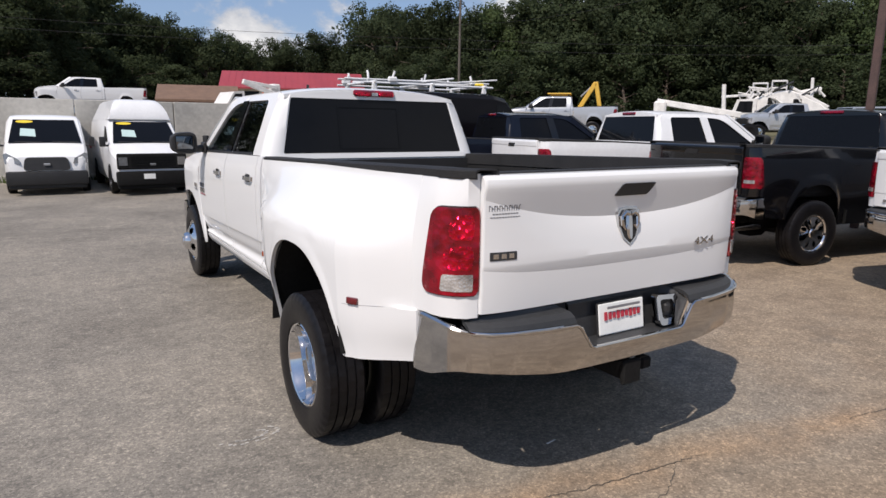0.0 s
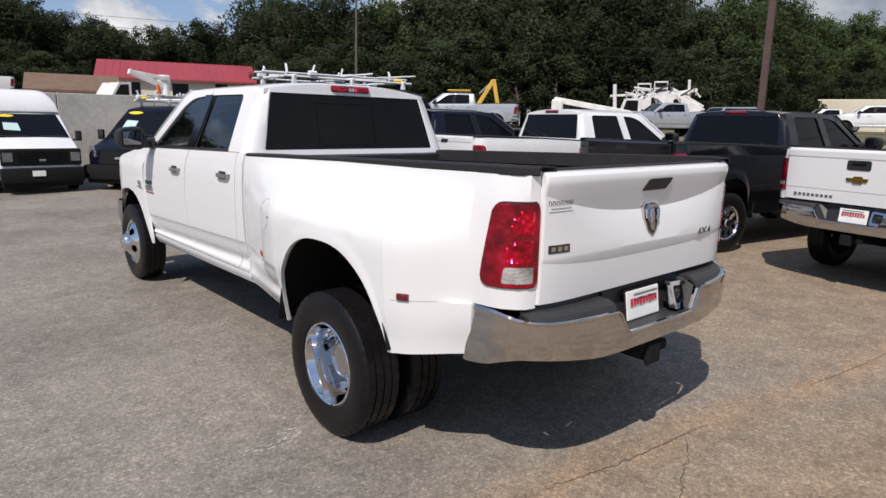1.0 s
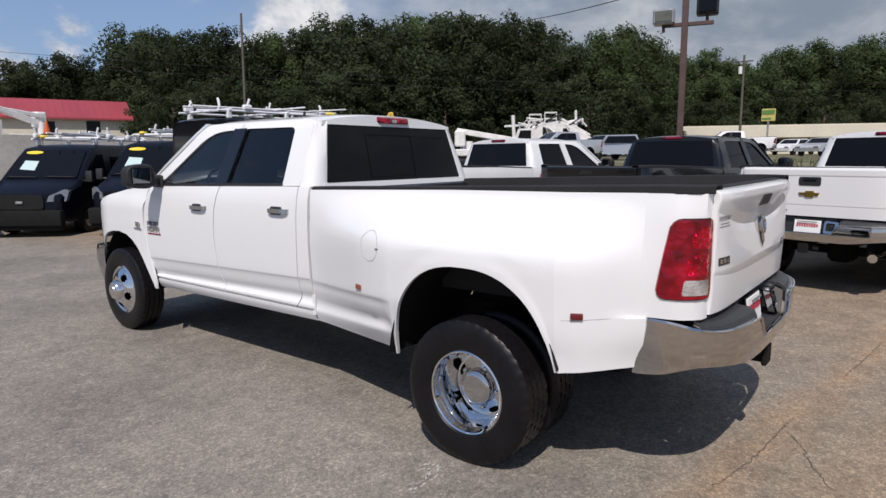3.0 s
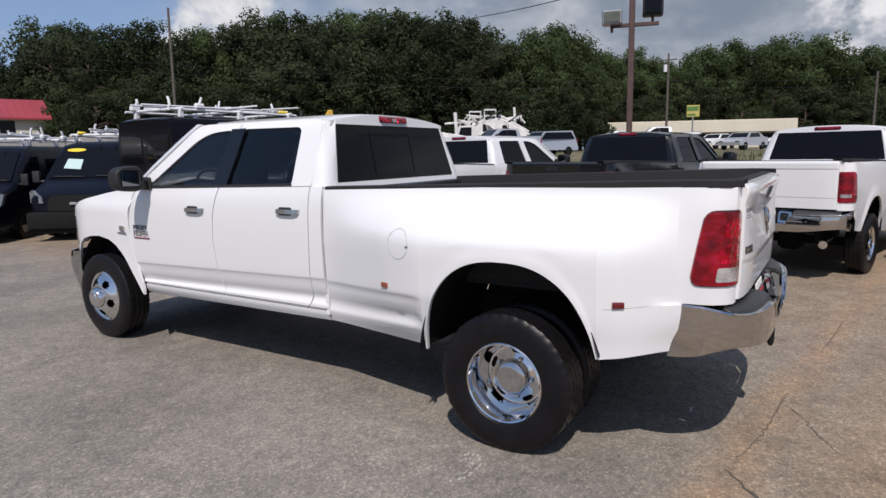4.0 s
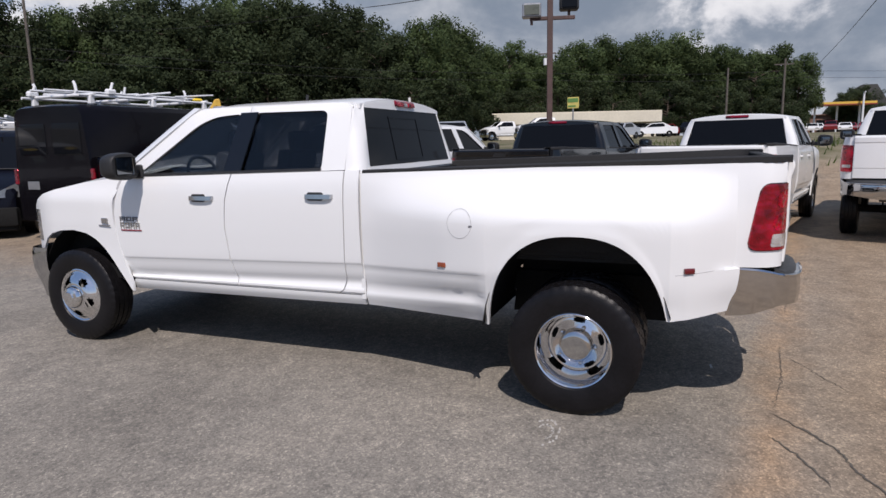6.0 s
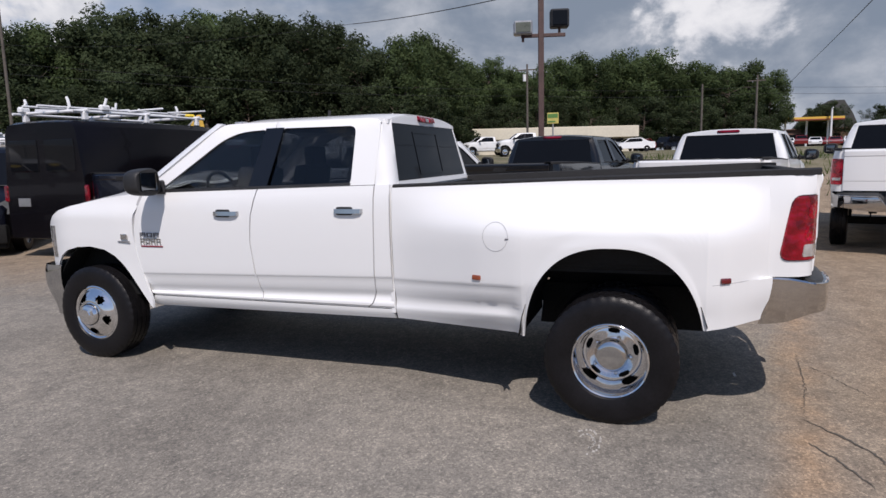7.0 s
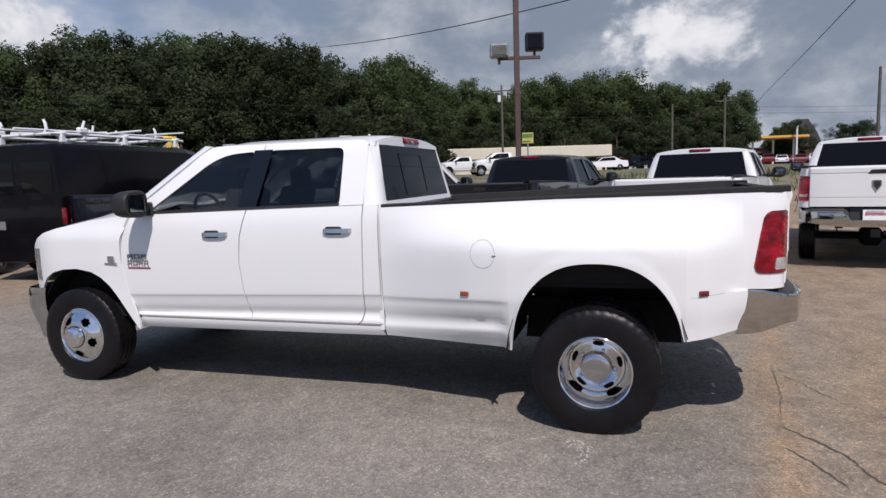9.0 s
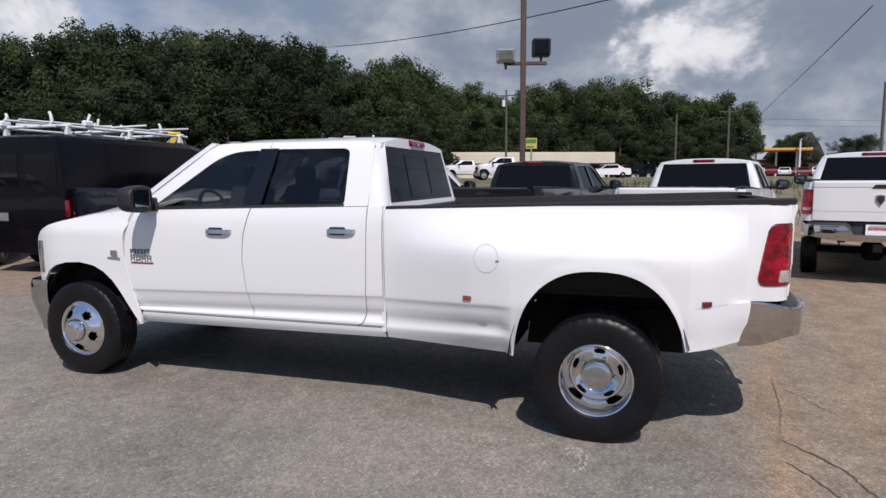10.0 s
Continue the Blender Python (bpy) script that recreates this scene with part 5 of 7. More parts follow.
def cab_interior(root):
    """Seats, dashboard and steering wheel seen through the side windows."""
    cabin = new("cabin")
    cabin.parent = root
    for y, xs in ((3.02, (-0.42, 0.42)), (2.02, (-0.45, 0.0, 0.45))):
        for x in xs:
            seat = bmesh.new()
            box(seat, (x, y + 0.22, 1.02), (0.52 if len(xs) == 2 else 0.46, 0.50, 0.16), 0.05, seg=2)
            box(seat, (x, y - 0.02, 1.34), (0.50 if len(xs) == 2 else 0.44, 0.14, 0.56), 0.05, rot=Matrix.Rotation(radians(12), 4, "X"), seg=2)
            box(seat, (x, y - 0.10, 1.70), (0.28, 0.10, 0.18), 0.04, seg=2)
            part("seat", seat, SEAT, cabin, "dark cloth seat")
    bm = bmesh.new()
    box(bm, (0, 3.62, 1.30), (1.70, 0.40, 0.28), 0.06, seg=2)
    part("dashboard", bm, PLASTIC_GREY, cabin)
    bm = bmesh.new()
    ring = [Vector((-0.42 + 0.185 * math.cos(a), 3.36 + 0.06 * math.sin(a), 1.40 + 0.175 * math.sin(a))) for a in np.linspace(0, 2 * math.pi, 25)]
    tube(bm, ring, 0.016, 6)
    tube(bm, [(-0.60, 3.36, 1.40), (-0.24, 3.36, 1.40)], 0.018, 6)
    tube(bm, [(-0.42, 3.36, 1.40), (-0.42, 3.50, 1.30)], 0.03, 6)
    part("steering_wheel", bm, PLASTIC, cabin)
    bm = bmesh.new()
    box(bm, (0, 2.6, 0.72), (1.80, 2.1, 0.04))
    part("cabin_floor", bm, SEAT, cabin)
    bm = bmesh.new()
    slab(bm, [[(0.70 * u, y, 1.925) for u in (-1, 0, 1)] for y in (1.68, 2.4, 3.0)], (0, 0, 0.012))
    part("headliner", bm, HEADLINER, cabin)
    bm = bmesh.new()
    for sg in (-1, 1):
        slab(bm, [[(sg * 0.925, y, z) for y in (1.62, 2.6, 3.7)] for z in (0.7, 1.40)], (-sg * 0.01, 0, 0))
    part("door_trim", bm, SEAT, cabin)


# ---------------------------------------------------------------- ground
def ground_z(x, y):
    """The lot lies flat; behind the wall the ground is a terrace, and past the parked row it climbs to the road."""
    behind = smooth_step(21.15, 21.25, y) * smooth_step(24, 10, x)
    terrace = (1.42 + 0.9 * smooth_step(28, 42, y)) * behind
    rise = lerp_table([(12.5, 0.0), (21, 1.2), (36, 1.35), (60, 1.62), (80, 1.75)], x) * (1 - behind) * smooth_step(-60, -30, y)
    dip = -0.16 * smooth_step(7, 16, y) * smooth_step(7, -2, x) * smooth_step(21.25, 21.15, y)
    return terrace + rise + dip + 0.8 * smooth_step(60, 110, math.hypot(x, y)) * smooth_step(60, 30, x)


bm = bmesh.new()
gx = [-3000, -800, -250, -90, -50, -30] + list(np.linspace(-20, 20, 21)) + [24, 28, 33, 40, 50, 60, 75, 95, 130, 300, 900, 3000]
gx += [12.5, 21, 36, 80]
gx.sort()
gy = [-3000, -800, -250, -90, -50, -30] + list(np.linspace(-20, 20, 21)) + [21.15, 21.25, 24, 28, 33, 40, 50, 60, 75, 95, 130, 300, 900, 3000]
grid(bm, [[(x, y, ground_z(x, y)) for x in gx] for y in gy])
solo("ground", bm, ASPHALT, "worn grey asphalt lot with orange clay stains", "ground", kind="structure", smooth=0)

bm = bmesh.new()
box(bm, (-12.0, 21.1, -0.10), (66.0, 0.42, 0.26), 0.01)
wall_ob = solo("retaining_wall", bm, CONCRETE, "weathered cast concrete retaining wall", "wall", kind="structure", smooth=20)
for k in range(22):
    bm = bmesh.new()
    box(bm, (-45 + 3.0 * k, 21.1 - 0.006 * (k % 3 == 1), 1.15 - 0.004 * (k % 2)), (2.975, 0.30, 2.6), 0.014)
    part("wall_panel", bm, CONCRETE, wall_ob, smooth=20)

# litter and a pale scuff on the asphalt
bm = bmesh.new()
plate_slab(bm, [(-0.135, -0.822, 0.010), (-0.07, -0.812, 0.014), (-0.072, -0.800, 0.008), (-0.13, -0.806, 0.006)], (0, 0, -0.004))
solo("paper_scrap", bm, PAPER, "small white paper scrap lying on the asphalt", "litter", smooth=0)
bm = bmesh.new()
rnd = random.Random(3)
for rx, ry, a0, a1 in ((0.16, 0.085, -2.9, 0.6), (0.10, 0.05, -2.4, 0.9)):
    for k in range(26):
        if rnd.random() < 0.35:
            continue
        a = a0 + (a1 - a0) * k / 25
        x, y = -1.51 + rx * math.cos(a) + rnd.gauss(0, 0.004), 0.11 + ry * math.sin(a) + rnd.gauss(0, 0.004)
        wid = 0.003 + 0.007 * rnd.random()
        plate_slab(bm, [(x - 0.010, y - wid, 0.0042), (x + 0.011, y - wid * 0.6, 0.0042), (x + 0.009, y + wid * 0.5, 0.0042), (x - 0.010, y + wid * 0.8, 0.0042)], (0, 0, -0.003))
solo("chalk_mark", bm, mat("pale_scuff", (0.40, 0.38, 0.35), 0.9, vary=0.3, scale=40), "faint pale chalk scratches on the asphalt", "mark", kind="stuff", smooth=0)


def crack(bm, way, width, seed):
    """A jagged crack along a way, wider in its middle, its floor a little uneven."""
    rnd = random.Random(seed)
    pts = []
    for (xa, ya), (xb, yb) in zip(way, way[1:]):
        n = max(2, int(math.dist((xa, ya), (xb, yb)) / 0.022))
        for k in range(n):
            pts.append((xa + (xb - xa) * k / n + rnd.gauss(0, 0.006), ya + (yb - ya) * k / n + rnd.gauss(0, 0.006)))
    pts.append(way[-1])
    last = None
    for i, (x, y) in enumerate(pts):
        xa, ya = pts[max(0, i - 1)]
        xb, yb = pts[min(len(pts) - 1, i + 1)]
        d = Vector((yb - ya, xa - xb, 0))
        d = d.normalized() if d.length > 1e-6 else Vector((0, 1, 0))
        w = 0.5 * width * rnd.uniform(0.45, 1.3) * min(1.0, 0.25 + 4 * i / len(pts), 0.15 + 3 * (len(pts) - 1 - i) / len(pts))
        pair = [bm.verts.new(Vector((x, y, 0.0042)) + d * w), bm.verts.new(Vector((x, y, 0.0042)) - d * w)]
        if last:
            bm.faces.new((last[0], last[1], pair[1], pair[0]))
        last = pair


CRACK = mat("crack_dirt", (0.085, 0.074, 0.062), 0.95, vary=0.4, scale=30)
bm = bmesh.new()
for seed, way, width in ((1, [(-0.84, -1.13), (-0.97, -1.23), (-1.09, -1.32), (-1.24, -1.40), (-1.44, -1.435), (-1.62, -1.52), (-1.95, -1.60)], 0.017), (2, [(-1.19, -1.09), (-1.34, -1.18), (-1.49, -1.25), (-1.66, -1.29)], 0.012), (3, [(0.33, -1.30), (0.12, -1.43), (-0.11, -1.52), (-0.31, -1.61), (-0.40, -1.72)], 0.006),
                         (4, [(0.60, -1.33), (0.33, -1.30), (-0.06, -1.27), (-0.30, -1.235), (-0.65, -1.17), (-0.84, -1.13)], 0.0055), (6, [(2.9, -1.66), (2.2, -1.58), (1.5, -1.47)], 0.005)):
    crack(bm, way, width, seed)
solo("pavement_cracks", bm, CRACK, "dark jagged cracks branching from the paving seam", "crack", kind="stuff", smooth=0)

pickup("white crew cab dually pickup with chrome bumper and tinted windows", pose(0, 0, 0), dually=True, hero=True)

ROW = -104.3
FWD = Vector((-math.sin(radians(ROW)), math.cos(radians(ROW)), 0))


def rear_at(x, y, turn=0.0, overhang=1.18):
    """The rear axle of a truck in the parked row whose tailgate stands at x, y."""
    return place(x + FWD.x * overhang, y + FWD.y * overhang, ROW + turn)


pickup("black crew cab pickup with polished alloy wheels", rear_at(4.89, 2.30, 4.0), BLACK_PAINT, 4.0, group="parked row", axle_r=0.42)
pickup("white crew cab pickup with chrome bumper and gold tailgate badge", rear_at(4.88, -0.71), WHITE, 4.0, group="parked row", gate_emblem="bar")
pickup("clean white crew cab pickup parked in the row", rear_at(5.97, -3.72) @ Matrix.Scale(1.06, 4), WHITE, 4.0, group="parked row", gate_emblem="shield")
pickup("older white pickup with grey tinted windows", rear_at(4.27, 5.33, 3.0), WHITE_OLD, 3.8, group="parked row", pillars=WHITE_OLD)
pickup("dark grey crew cab pickup behind the white one", rear_at(3.35, 8.5, 3.0), NAVY_PAINT, 4.0, group="parked row")


# ---------------------------------------------------------------- vans


def van(label, m, paint, roof=2.45, length=5.6, grille=PLASTIC, bumper=PLASTIC, style="new", group="parked vans", tag=True, facing=1, glass=GLASS_DARK, top=None):
    """A panel van. Local axes: nose towards +Y, the nose at y = 0, its body behind it."""
    root = thing("van", label, "van", group, m=m)
    half = 1.0
    cowl = -0.72 if style == "new" else -0.75
    run = 0.86 if style == "new" else 0.80
    stations = [(0.0, 0.80, 0.42, 0.72), (-0.06, 0.90, 0.36, 0.98), (-0.25, 0.97, 0.34, 1.10), (-0.50, 1.0, 0.34, 1.19), (cowl, 1.0, 0.34, 1.28), (cowl - run * 0.58, 1.0, 0.34, 1.28 + 0.60 * (roof - 1.35)), (cowl - run, 1.0, 0.34, roof - 0.07), (cowl - run - 0.4, 1.0, 0.34, roof), (-length * 0.6, 1.0, 0.34, roof + 0.01), (-length + 0.08, 1.0, 0.34, roof - 0.01), (-length, 0.98, 0.36, roof - 0.05)]
    rings = []
    for y, w, z0, z1 in stations:
        h = z1 - z0
        tum = max(0.0, z1 - 1.25) * 0.13
        side = [(w * 0.96, z0), (w, z0 + 0.12 * min(1, h)), (w, min(z1 - 0.1, 1.15)), (w - tum * 0.85, z1 - min(0.12, h * 0.2)), (w - tum - 0.06, z1 - 0.025), (w - tum - 0.2, z1), (0.25, z1 + 0.015)]
        rings.append([(-x, y, z) for x, z in side] + [(x, y, z) for x, z in reversed(side)])
    bm = bmesh.new()
    loft(bm, rings)
    body = part("body", bm, paint, root)
    if top:
        bm = bmesh.new()
        rr = []
        for y, w, z1 in ((cowl - run + 0.08, 0.80, roof - 0.02), (cowl - run - 0.02, 0.76, roof + 0.18), (cowl - run - 0.14, 0.68, roof + top * 0.72), (cowl - run - 0.30, 0.62, roof + top * 0.93), (cowl - run - 0.55, 0.60, roof + top), (-length + 0.3, 0.60, roof + top), (-length + 0.05, 0.58, roof + top - 0.05)):
            h = z1 - roof + 0.06
            side = [(0.88, roof - 0.06), (0.87 - (0.87 - w) * 0.45, roof - 0.06 + h * 0.5), (w + 0.03, roof - 0.06 + h * 0.88), (w - 0.05, z1 - 0.012), (w - 0.2, z1)]
            rr.append([(-x, y, z) for x, z in side] + [(x, y, z) for x, z in reversed(side)])
        loft(bm, rr)
        part("raised_roof", bm, paint, root, "raised white roof")
    # windscreen lies along the slope between cowl and roof
    dy, dz = run, (roof - 0.07) - 1.28
    n = Vector((0, dz, dy)).normalized()
    bm = bmesh.new()
    y0, z0 = cowl - 0.03, 1.31
    y1, z1 = cowl - run * 0.90, 1.28 + 0.90 * dz

    def on_slope(x, v):
        y = y0 + (y1 - y0) * v
        zz = lerp_table([(-s0[0], s0[3]) for s0 in stations[4:7]], -y)
        return Vector((x, y, zz)) + n * 0.022

    loop = [on_slope(x * (0.88 - 0.13 * v), v) for x, v in ((-1, 0.02), (1, 0.02), (1, 0.5), (1, 1.0), (-1, 1.0), (-1, 0.5))]
    plate_slab(bm, loop, -n * 0.01)
    part("windscreen", bm, glass, root, "dark windscreen")
    bm = bmesh.new()
    for x in (-0.45, 0.45):
        tube(bm, [on_slope(x - 0.36, 0.03) + n * 0.01, on_slope(x + 0.28, 0.05) + n * 0.01], 0.012, 6)
    part("wiper", bm, PLASTIC, root)
    if tag:
        bm = bmesh.new()
        lp = []
        for a in np.linspace(0, 2 * math.pi, 14, endpoint=False):
            lp.append(on_slope(facing * 0.48 + 0.21 * math.cos(a), 0.90 + 0.06 * math.sin(a)) + n * 0.006)
        plate_slab(bm, lp, -n * 0.004)
        part("price_tag", bm, YELLOW_TAG, root, "yellow oval windscreen sticker")
        bm = bmesh.new()
        plate_slab(bm, [on_slope(facing * 0.42 + dx, v) + n * 0.006 for dx, v in ((-0.20, 0.26), (0.18, 0.30), (0.16, 0.60), (-0.18, 0.57))], -n * 0.004)
        part("window_notice", bm, TEAL_PAPER, root, "pale paper notice behind the windscreen")
    for side in (-1, 1):
        bm = bmesh.new()
        tum = lambda z: max(0.0, z - 1.15) / max(0.2, roof - 1.27) * max(0.0, roof - 1.25) * 0.13 * 0.85  # noqa: E731
        lp = [(side * (1.004 - tum(z)), y, z) for y, z in ((cowl - 0.32, 1.36), (cowl - 1.15, 1.30), (cowl - 1.15, roof - 0.24), (cowl - run + 0.02, roof - 0.26))]
        plate_slab(bm, lp, (-side * 0.012, 0, 0))
        part("cab_window", bm, glass, root)
        bm = bmesh.new()
        lp = [(side * (1.004 - tum(z)), y, z) for y, z in ((cowl - 1.45, 1.38), (-length + 0.45, 1.38), (-length + 0.45, roof - 0.30), (cowl - 1.45, roof - 0.30))]
        if paint is not WHITE_OLD and paint is not VAN_BLACK:
            plate_slab(bm, lp, (-side * 0.012, 0, 0))
            part("side_window", bm, glass, root)
        else:
            bm.free()
        bm = bmesh.new()
        if style == "new":
            loop = [(side * x, y, z) for x, y, z in ((0.96, -0.14, 0.82), (0.62, 0.035, 0.82), (0.66, 0.0, 0.95), (0.92, -0.17, 1.09), (1.0, -0.21, 1.05))]
        else:
            loop = [(side * x, y, z) for x, y, z in ((0.88, 0.062, 0.78), (0.66, 0.064, 0.78), (0.66, 0.064, 0.99), (0.88, 0.062, 0.99))]
        plate_slab(bm, loop, (0, -0.10, 0))
        part("headlamp", bm, HEADLAMP, root, "clear headlamp")
        mir = bmesh.new()
        box(mir, (side * 1.14, cowl - 0.12, 1.36), (0.16, 0.10, 0.26), 0.03, seg=2)
        tube(mir, [(side * 0.98, cowl - 0.15, 1.26), (side * 1.10, cowl - 0.12, 1.26)], 0.025)
        part("door_mirror", mir, PLASTIC, root)
        bm = bmesh.new()
        box(bm, (side * 0.985, -length + 0.01, 1.18), (0.10, 0.06, 0.30), 0.02)
        part("tail_lamp", bm, RED_LENS, root, "red tail lamp")
        for y in (-0.95, -length + 1.15):
            bm = bmesh.new()
            lathe(bm, [(-0.11, 0.20), (-0.12, 0.26), (-0.105, 0.34), (0.0, 0.352), (0.1, 0.34), (0.1, 0.2)], seg=30)
            lathe(bm, [(-0.105, 0.20), (-0.06, 0.17), (-0.075, 0.06), (-0.075, 0.01)], seg=30)
            hub = part("wheel", bm, RUBBER, root, "black tyre with steel hub")
            hub.matrix_basis = Matrix.Translation((side * 0.90, y, 0.352)) @ (Matrix.Rotation(math.pi, 4, "Z") if side > 0 else Matrix())
            b2 = bmesh.new()
            lathe(b2, [(-0.107, 0.205), (-0.065, 0.172), (-0.08, 0.065), (-0.08, 0.01)], seg=24)
            part("hub_cap", b2, STEEL, hub)
            b3 = bmesh.new()
            plate_slab(b3, [(side * (1.003), y + 0.44 * math.cos(a), 0.345 + 0.44 * math.sin(a)) for a in np.linspace(0, math.pi, 14)], (-side * 0.10, 0, 0))
            part("wheel_arch", b3, DARK, root)
    for x in (-0.44, 0.44):
        bm = bmesh.new()
        box(bm, (x, -length - 0.004, roof - 0.62), (0.70, 0.02, 0.56), 0.008)
        part("rear_window", bm, glass, root)
    bm = bmesh.new()
    box(bm, (-0.55, -length - 0.006, 1.02), (0.30, 0.012, 0.15), 0.003)
    part("rear_plate", bm, STEEL, root)
    bm = bmesh.new()
    if style == "new":
        loop = rounded([(-0.56, 0, 0.65), (0.56, 0, 0.65), (0.50, 0, 0.98), (-0.50, 0, 0.98)], 0.11, 5)
        plate_slab(bm, [(p.x, 0.050 - (p.z - 0.64) * 0.16, p.z) for p in loop], (0, -0.14, 0))
    else:
        box(bm, (0, 0.0, 0.88), (1.84, 0.10, 0.40), 0.03)
        for k in range(4):
            box(bm, (0, 0.055, 0.79 + 0.07 * k), (1.16, 0.02, 0.022))
    part("grille", bm, grille, root, "black grille")
    bm = bmesh.new()
    box(bm, (0, 0.015, 0.45), (1.92, 0.22, 0.36), 0.06, seg=2)
    box(bm, (0, -0.05, 0.24), (1.84, 0.2, 0.14), 0.03)
    part("front_bumper", bm, bumper, root, "dark plastic bumper")
    bm = bmesh.new()
    box(bm, (0.0, 0.05, 0.80), (0.16, 0.03, 0.06), 0.01)
    part("nose_emblem", bm, STEEL, root)
    if style == "old":
        bm = bmesh.new()
        box(bm, (0.12, 0.135, 0.50), (0.30, 0.012, 0.13), 0.003)
        part("front_plate", bm, PAPER, root)
    return root


def ladder_rack(label, m, length=3.0, width=1.5):
    """A white drop-down ladder rack standing on a van's roof."""
    root = thing("ladder_rack", label, "roof rack", "roof racks", m=m)
    for x in (-width / 2, width / 2):
        bm = bmesh.new()
        tube(bm, [(x, -length / 2, 0.14), (x, length / 2, 0.14)], 0.025)
        part("rail", bm, WHITE_OLD, root)
    for y in np.linspace(-length / 2 + 0.25, length / 2 - 0.25, 3):
        bm = bmesh.new()
        tube(bm, [(-width / 2 - 0.1, y, 0.16), (width / 2 + 0.1, y, 0.16)], 0.03)
        part("crossbar", bm, WHITE_OLD, root)
        for x in (-width / 2, width / 2):
            bm = bmesh.new()
            box(bm, (x, y, 0.06), (0.08, 0.12, 0.16), 0.02)
            part("foot", bm, WHITE_OLD, root)
    for y in (-length / 2 + 0.3, length / 2 - 0.35):
        for x in (-width / 2, width / 2 - 0.4):
            bm = bmesh.new()
            tube(bm, [(x - 0.06, y, 0.16), (x, y, 0.24), (x - 0.02, y, 0.36), (x - 0.05, y, 0.42)], 0.032, r2=0.024)
            part("ladder_hook", bm, WHITE_OLD, root)
    bm = bmesh.new()
    tube(bm, [(-0.2, -length / 2 - 0.2, 0.24), (-0.2, length / 2 + 0.3, 0.27)], 0.022)
    tube(bm, [(0.15, -length / 2 - 0.2, 0.24), (0.15, length / 2 + 0.3, 0.27)], 0.022)
    part("carrier_bar", bm, WHITE_OLD, root)
    rnd = random.Random(int(length * 100) + len(label))
    for k in range(7):
        bm = bmesh.new()
        x, y = rnd.uniform(-0.7, 0.5), rnd.uniform(-length / 2, length / 2 - 0.8)
        z = rnd.uniform(0.18, 0.27)
        tube(bm, [(x, y, z), (x + rnd.uniform(-0.1, 0.25), y + rnd.uniform(0.4, 1.2), z + rnd.uniform(-0.02, 0.10))], rnd.uniform(0.018, 0.034), 7)
        part("drop_arm", bm, WHITE_OLD, root)
    for k in range(4):
        bm = bmesh.new()
        x, y = rnd.choice((-0.72, 0.72)), rnd.uniform(-length / 2, length / 2)
        box(bm, (x, y, 0.22), (0.10, 0.22, 0.12), 0.03)
        tube(bm, [(x, y, 0.25), (x + 0.02, y + 0.05, rnd.uniform(0.36, 0.50))], 0.026, 7)
        part("clamp", bm, WHITE_OLD, root)
    bm = bmesh.new()
    box(bm, (0.60, length / 2 - 0.3, 0.20), (0.14, 0.22, 0.08), 0.03)
    part("rope_coil", bm, YELLOW_TAG, root, "yellow rope coil on the rack")
    return root


van("white panel van with black grille and yellow windscreen tag", place(-2.40, 16.2, 179, ground_z(-2.4, 16.2)) @ Matrix.Diagonal((0.95, 1, 1.0, 1)), WHITE, 2.06, tag=True)
van("white high-roof van with black grille and bumper", place(-0.05, 14.9, 182, ground_z(-0.05, 14.9)) @ Matrix.Diagonal((0.91, 1, 1.0, 1)), WHITE_OLD, 2.0, 5.6, style="old", bumper=DARK, grille=DARK, top=0.50)
van("dark blue panel van with yellow windscreen tag", place(1.5, 14.35, 127, ground_z(1.5, 14.35)), VAN_NAVY, 2.12, bumper=DARK, grille=DARK)
van("dark blue panel van standing beside its twin", place(3.03, 12.34, 127, ground_z(3.03, 12.34)), VAN_NAVY, 2.14, bumper=DARK, grille=DARK)
van("black panel van with its rear doors towards the lane", place(8.85, 10.3, -90), VAN_BLACK, 2.48, 5.4, tag=False, bumper=DARK, grille=DARK)


def on_van(x, y, deg, back, roof):
    """A pose on a van's roof, so far behind its nose."""
    return place(x, y, deg, ground_z(x, y)) @ Matrix.Translation((0, -back, roof))


ladder_rack("white ladder rack on the black van roof", on_van(8.85, 10.3, -90, 3.6, 2.49), 3.4, 1.45)
ladder_rack("white ladder rack on the dark blue van roof", on_van(1.5, 14.35, 127, 3.2, 2.13), 3.0, 1.45)
ladder_rack("white ladder rack on the second blue van roof", on_van(3.03, 12.34, 127, 3.2, 2.15), 3.0, 1.45)

# ---------------------------------------------------------------- poles and cables
def flood_lamp(root, x, y, z, tilt, dark):
    bm = bmesh.new()
    box(bm, (x, y, z), (0.42, 0.30, 0.40 if dark else 0.30), 0.03)
    body = part("lamp_head", bm, PLASTIC if dark else STEEL, root, "dark floodlight head" if dark else "grey floodlight head")
    bm = bmesh.new()
    box(bm, (x, y - 0.155, z), (0.34, 0.02, 0.32 if dark else 0.22), 0.01)
    part("lens", bm, GLASS_DARK if dark else mat("dusty_lamp_glass", (0.10, 0.11, 0.09), 0.3, vary=0.2, scale=5), body)
    bm = bmesh.new()
    tube(bm, [(x, y, z - 0.18), (x, y, z - 0.30)], 0.03)
    part("yoke", bm, RUST_POLE, body)


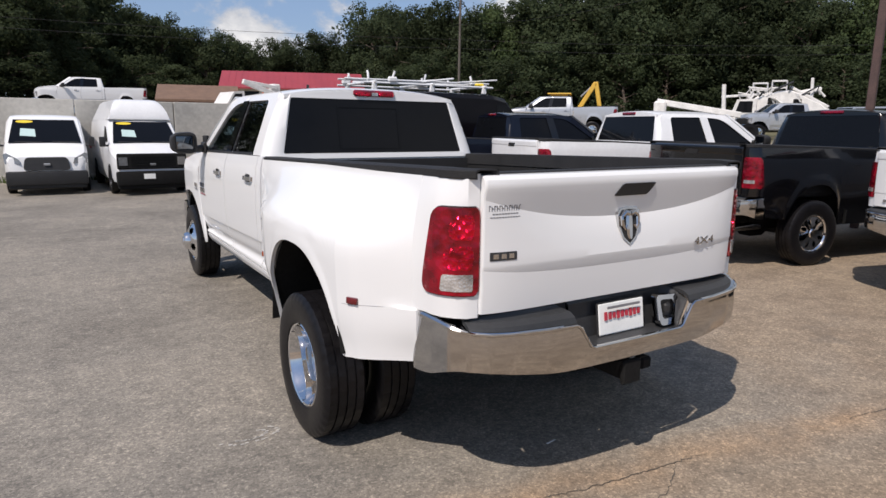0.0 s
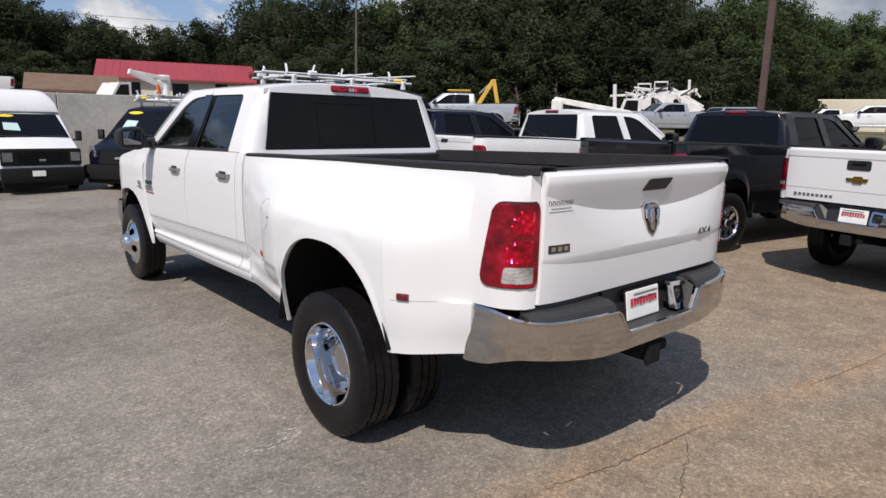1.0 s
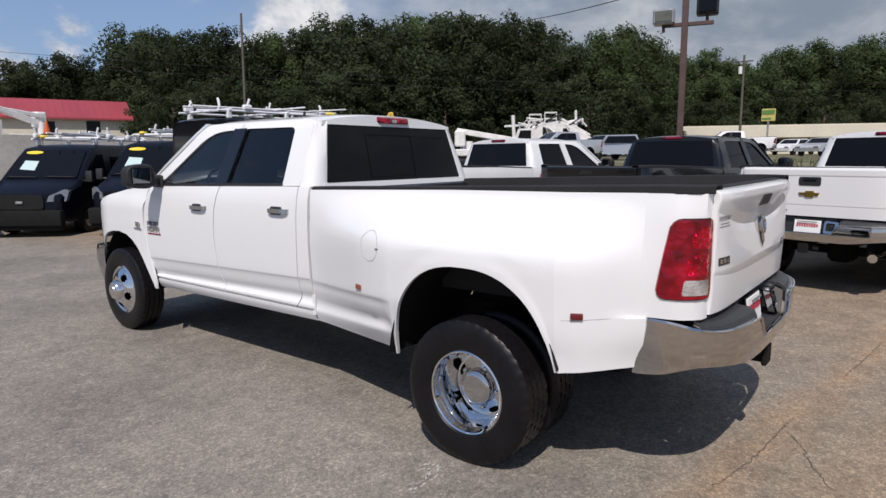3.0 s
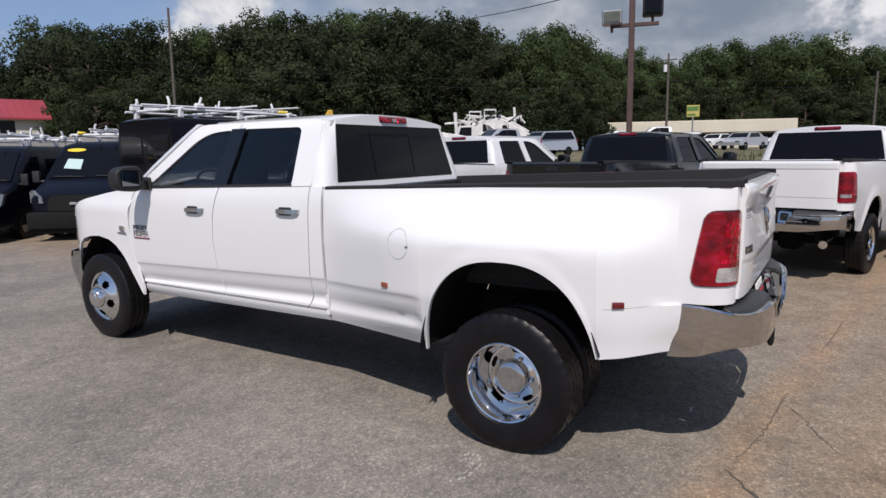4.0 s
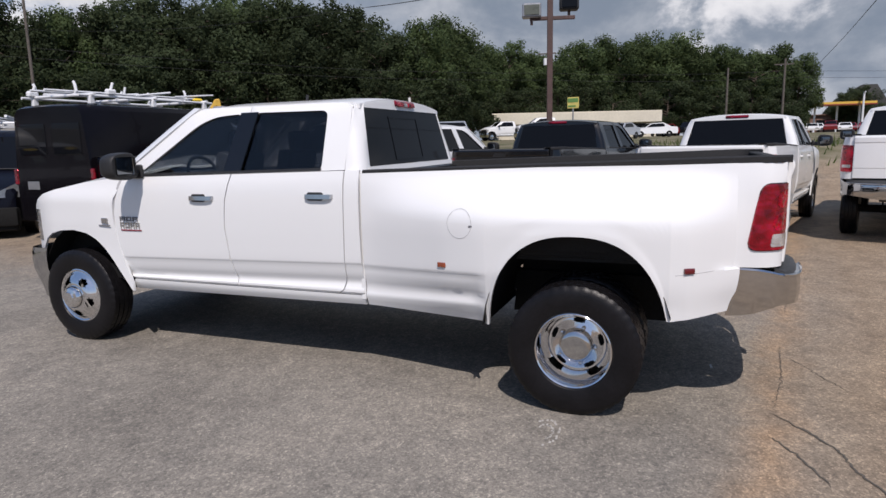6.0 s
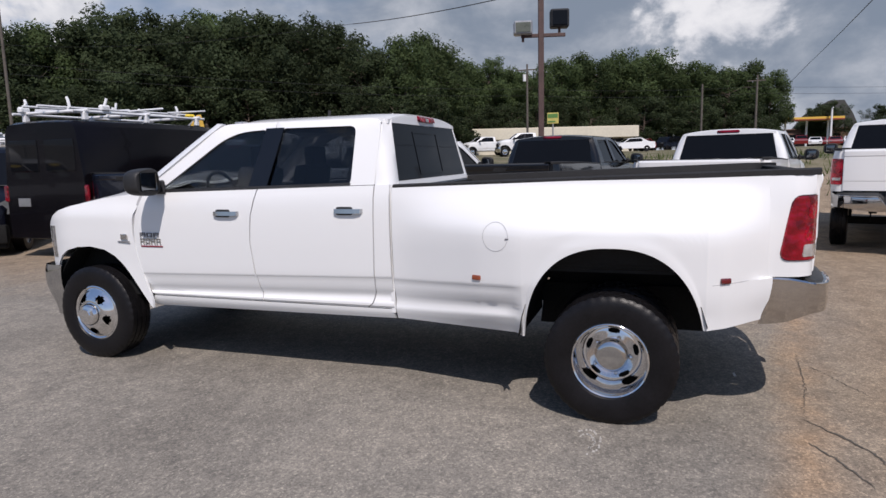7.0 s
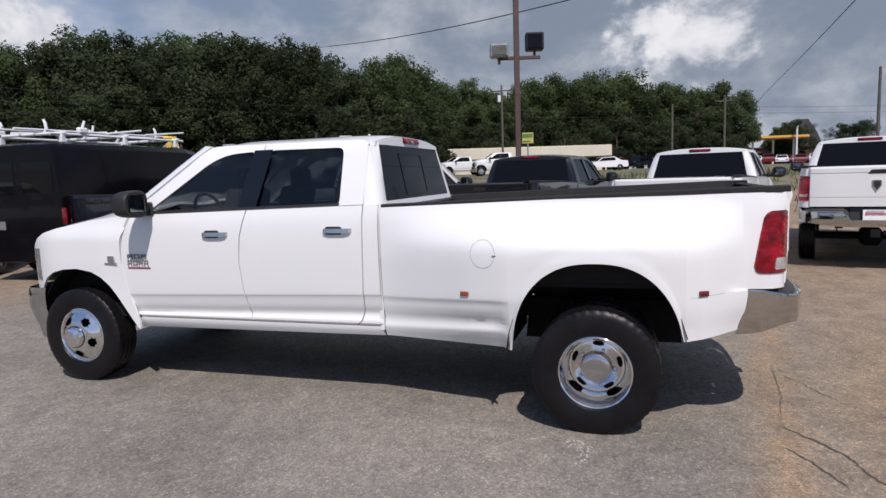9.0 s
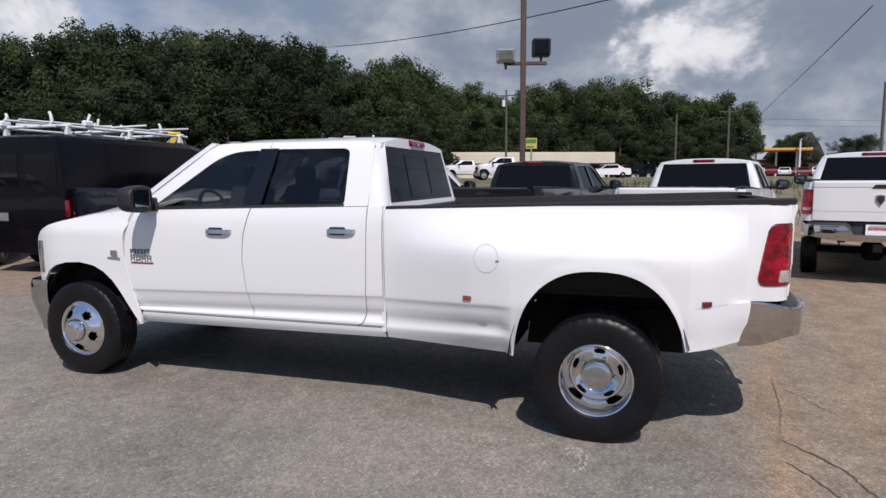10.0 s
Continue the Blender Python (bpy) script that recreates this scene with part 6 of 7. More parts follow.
light_pole = thing("light_pole", "tall brown steel light pole with floodlights", "street lamp", m=pose(9.85, 2.45, 0, 0, 0, -75))
bm = bmesh.new()
box(bm, (0, 0, 4.5), (0.125, 0.125, 9.0), 0.01)
part("pole", bm, RUST_POLE, light_pole)
bm = bmesh.new()
box(bm, (0.05, 0, 4.33), (1.0, 0.07, 0.08), 0.01)
part("arm", bm, RUST_POLE, light_pole)
flood_lamp(light_pole, -0.41, -0.05, 4.49, 0, False)
flood_lamp(light_pole, 0.42, 0.06, 4.69, 0, True)


def utility_pole(label, x, y, top, r=0.14, arm=True, can=False, lean=0.0):
    h = top - ground_z(x, y)
    root = thing("utility_pole", label, "utility pole", "utility poles", m=pose(x, y, ground_z(x, y), 0, lean, 0))
    bm = bmesh.new()
    tube(bm, [(0, 0, h * k / 5) for k in range(6)], r, 10, r * 0.7)
    part("pole", bm, WOOD_POLE, root)
    if arm:
        bm = bmesh.new()
        box(bm, (0, 0.1, h - 0.6), (0.12, 1.9, 0.12), 0.01)
        part("crossarm", bm, WOOD_POLE, root)
    if can:
        bm = bmesh.new()
        tube(bm, [(0.1, 0.30, h - 1.75), (0.1, 0.30, h - 1.05)], 0.20, 14)
        part("transformer", bm, WHITE_OLD, root, "pale transformer can")
    return root


POLES = {"back": (27.2, 42.4, 12.9), "road": (63.9, 13.9, 11.2), "right": (74.7, -4.1, 9.07), "far": (74.3, -9.7, 9.67), "tall": (52.2, -18.0, 8.86)}
utility_pole("weathered wooden pole in front of the trees", *POLES["back"], r=0.12, arm=False, lean=0.4)
utility_pole("wooden utility pole with a transformer can", *POLES["road"], can=True)
utility_pole("wooden utility pole beside the road", *POLES["right"], arm=False)
utility_pole("wooden utility pole with a lamp", *POLES["far"])
utility_pole("dark wooden utility pole by the verge", *POLES["tall"], arm=False)


def cable(points, r=0.018, sag=0.0, label="thin black overhead cable between poles"):
    bm = bmesh.new()
    a, b = Vector(points[0]), Vector(points[1])
    tube(bm, [a.lerp(b, k / 16) - Vector((0, 0, sag * 4 * (k / 16) * (1 - k / 16))) for k in range(17)], r, 5)
    return solo("overhead_cable", bm, CABLE, label, "cable", "overhead cables")


# ---------------------------------------------------------------- trees


def tree_meshes(seed, h, spread, leaf_mat, leaves=15500, size=0.155):
    """A broad-leaved tree: tapered trunk with limbs, and a crown of many small leaf sprays in uneven clumps."""
    rnd = random.Random(seed)
    bm = bmesh.new()
    top = h * 0.86
    bend = [Vector((0, 0, 0))]
    for k in range(1, 8):
        bend.append(Vector((rnd.uniform(-0.25, 0.25) * k / 3, rnd.uniform(-0.25, 0.25) * k / 3, top * k / 7)))
    tube(bm, bend, 0.024 * h, 9, 0.004 * h)
    clumps = []
    for k in range(30):
        t = 0.16 + 0.80 * (k + rnd.random()) / 30
        base = bend[min(6, int(t * 7))].lerp(bend[min(7, int(t * 7) + 1)], t * 7 % 1)
        a = rnd.uniform(0, 2 * math.pi)
        reach = spread * math.sqrt(max(0.06, 1 - ((t - 0.45) / 0.56) ** 2)) * rnd.uniform(0.55, 1.0)
        tip = base + Vector((math.cos(a) * reach, math.sin(a) * reach, rnd.uniform(0.02, 0.12) * h))
        tube(bm, [base, base.lerp(tip, 0.5) + Vector((0, 0, 0.03 * h)), tip], 0.007 * h, 5, 0.002 * h)
        for q, n in ((1.0, 3), (0.62, 1)):
            for _ in range(n):
                c = base.lerp(tip, q) + Vector((rnd.gauss(0, 0.55), rnd.gauss(0, 0.55), rnd.gauss(0, 0.6)))
                clumps.append((c, rnd.uniform(0.5, 1.15)))
    for _ in range(9):
        clumps.append((bend[-1] + Vector((rnd.gauss(0, 0.9), rnd.gauss(0, 0.9), rnd.uniform(-0.03, 0.11) * h)), rnd.uniform(0.5, 0.95)))
    trunk = mesh_of(bm, "trunk")
    trunk.materials.append(BARK)
    weight = [r * r for _, r in clumps]
    verts, faces, shade = [], [], []
    for c, r in rnd.choices(clumps, weight, k=leaves):
        d = Vector((rnd.gauss(0, 1), rnd.gauss(0, 1), rnd.gauss(0, 1))).normalized()
        p = c + d * r * (0.45 + 0.6 * rnd.random() + 0.22 * abs(rnd.gauss(0, 0.6)))
        nrm = (d * 0.7 + Vector((rnd.uniform(-0.8, 0.8), rnd.uniform(-0.8, 0.8), rnd.uniform(-0.4, 0.9)))).normalized()
        if nrm.dot(d) < 0:
            nrm = -nrm
        u = Matrix.Rotation(rnd.uniform(0, 6.28), 3, nrm) @ nrm.orthogonal().normalized()
        v = nrm.cross(u)
        soft = (d * 0.8 + nrm * 0.45 + Vector((0, 0, 0.12))).normalized()
        shade += [soft, soft, soft]
        e = size * rnd.uniform(0.55, 1.35)
        i = len(verts)
        verts += [p - u * e, p + u * e * 0.8 - v * e * 0.62, p + u * e * 0.5 + v * e * 0.75]
        faces.append((i, i + 1, i + 2))
    crown = bpy.data.meshes.new("crown")
    crown.from_pydata(verts, [], faces)
    # leaves of one clump shade together, as a rounded mass
    crown.normals_split_custom_set(shade)
    crown.materials.append(leaf_mat)
    return trunk, crown


KINDS = [tree_meshes(11, 13.5, 4.2, LEAF), tree_meshes(12, 15.0, 3.8, LEAF), tree_meshes(13, 12.5, 4.5, LEAF), tree_meshes(14, 14.5, 4.0, LEAF_SHADE), tree_meshes(15, 13.0, 4.6, LEAF_SHADE)]
# plainer ones for the wood's depth and low edge, shade put into their leaf colour
KINDS += [tree_meshes(16, 14.0, 4.4, LEAF_SHADE, 6000, 0.25), tree_meshes(17, 13.0, 4.4, LEAF_SHADE, 8500, 0.19), tree_meshes(18, 12.5, 4.6, LEAF_SHADE, 8500, 0.19)]
HEIGHTS = [13.5, 15.0, 12.5, 14.5, 13.0, 14.0, 13.0, 12.5]


def tree(kind, x, y, h, turn, label="green broad-leaved tree in full leaf"):
    root = thing("tree", label, "tree", "trees behind the lot")
    k = h / HEIGHTS[kind]
    for name, me in zip(("trunk", "crown"), KINDS[kind]):
        ob = new(name, me)
        ob.parent = root
    wide = max(0.75, min(1.25, k)) * random.uniform(0.92, 1.12)
    root.matrix_world = Matrix.Translation((x, y, ground_z(x, y) - 0.3)) @ Matrix.Rotation(turn, 4, "Z") @ Matrix.Diagonal((wide, wide, k, 1))
    return root


# the wood's skyline: bearing anticlockwise from +X and how high it rises, in degrees
SKYLINE = [(-9.2, 4.6), (-8, 5.6), (-6, 6.5), (-3, 6.9), (0, 7.3), (2, 8.0), (5, 7.8), (8.5, 8.3), (10.5, 7.7), (12.7, 7.1), (15.5, 8.0), (17, 7.5), (18.8, 9.0), (20.8, 10.8), (22.3, 10.9), (24, 10.0), (25.9, 8.5), (28, 11.5), (30, 11.8),
           (33, 11.2), (36, 12.3), (39, 12.3), (42, 11.0), (45.6, 11.5), (47, 11.8), (49.5, 10.5), (52, 9.8), (55, 10.4), (58, 9.9), (62.5, 10.3), (64, 8.8), (65.5, 6.8), (68, 8.1), (71.6, 6.5), (74.3, 8.2), (78, 8.0), (82, 9.0), (86, 11.4), (95, 12.0), (125, 12.0)]


def plant(bearing, dist, drop, kinds, label):
    a = radians(bearing)
    x, y = dist * math.cos(a) - 4.0, dist * math.sin(a) - 1.0
    h = dist * math.tan(radians(lerp_table(SKYLINE, bearing) + 0.1 + 0.5 * smooth_step(22, 15, bearing) + 0.5 * smooth_step(24, 34, bearing) * smooth_step(66, 58, bearing) - drop)) + 1.7 - ground_z(x, y) + 0.3
    tree(random.choice(kinds), x, y, h * 0.985, random.uniform(0, 6.28), label)


def far_off(bearing):
    return lerp_table([(-10, 100), (17, 92), (22, 70), (59, 62), (63.5, 84), (84, 80), (90, 62)], bearing)


b = -7.5
while b < 112:
    d = far_off(b)
    # some bearings get the leaves with shade in their colour more often
    dark = b > 63 or 29 < b < 37 or random.random() < (0.7 if b > 37 else 0.15)
    plant(b, d + random.uniform(-2, 2), random.uniform(-0.2, 0.7), (3, 4) if dark else (0, 1, 2), "broad-leaved tree in shade-darkened green" if dark else "green broad-leaved tree in full leaf")
    b += random.uniform(1.5, 2.3) * 75 / d
b = -6.6
while b < 112:
    d = far_off(b) + 9
    plant(b, d + random.uniform(-2, 2), random.uniform(0.6, 1.6), (5,), "broad-leaved tree in shade-darkened green deeper in the wood")
    b += random.uniform(1.9, 2.7) * 75 / d
b = -6.4
while b < 112:
    d = far_off(b) - 5 + 6 * smooth_step(60, 63, b) * smooth_step(80, 77, b)
    plant(b, d + random.uniform(-2, 2), lerp_table(SKYLINE, b) * random.uniform(0.40, 0.52), (6, 7), "low green tree at the edge of the wood")
    b += random.uniform(2.2, 3.2) * 75 / d
for bearing, up in ((-12.5, 3.6), (-11.6, 3.2), (-15.5, 3.3), (-17, 3.6)):
    a = radians(bearing)
    tree(4, 150 * math.cos(a), 150 * math.sin(a), 150 * math.tan(radians(up)), bearing, "distant green tree beyond the road")

# ---------------------------------------------------------------- buildings


def low_building(label, x0, y0, x1, y1, depth, eave, ridge, wall_mat, roof_mat, z=0.0, windows=(), over=0.5, band=None):
    """A single-storey building whose front runs between two points; ridge above eave makes a gable roof."""
    a, b = Vector((x0, y0, 0)), Vector((x1, y1, 0))
    along = (b - a).normalized()
    n = Vector((-along.y, along.x, 0))
    if n.dot(a - Vector((-4, -1, 0))) < 0:
        n = -n
    root = thing("building", label, "building", "buildings round the lot", m=Matrix.Translation((x0, y0, z)))
    length = (b - a).length

    def at(u, v, h):
        return along * u + n * v + Vector((0, 0, h))

    bm = bmesh.new()
    loft(bm, [[at(u, v, h) for u, v in ((0, 0), (length, 0), (length, depth), (0, depth))] for h in (-1.0, eave)])
    part("wall", bm, wall_mat, root, smooth=0)
    bm = bmesh.new()
    if ridge > eave:
        prof = [(-over, eave - 0.1), (depth / 2, ridge), (depth + over, eave - 0.1), (depth + over, eave - 0.25), (depth / 2, ridge - 0.15), (-over, eave - 0.25)]
        loft(bm, [[at(u, v, h) for v, h in prof] for u in (-over, length + over)])
        part("roof", bm, roof_mat, root, smooth=0)
        for k in range(int(length / 0.6)):
            rib = bmesh.new()
            u = 0.3 + 0.6 * k
            loft(rib, [[at(u + du, v, h + 0.03) for du, v, h in ((-0.03, -over, eave - 0.1), (0.03, -over, eave - 0.1), (0.03, depth / 2, ridge), (-0.03, depth / 2, ridge))], [at(u + du, v, h - 0.02) for du, v, h in ((-0.03, -over, eave - 0.1), (0.03, -over, eave - 0.1), (0.03, depth / 2, ridge), (-0.03, depth / 2, ridge))]])
            if roof_mat is RED_ROOF:
                part("roof_seam", rib, roof_mat, root, smooth=0)
            else:
                rib.free()
    else:
        loft(bm, [[at(u, v, h) for u, v in ((-over, -over), (length + over, -over), (length + over, depth + over), (-over, depth + over))] for h in (eave, ridge + 0.15 if ridge == eave else eave + 0.15)])
        part("roof", bm, roof_mat, root, smooth=0)
    if band:
        bm = bmesh.new()
        loft(bm, [[at(u, v, h) for u, v in ((-0.3, -1.1), (length + 0.3, -1.1), (length + 0.3, 0.0), (-0.3, 0.0))] for h in band])
        part("fascia", bm, BEIGE_WALL, root, smooth=0)
    for u, w, z0, z1 in windows:
        bm = bmesh.new()
        loft(bm, [[at(u + du, v, h) for du, v in ((0, -0.03), (w, -0.03), (w, 0.02), (0, 0.02))] for h in (z0, z1)])
        part("window", bm, GLASS_DARK, root, smooth=0)
    return root


low_building("low building with a red metal roof", 12.6, 61.4, 24.9, 57.2, 7.0, 2.75, 4.45, BEIGE_WALL, RED_ROOF, 2.6, [(1.8, 1.4, 1.2, 2.3), (5.9, 1.4, 1.2, 2.3), (9.7, 1.1, 0.3, 2.4)])
low_building("low brick building with a brown shingle roof", 4.6, 44.4, 9.0, 43.5, 6.0, 1.15, 2.2, BRICK_WALL, BROWN_ROOF, 2.3, [(1.0, 1.0, 0.3, 0.9), (3.6, 1.0, 0.3, 0.9)])
low_building("long beige single-storey shop with a flat roof", 72.4, 22.2, 80.0, 3.6, 14.0, 3.1, 3.1, BEIGE_WALL, BEIGE_WALL, 1.7, [(9.5, 1.8, 0.3, 1.7), (12.0, 1.8, 0.3, 1.7), (14.5, 1.8, 0.3, 1.7), (17.0, 1.8, 0.3, 1.7)], band=(1.85, 3.12))

canopy = thing("fuel_canopy", "yellow and red filling station canopy on posts", "canopy", m=pose(141.0, -25.0, 2.0, 0, 0, 10))
bm = bmesh.new()
box(bm, (0, 0, 5.2), (6, 15.5, 0.6), 0.03)
part("canopy_roof", bm, YELLOW, canopy)
bm = bmesh.new()
box(bm, (-3.03, 0, 4.98), (0.06, 15.5, 0.20))
part("fascia", bm, RED_PAINT, canopy)
for y in (-6.0, -2.0, 2.0, 6.0):
    bm = bmesh.new()
    tube(bm, [(0, y, -2), (0, y, 5)], 0.2)
    part("post", bm, WHITE_OLD, canopy)
station = low_building("low brick filling station shop", 150, -38, 152, -18, 8, 3.4, 3.4, BRICK_WALL, BRICK_WALL, 2.0, [(3, 4, 0.4, 2.4), (9, 4, 0.4, 2.4)])

# a dark hipped roof over the station shop, its peak off the middle
bm = bmesh.new()
loft(bm, [[(1.5, -0.6, 3.5), (9.0, -0.6, 3.5), (9.0, 11.0, 3.5), (1.5, 11.0, 3.5)], [(2.6, 0.4, 6.6), (7.9, 0.4, 6.6), (7.9, 8.9, 6.6), (2.6, 8.9, 6.6)], [(4.2, 1.8, 9.5), (6.4, 1.8, 9.5), (6.4, 4.4, 9.5), (4.2, 4.4, 9.5)]])
part("hipped_roof", bm, mat("dark_shingle", (0.030, 0.030, 0.028), 0.9, vary=0.3, scale=1.5), station, "dark shingle hipped roof", smooth=0)
for x, y, top in ((140.0, -16.2, 9.6), (138.0, -30.6, 9.0)):
    bm = bmesh.new()
    tube(bm, [(x, y, 1.0), (x, y, top)], 0.22, 10, 0.16)
    tube(bm, [(x, y, top), (x - 0.9, y, top + 0.1)], 0.10, 8)
    solo("lamp_post", bm, WHITE_OLD, "tall white lamp post beside the filling station", "lamp post", "filling station posts")

sign = thing("road_sign", "yellow and green shop sign on a post", "sign", m=pose(54.6, 9.6, 1.0, 0, 0, 85))
bm = bmesh.new()
box(bm, (0, 0, 3.9), (1.05, 0.14, 1.0), 0.02)
part("sign_panel", bm, mat("faded_yellow_panel", (0.52, 0.44, 0.13), 0.7, vary=0.15, scale=2), sign, "pale yellow sign panel")
bm = bmesh.new()
box(bm, (0, 0.08, 4.12), (0.95, 0.02, 0.36))
box(bm, (0.1, 0.08, 3.6), (0.7, 0.02, 0.14))
part("print_bar", bm, mat("green_print", (0.10, 0.22, 0.06), 0.6, vary=0.1), sign)
bm = bmesh.new()
tube(bm, [(0, 0, -0.5), (0, 0, 3.5)], 0.07)
part("post", bm, STEEL, sign)


# ---------------------------------------------------------------- far vehicles
def far_car(label, x, y, deg, paint, kind="sedan", z=None, scale=1.0):
    """A car a few dozen metres off: body, glasshouse, wheels and lamps."""
    root = thing("car", label, "car", "cars across the road", m=place(x, y, deg, ground_z(x, y) if z is None else z) @ Matrix.Scale(scale, 4))
    prof = {"sedan": [(2.25, 0.35), (2.28, 0.62), (1.9, 0.78), (1.0, 0.92), (0.35, 1.36), (-0.85, 1.42), (-1.6, 1.02), (-2.2, 0.98), (-2.28, 0.55), (-2.2, 0.35)],
            "suv": [(2.25, 0.4), (2.3, 0.85), (2.0, 1.0), (1.15, 1.1), (0.55, 1.66), (-1.9, 1.72), (-2.25, 1.1), (-2.3, 0.5), (-2.2, 0.4)]}[kind]
    bm = bmesh.new()
    loft(bm, [[(sx * (0.9 if zz < 1.05 else 0.72), y0, zz) for y0, zz in prof] for sx in (-1, 1)])
    part("body", bm, paint, root, smooth=25)
    for name, (ya, za), (yb, zb) in (("windscreen", (1.0, 0.92), (0.35, 1.36)), ("rear_window", (-1.6, 1.02), (-0.85, 1.42))) if kind == "sedan" else (("windscreen", (1.15, 1.10), (0.55, 1.66)), ("rear_window", (-2.25, 1.10), (-1.9, 1.72))):
        bm = bmesh.new()
        up = Vector((0, zb - za, (ya - yb))) if ya > yb else Vector((0, -(zb - za), (yb - ya)))
        o = up.normalized() * 0.012
        at = lambda x, q: Vector((x, ya + (yb - ya) * q, za + (zb - za) * q)) + o  # noqa: E731
        plate_slab(bm, [at(-0.74, 0.14), at(0.74, 0.14), at(0.62, 0.92), at(-0.62, 0.92)], -o * 0.8)
        part(name, bm, GLASS_DARK, root)
    for side in (-1, 1):
        bm = bmesh.new()
        box(bm, (side * 0.66, 2.27, 0.66 if kind == "sedan" else 0.86), (0.36, 0.05, 0.13), 0.02)
        part("headlamp", bm, HEADLAMP, root)
        bm = bmesh.new()
        if kind == "sedan":
            lp = [(0.80, 0.98), (0.30, 1.30), (-0.80, 1.34), (-1.35, 1.02)]
        else:
            lp = [(0.95, 1.14), (0.50, 1.58), (-1.75, 1.62), (-2.0, 1.16)]
        plate_slab(bm, [(side * (0.905 - (zz - 0.98) * (0.42 if kind == "sedan" else 0.26)), y0, zz) for y0, zz in lp], (-side * 0.02, 0, 0))
        part("side_window", bm, GLASS_DARK, root)
        bm = bmesh.new()
        box(bm, (side * 0.72, -2.27, 0.85 if kind == "sedan" else 1.05), (0.3, 0.06, 0.16), 0.02)
        part("tail_lamp", bm, RED_LENS, root)
        for y0 in (1.4, -1.4):
            bm = bmesh.new()
            lathe(bm, [(-0.1, 0.2), (-0.1, 0.3), (0.08, 0.32), (0.08, 0.2)], seg=20)
            lathe(bm, [(-0.09, 0.2), (-0.05, 0.02)], seg=20)
            hub = part("wheel", bm, RUBBER, root)
            hub.matrix_basis = Matrix.Translation((side * 0.83, y0, 0.32)) @ (Matrix.Rotation(math.pi, 4, "Z") if side > 0 else Matrix())
    return root


far_car("white sedan parked across the road", 63.0, 3.1, 20, WHITE_OLD)
far_car("dark sport utility car across the road", 82.0, -0.4, 60, NAVY_PAINT, "suv")
far_car("grey sport utility car on the upper lot", 37.2, 16.0, 62, SILVER_PAINT, "suv", scale=1.0)
far_car("red sedan on the far lot", 75.0, 2.4, 70, RED_PAINT)
far_car("silver sedan across the road", 52.0, 5.2, 70, SILVER_PAINT)
far_car("white sedan across the road", 60.0, 8.5, 70, WHITE_OLD)
for k, (x, y) in enumerate(((103, -15.0), (104, -17.2), (103, -19.4), (105, -21.6), (103, -23.8), (104, -26.0), (101, -28.2), (108, -18.5), (109, -23.0))):
    far_car("red car in a far row" if k % 2 == 0 else "white car in a far row", x, y, 80, RED_PAINT if k % 2 == 0 else WHITE_OLD, "suv" if k == 2 else "sedan")
pickup("silver crew cab pickup on the upper lot", place(20.7, 20.15, 47, 1.22), SILVER_PAINT, 3.7, group="upper lot")
pickup("white crew cab pickup above the retaining wall", place(1.6, 38.7, 92, ground_z(1.6, 38.7)), WHITE, 3.8, group="upper lot")
pickup("dull white crew cab pickup in front of the shop", place(51.3, 9.6, 22, ground_z(51.3, 9.6)), WHITE_OLD, 3.8, group="upper lot")
pickup("white crew cab pickup far across the lot", place(63.0, 16.6, 40, ground_z(63.0, 16.6)), WHITE, 3.8, group="upper lot")
pickup("grey crew cab pickup on the upper lot", place(28.9, 13.95, 58, ground_z(28.9, 13.95)) @ Matrix.Scale(0.84, 4), SILVER_PAINT, 3.3, group="upper lot")


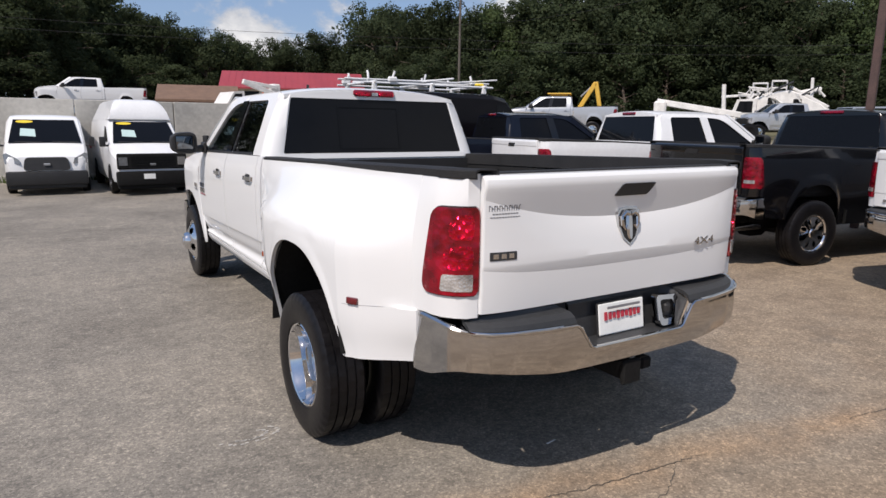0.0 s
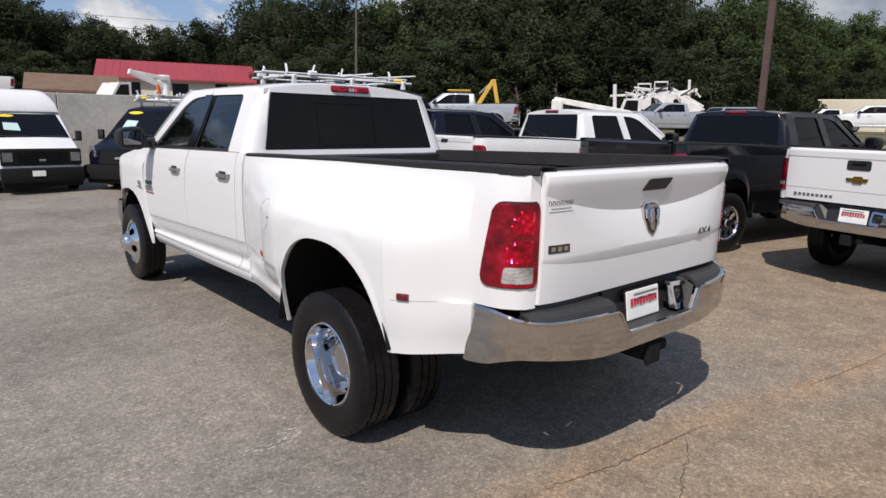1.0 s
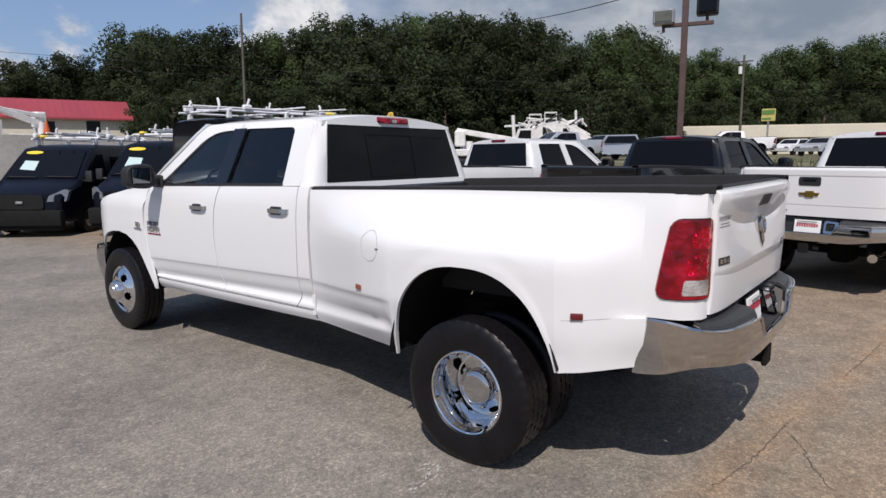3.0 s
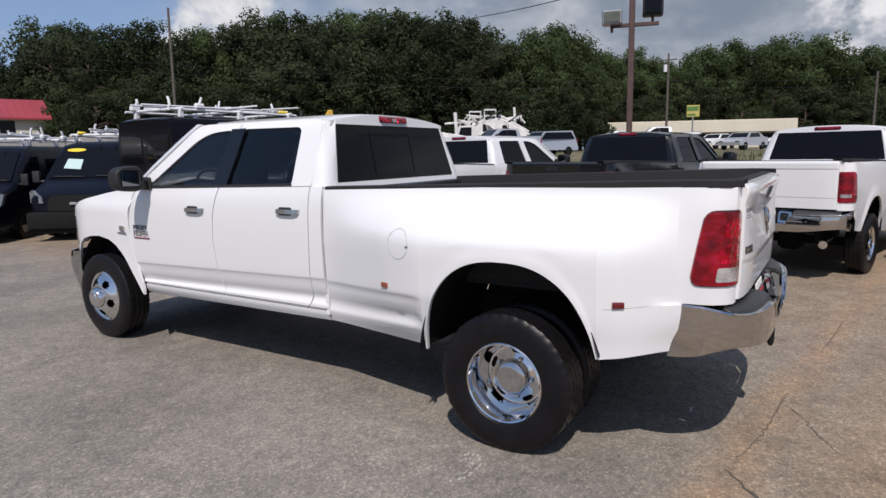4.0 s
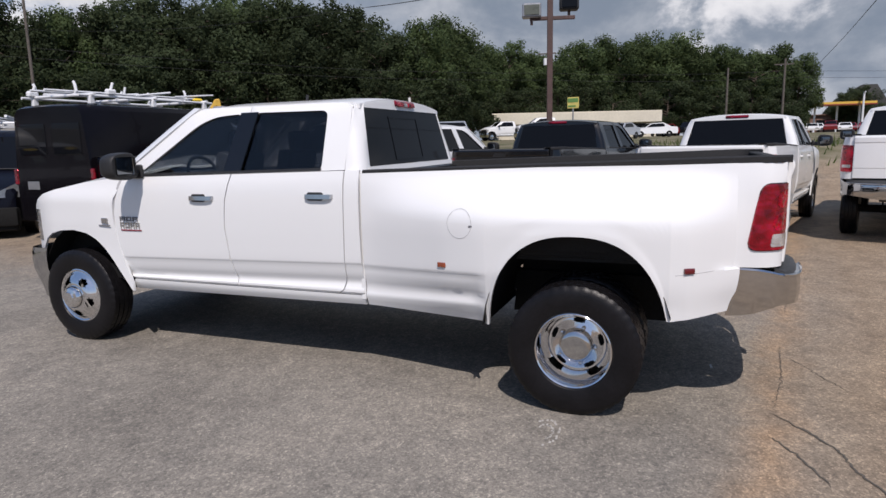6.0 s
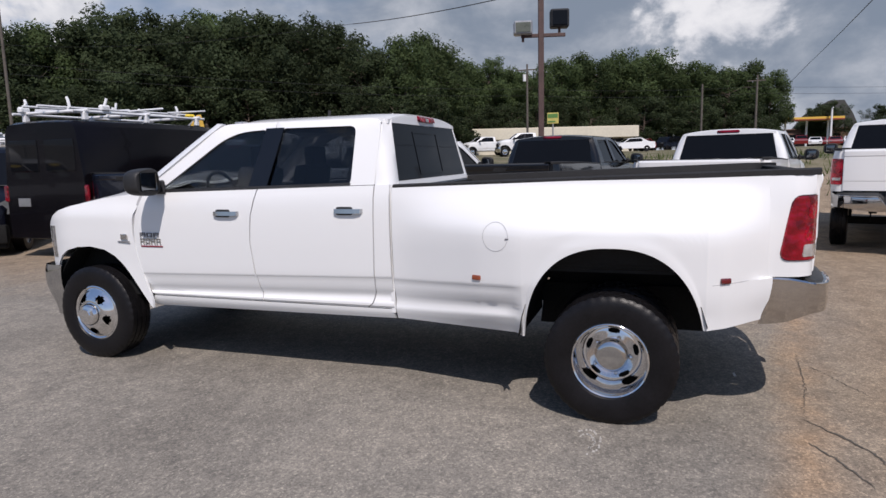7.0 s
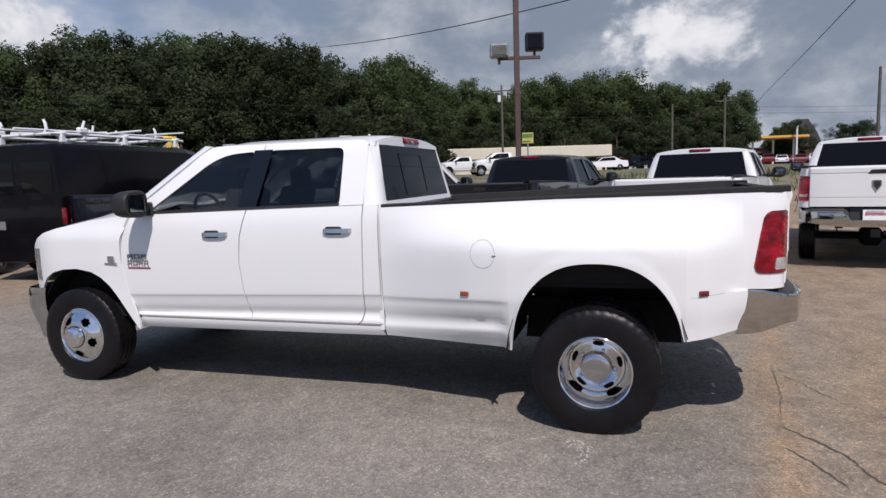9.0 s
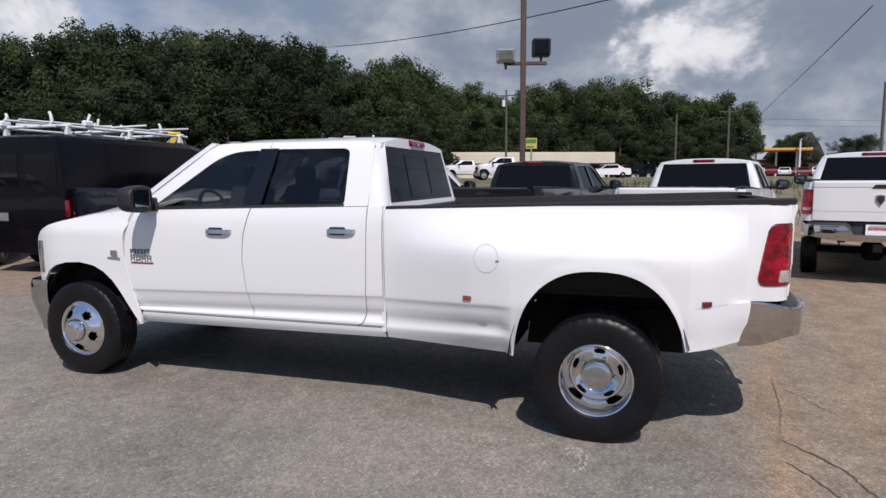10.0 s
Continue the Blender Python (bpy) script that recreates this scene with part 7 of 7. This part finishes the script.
def bucket_truck(label, m, boom=((0, -1.5, 2.0), (0, 2.0, 2.6), (0, -0.5, 3.4)), cab=True, deck=0.9):
    """A white utility truck: cab, service body and a folded boom with its bucket."""
    root = thing("bucket_truck", label, "utility truck", "utility trucks", m=m)
    bm = bmesh.new()
    box(bm, (0, -1.2, 0.5 + deck / 2), (2.2, 4.2, deck), 0.05)
    part("service_body", bm, DIRTY_WHITE, root)
    if cab:
        bm = bmesh.new()
        loft(bm, [[(sx, y, z) for y, z in ((1.2, 0.6), (3.2, 0.6), (3.25, 1.15), (2.3, 1.35), (1.85, 2.05), (1.2, 2.1))] for sx in (-1.05, 1.05)])
        part("cab", bm, DIRTY_WHITE, root, smooth=20)
        for side in (-1, 1):
            bm = bmesh.new()
            plate_slab(bm, [(side * 1.06, y, z) for y, z in ((1.35, 1.35), (2.15, 1.35), (1.8, 1.92), (1.35, 1.95))], (-side * 0.03, 0, 0))
            part("cab_window", bm, GLASS_DARK, root)
    for side in (-1, 1):
        for y in (2.4, -1.8):
            bm = bmesh.new()
            lathe(bm, [(-0.14, 0.25), (-0.14, 0.42), (0.14, 0.42), (0.14, 0.2)], seg=20)
            lathe(bm, [(-0.13, 0.25), (-0.08, 0.02)], seg=20)
            hub = part("wheel", bm, RUBBER, root)
            hub.matrix_basis = Matrix.Translation((side * 0.95, y, 0.42)) @ (Matrix.Rotation(math.pi, 4, "Z") if side > 0 else Matrix())
    bm = bmesh.new()
    tube(bm, [(0, -1.4, 0.4 + deck), (0, -1.4, boom[0][2] + 0.1)], 0.22, 12)
    part("turret", bm, DIRTY_WHITE, root)
    for a, b, r in ((boom[0], boom[1], 0.16), (boom[1], boom[2], 0.12)):
        bm = bmesh.new()
        d = Vector(b) - Vector(a)
        box(bm, (Vector(a) + Vector(b)) / 2, (r * 1.6, r * 1.9, d.length), 0.03, rot=d.to_track_quat("Z", "Y").to_matrix().to_4x4())
        part("boom", bm, DIRTY_WHITE, root)
    bm = bmesh.new()
    box(bm, Vector(boom[2]) + Vector((0.35, 0, -0.2)), (0.6, 0.6, 0.9), 0.08)
    part("bucket", bm, DIRTY_WHITE, root)
    return root


bucket_truck("white bucket truck above the retaining wall", place(7.4, 31.9, 100, 1.62) @ Matrix.Scale(0.85, 4), boom=((0, -1.4, 2.0), (0, 0.8, 2.75), (0, -1.5, 2.45)))
bucket_truck("white digger truck with a long boom", place(23.6, 16.2, 215.3, ground_z(23.6, 16.2)) @ Matrix.Scale(0.9, 4), boom=((0, 2.0, 1.25), (0, -2.1, 1.95), (0, -1.9, 1.7)), cab=False, deck=0.4)


def beam(root, name, a, b, w, d, material=DIRTY_WHITE):
    bm = bmesh.new()
    v = Vector(b) - Vector(a)
    box(bm, (Vector(a) + Vector(b)) / 2, (w, d, v.length), min(w, d) * 0.2, rot=v.to_track_quat("Z", "Y").to_matrix().to_4x4())
    return part(name, bm, material, root)


def drill_truck(label, m):
    """A white utility truck seen side-on: deck, cab, turret housing, folded boom, two guard cages and a mast."""
    root = thing("drill_truck", label, "utility truck", "utility trucks", m=m)
    bm = bmesh.new()
    box(bm, (0, -0.2, 0.9), (2.3, 4.6, 0.5), 0.06)
    part("service_body", bm, DIRTY_WHITE, root)
    bm = bmesh.new()
    loft(bm, [[(sx, y, z) for y, z in ((-2.0, 0.7), (-3.2, 0.7), (-3.25, 1.2), (-2.6, 1.4), (-2.35, 2.15), (-1.3, 2.2), (-1.3, 0.7))] for sx in (-1.1, 1.1)])
    part("cab", bm, DIRTY_WHITE, root, smooth=20)
    for side in (-1, 1):
        bm = bmesh.new()
        plate_slab(bm, [(side * 1.11, y, z) for y, z in ((-1.5, 1.4), (-2.4, 1.4), (-2.2, 2.05), (-1.5, 2.05))], (-side * 0.03, 0, 0))
        part("cab_window", bm, GLASS_DARK, root)
        for y in (-2.4, 1.6):
            bm = bmesh.new()
            lathe(bm, [(-0.14, 0.25), (-0.14, 0.45), (0.14, 0.45), (0.14, 0.2)], seg=20)
            lathe(bm, [(-0.13, 0.25), (-0.08, 0.02)], seg=20)
            hub = part("wheel", bm, RUBBER, root)
            hub.matrix_basis = Matrix.Translation((side * 0.98, y, 0.45)) @ (Matrix.Rotation(math.pi, 4, "Z") if side > 0 else Matrix())
    # turret housing: a hump that falls away to one end
    bm = bmesh.new()
    hump = [(-1.8, 1.3), (2.2, 1.3), (2.4, 1.55), (2.0, 1.9), (1.35, 2.2), (0.9, 2.5), (0.35, 2.68), (-0.3, 2.6), (-0.8, 2.42), (-1.4, 2.3), (-1.85, 1.9)]
    loft(bm, [[(sx, y * k, 1.5 + (z - 1.5) * k) for y, z in hump] for sx, k in ((-0.75, 0.92), (-0.6, 1.0), (0.6, 1.0), (0.75, 0.92))])
    part("turret", bm, DIRTY_WHITE, root, smooth=25)
    # solid dark blocks give the shade of two openings in the housing
    for x, y, z in ((0.70, -0.55, 1.75), (0.70, 0.75, 1.65)):
        bm = bmesh.new()
        box(bm, (x, y, z + 0.25), (0.14, 0.42, 0.5), 0.02)
        part("opening_shade", bm, DARK, root)
    beam(root, "boom", (0.2, -3.3, 2.35), (0.2, -0.6, 2.5), 0.15, 0.14)
    beam(root, "boom", (-0.2, -1.2, 2.2), (-0.2, 1.9, 2.75), 0.22, 0.22)
    beam(root, "jib", (0.62, 0.3, 2.85), (0.62, 2.3, 1.7), 0.14, 0.16)
    beam(root, "mast", (0.0, 1.45, 1.8), (0.0, 1.38, 3.35), 0.16, 0.16)
    rnd = random.Random(5)
    for x, y in ((-0.1, -1.25), (0.1, -0.25)):
        bm = bmesh.new()
        for dx in (-0.35, 0.35):
            for dy in (-0.38, 0.38):
                tube(bm, [(x + dx, y + dy, 2.5), (x + dx, y + dy, 3.25 + 0.1 * y)], 0.028, 6)
        for z in (2.85 + 0.1 * y, 3.24 + 0.1 * y):
            ring = [(x + dx, y + dy, z) for dx, dy in ((-0.35, -0.38), (0.35, -0.38), (0.35, 0.38), (-0.35, 0.38), (-0.35, -0.38))]
            for a, b in zip(ring, ring[1:]):
                tube(bm, [a, b], 0.028, 6)
        part("guard_cage", bm, DIRTY_WHITE, root)
    for k in range(26):
        bm = bmesh.new()
        y, x = rnd.uniform(-2.4, 1.9), rnd.choice((-1, 1)) * rnd.uniform(0.3, 0.95)
        z = rnd.uniform(1.6, 2.7)
        tube(bm, [(x, y, z), (x + 0.05, y + rnd.uniform(-0.4, 0.4), z + rnd.uniform(0.2, 0.5)), (x, y + rnd.uniform(-0.8, 0.8), z + rnd.uniform(-0.2, 0.3))], rnd.uniform(0.03, 0.06), 6)
        part("hydraulic_hose", bm, DIRTY_WHITE if k % 3 else PLASTIC_GREY, root)
    for k in range(3):
        beam(root, "strut", (0.5, -2.2 + 1.4 * k, 1.4), (0.5, -1.5 + 1.5 * k, 2.5), 0.10, 0.12)
    return root


drill_truck("white drilling truck with guard cages and mast", place(32.1, 17.3, 209.5, ground_z(32.1, 17.3)) @ Matrix.Scale(0.94, 4))
digger_mast = thing("sign_mast", "white upright mast beside the boom", "mast", m=pose(24.2, 15.3, ground_z(24.2, 15.3)))
bm = bmesh.new()
tube(bm, [(0, 0, 0), (0.02, 0.06, 1.3), (-0.05, 0.1, 2.5)], 0.09, 10)
part("pole", bm, DIRTY_WHITE, digger_mast)

backhoe = thing("backhoe", "yellow backhoe loader on the upper lot", "digger", m=pose(25.8, 28.0, ground_z(25.8, 28.0), 0, 0, 45.7))
for c, sz, nm in (((0, 0, 1.1), (1.6, 2.6, 0.8), "chassis"), ((0, 0.2, 2.55), (1.5, 1.5, 0.10), "cab_roof")):
    bm = bmesh.new()
    box(bm, c, sz, 0.05)
    part(nm, bm, YELLOW, backhoe)
for x in (-0.65, 0.65):
    for y in (-0.4, 0.8):
        bm = bmesh.new()
        tube(bm, [(x, y, 1.4), (x, y, 2.5)], 0.05, 6)
        part("cab_post", bm, PLASTIC, backhoe)
beam(backhoe, "digger_arm", (0, -1.0, 1.6), (0, -2.0, 3.25), 0.20, 0.28, YELLOW)
beam(backhoe, "digger_arm", (0, -2.0, 3.3), (0, -2.35, 1.5), 0.20, 0.26, YELLOW)
beam(backhoe, "ram", (0.12, -1.1, 2.4), (0.12, -2.05, 3.3), 0.10, 0.10, STEEL)
beam(backhoe, "bucket", (0, -2.3, 1.5), (0, -1.9, 0.9), 0.6, 0.5, PLASTIC_GREY)
for side in (-1, 1):
    for y, r in ((-0.9, 0.6), (1.2, 0.45)):
        bm = bmesh.new()
        lathe(bm, [(-0.18, r * 0.5), (-0.18, r), (0.18, r), (0.18, r * 0.5)], seg=20)
        lathe(bm, [(-0.16, r * 0.5), (-0.1, 0.02)], seg=20)
        hub = part("wheel", bm, RUBBER, backhoe)
        hub.matrix_basis = Matrix.Translation((side * 0.85, y, r)) @ (Matrix.Rotation(math.pi, 4, "Z") if side > 0 else Matrix())

for x, y in ((4.7, 21.1), (-3.6, 21.1)):
    cone = thing("traffic_cone", "orange traffic cone standing on the wall", "cone", "traffic cones", m=pose(x, y, 2.448))
    bm = bmesh.new()
    tube(bm, [(0, 0, 0.02), (0, 0, 0.45)], 0.12, 12, 0.03)
    part("cone_body", bm, mat("orange_plastic", (0.55, 0.10, 0.02), 0.5, vary=0.1), cone)
    bm = bmesh.new()
    box(bm, (0, 0, 0.02), (0.29, 0.29, 0.04), 0.01)
    part("cone_base", bm, PLASTIC, cone)

# overhead cables between poles and past the light pole
cable(((21.8, 13.2, 7.7), (10.5, -1.5, 6.1)), 0.016, 0.25)
cable(((21.8, 13.2, 7.7), (27.2, 42.9, 10.0)), 0.008, 0.5)
cable(((29.5, -6.6, 5.6), (6.5, -3.6, 4.3)), 0.009, 0.03)
cable(((29.5, -6.6, 5.6), (74.3, -9.7, 5.2)), 0.012, 0.03)
for dz in (0.0, 0.7):
    cable(((63.9, 13.9, 8.6 - dz), (74.3, -9.7, 8.4 - dz)), 0.013, 0.3)
    cable(((63.9, 13.9, 8.6 - dz), (27.2, 42.9, 8.8 - dz)), 0.013, 0.5)
    cable(((27.2, 42.9, 8.8 - dz), (-26.0, 56.0, 9.4 - dz)), 0.013, 0.5)
    cable(((74.3, -9.7, 8.4 - dz), (95.0, -48.0, 8.8 - dz)), 0.013, 0.3)

# weeds along the wall's foot and the verge
verts, faces = [], []
rnd = random.Random(7)
for _ in range(2600):
    if rnd.random() < 0.5:
        x, y = rnd.uniform(-14, 16), 20.9 - abs(rnd.gauss(0, 0.25))
    else:
        x, y = rnd.uniform(14, 34), rnd.uniform(-18, 6)
    z = ground_z(x, y)
    s0, a = rnd.uniform(0.12, 0.38), rnd.uniform(0, 6.28)
    dx, dy = math.cos(a) * 0.025, math.sin(a) * 0.025
    lean = Vector((rnd.uniform(-0.15, 0.15), rnd.uniform(-0.15, 0.15), 0))
    i = len(verts)
    verts += [(x - dx, y - dy, z), (x + dx, y + dy, z), (x + lean.x, y + lean.y, z + s0)]
    faces.append((i, i + 1, i + 2))
me = bpy.data.meshes.new("weeds")
me.from_pydata(verts, [], faces)
me.materials.append(WEED)
tagged(new("weeds", me), "green weeds along the wall and verge", "weeds", kind="stuff")
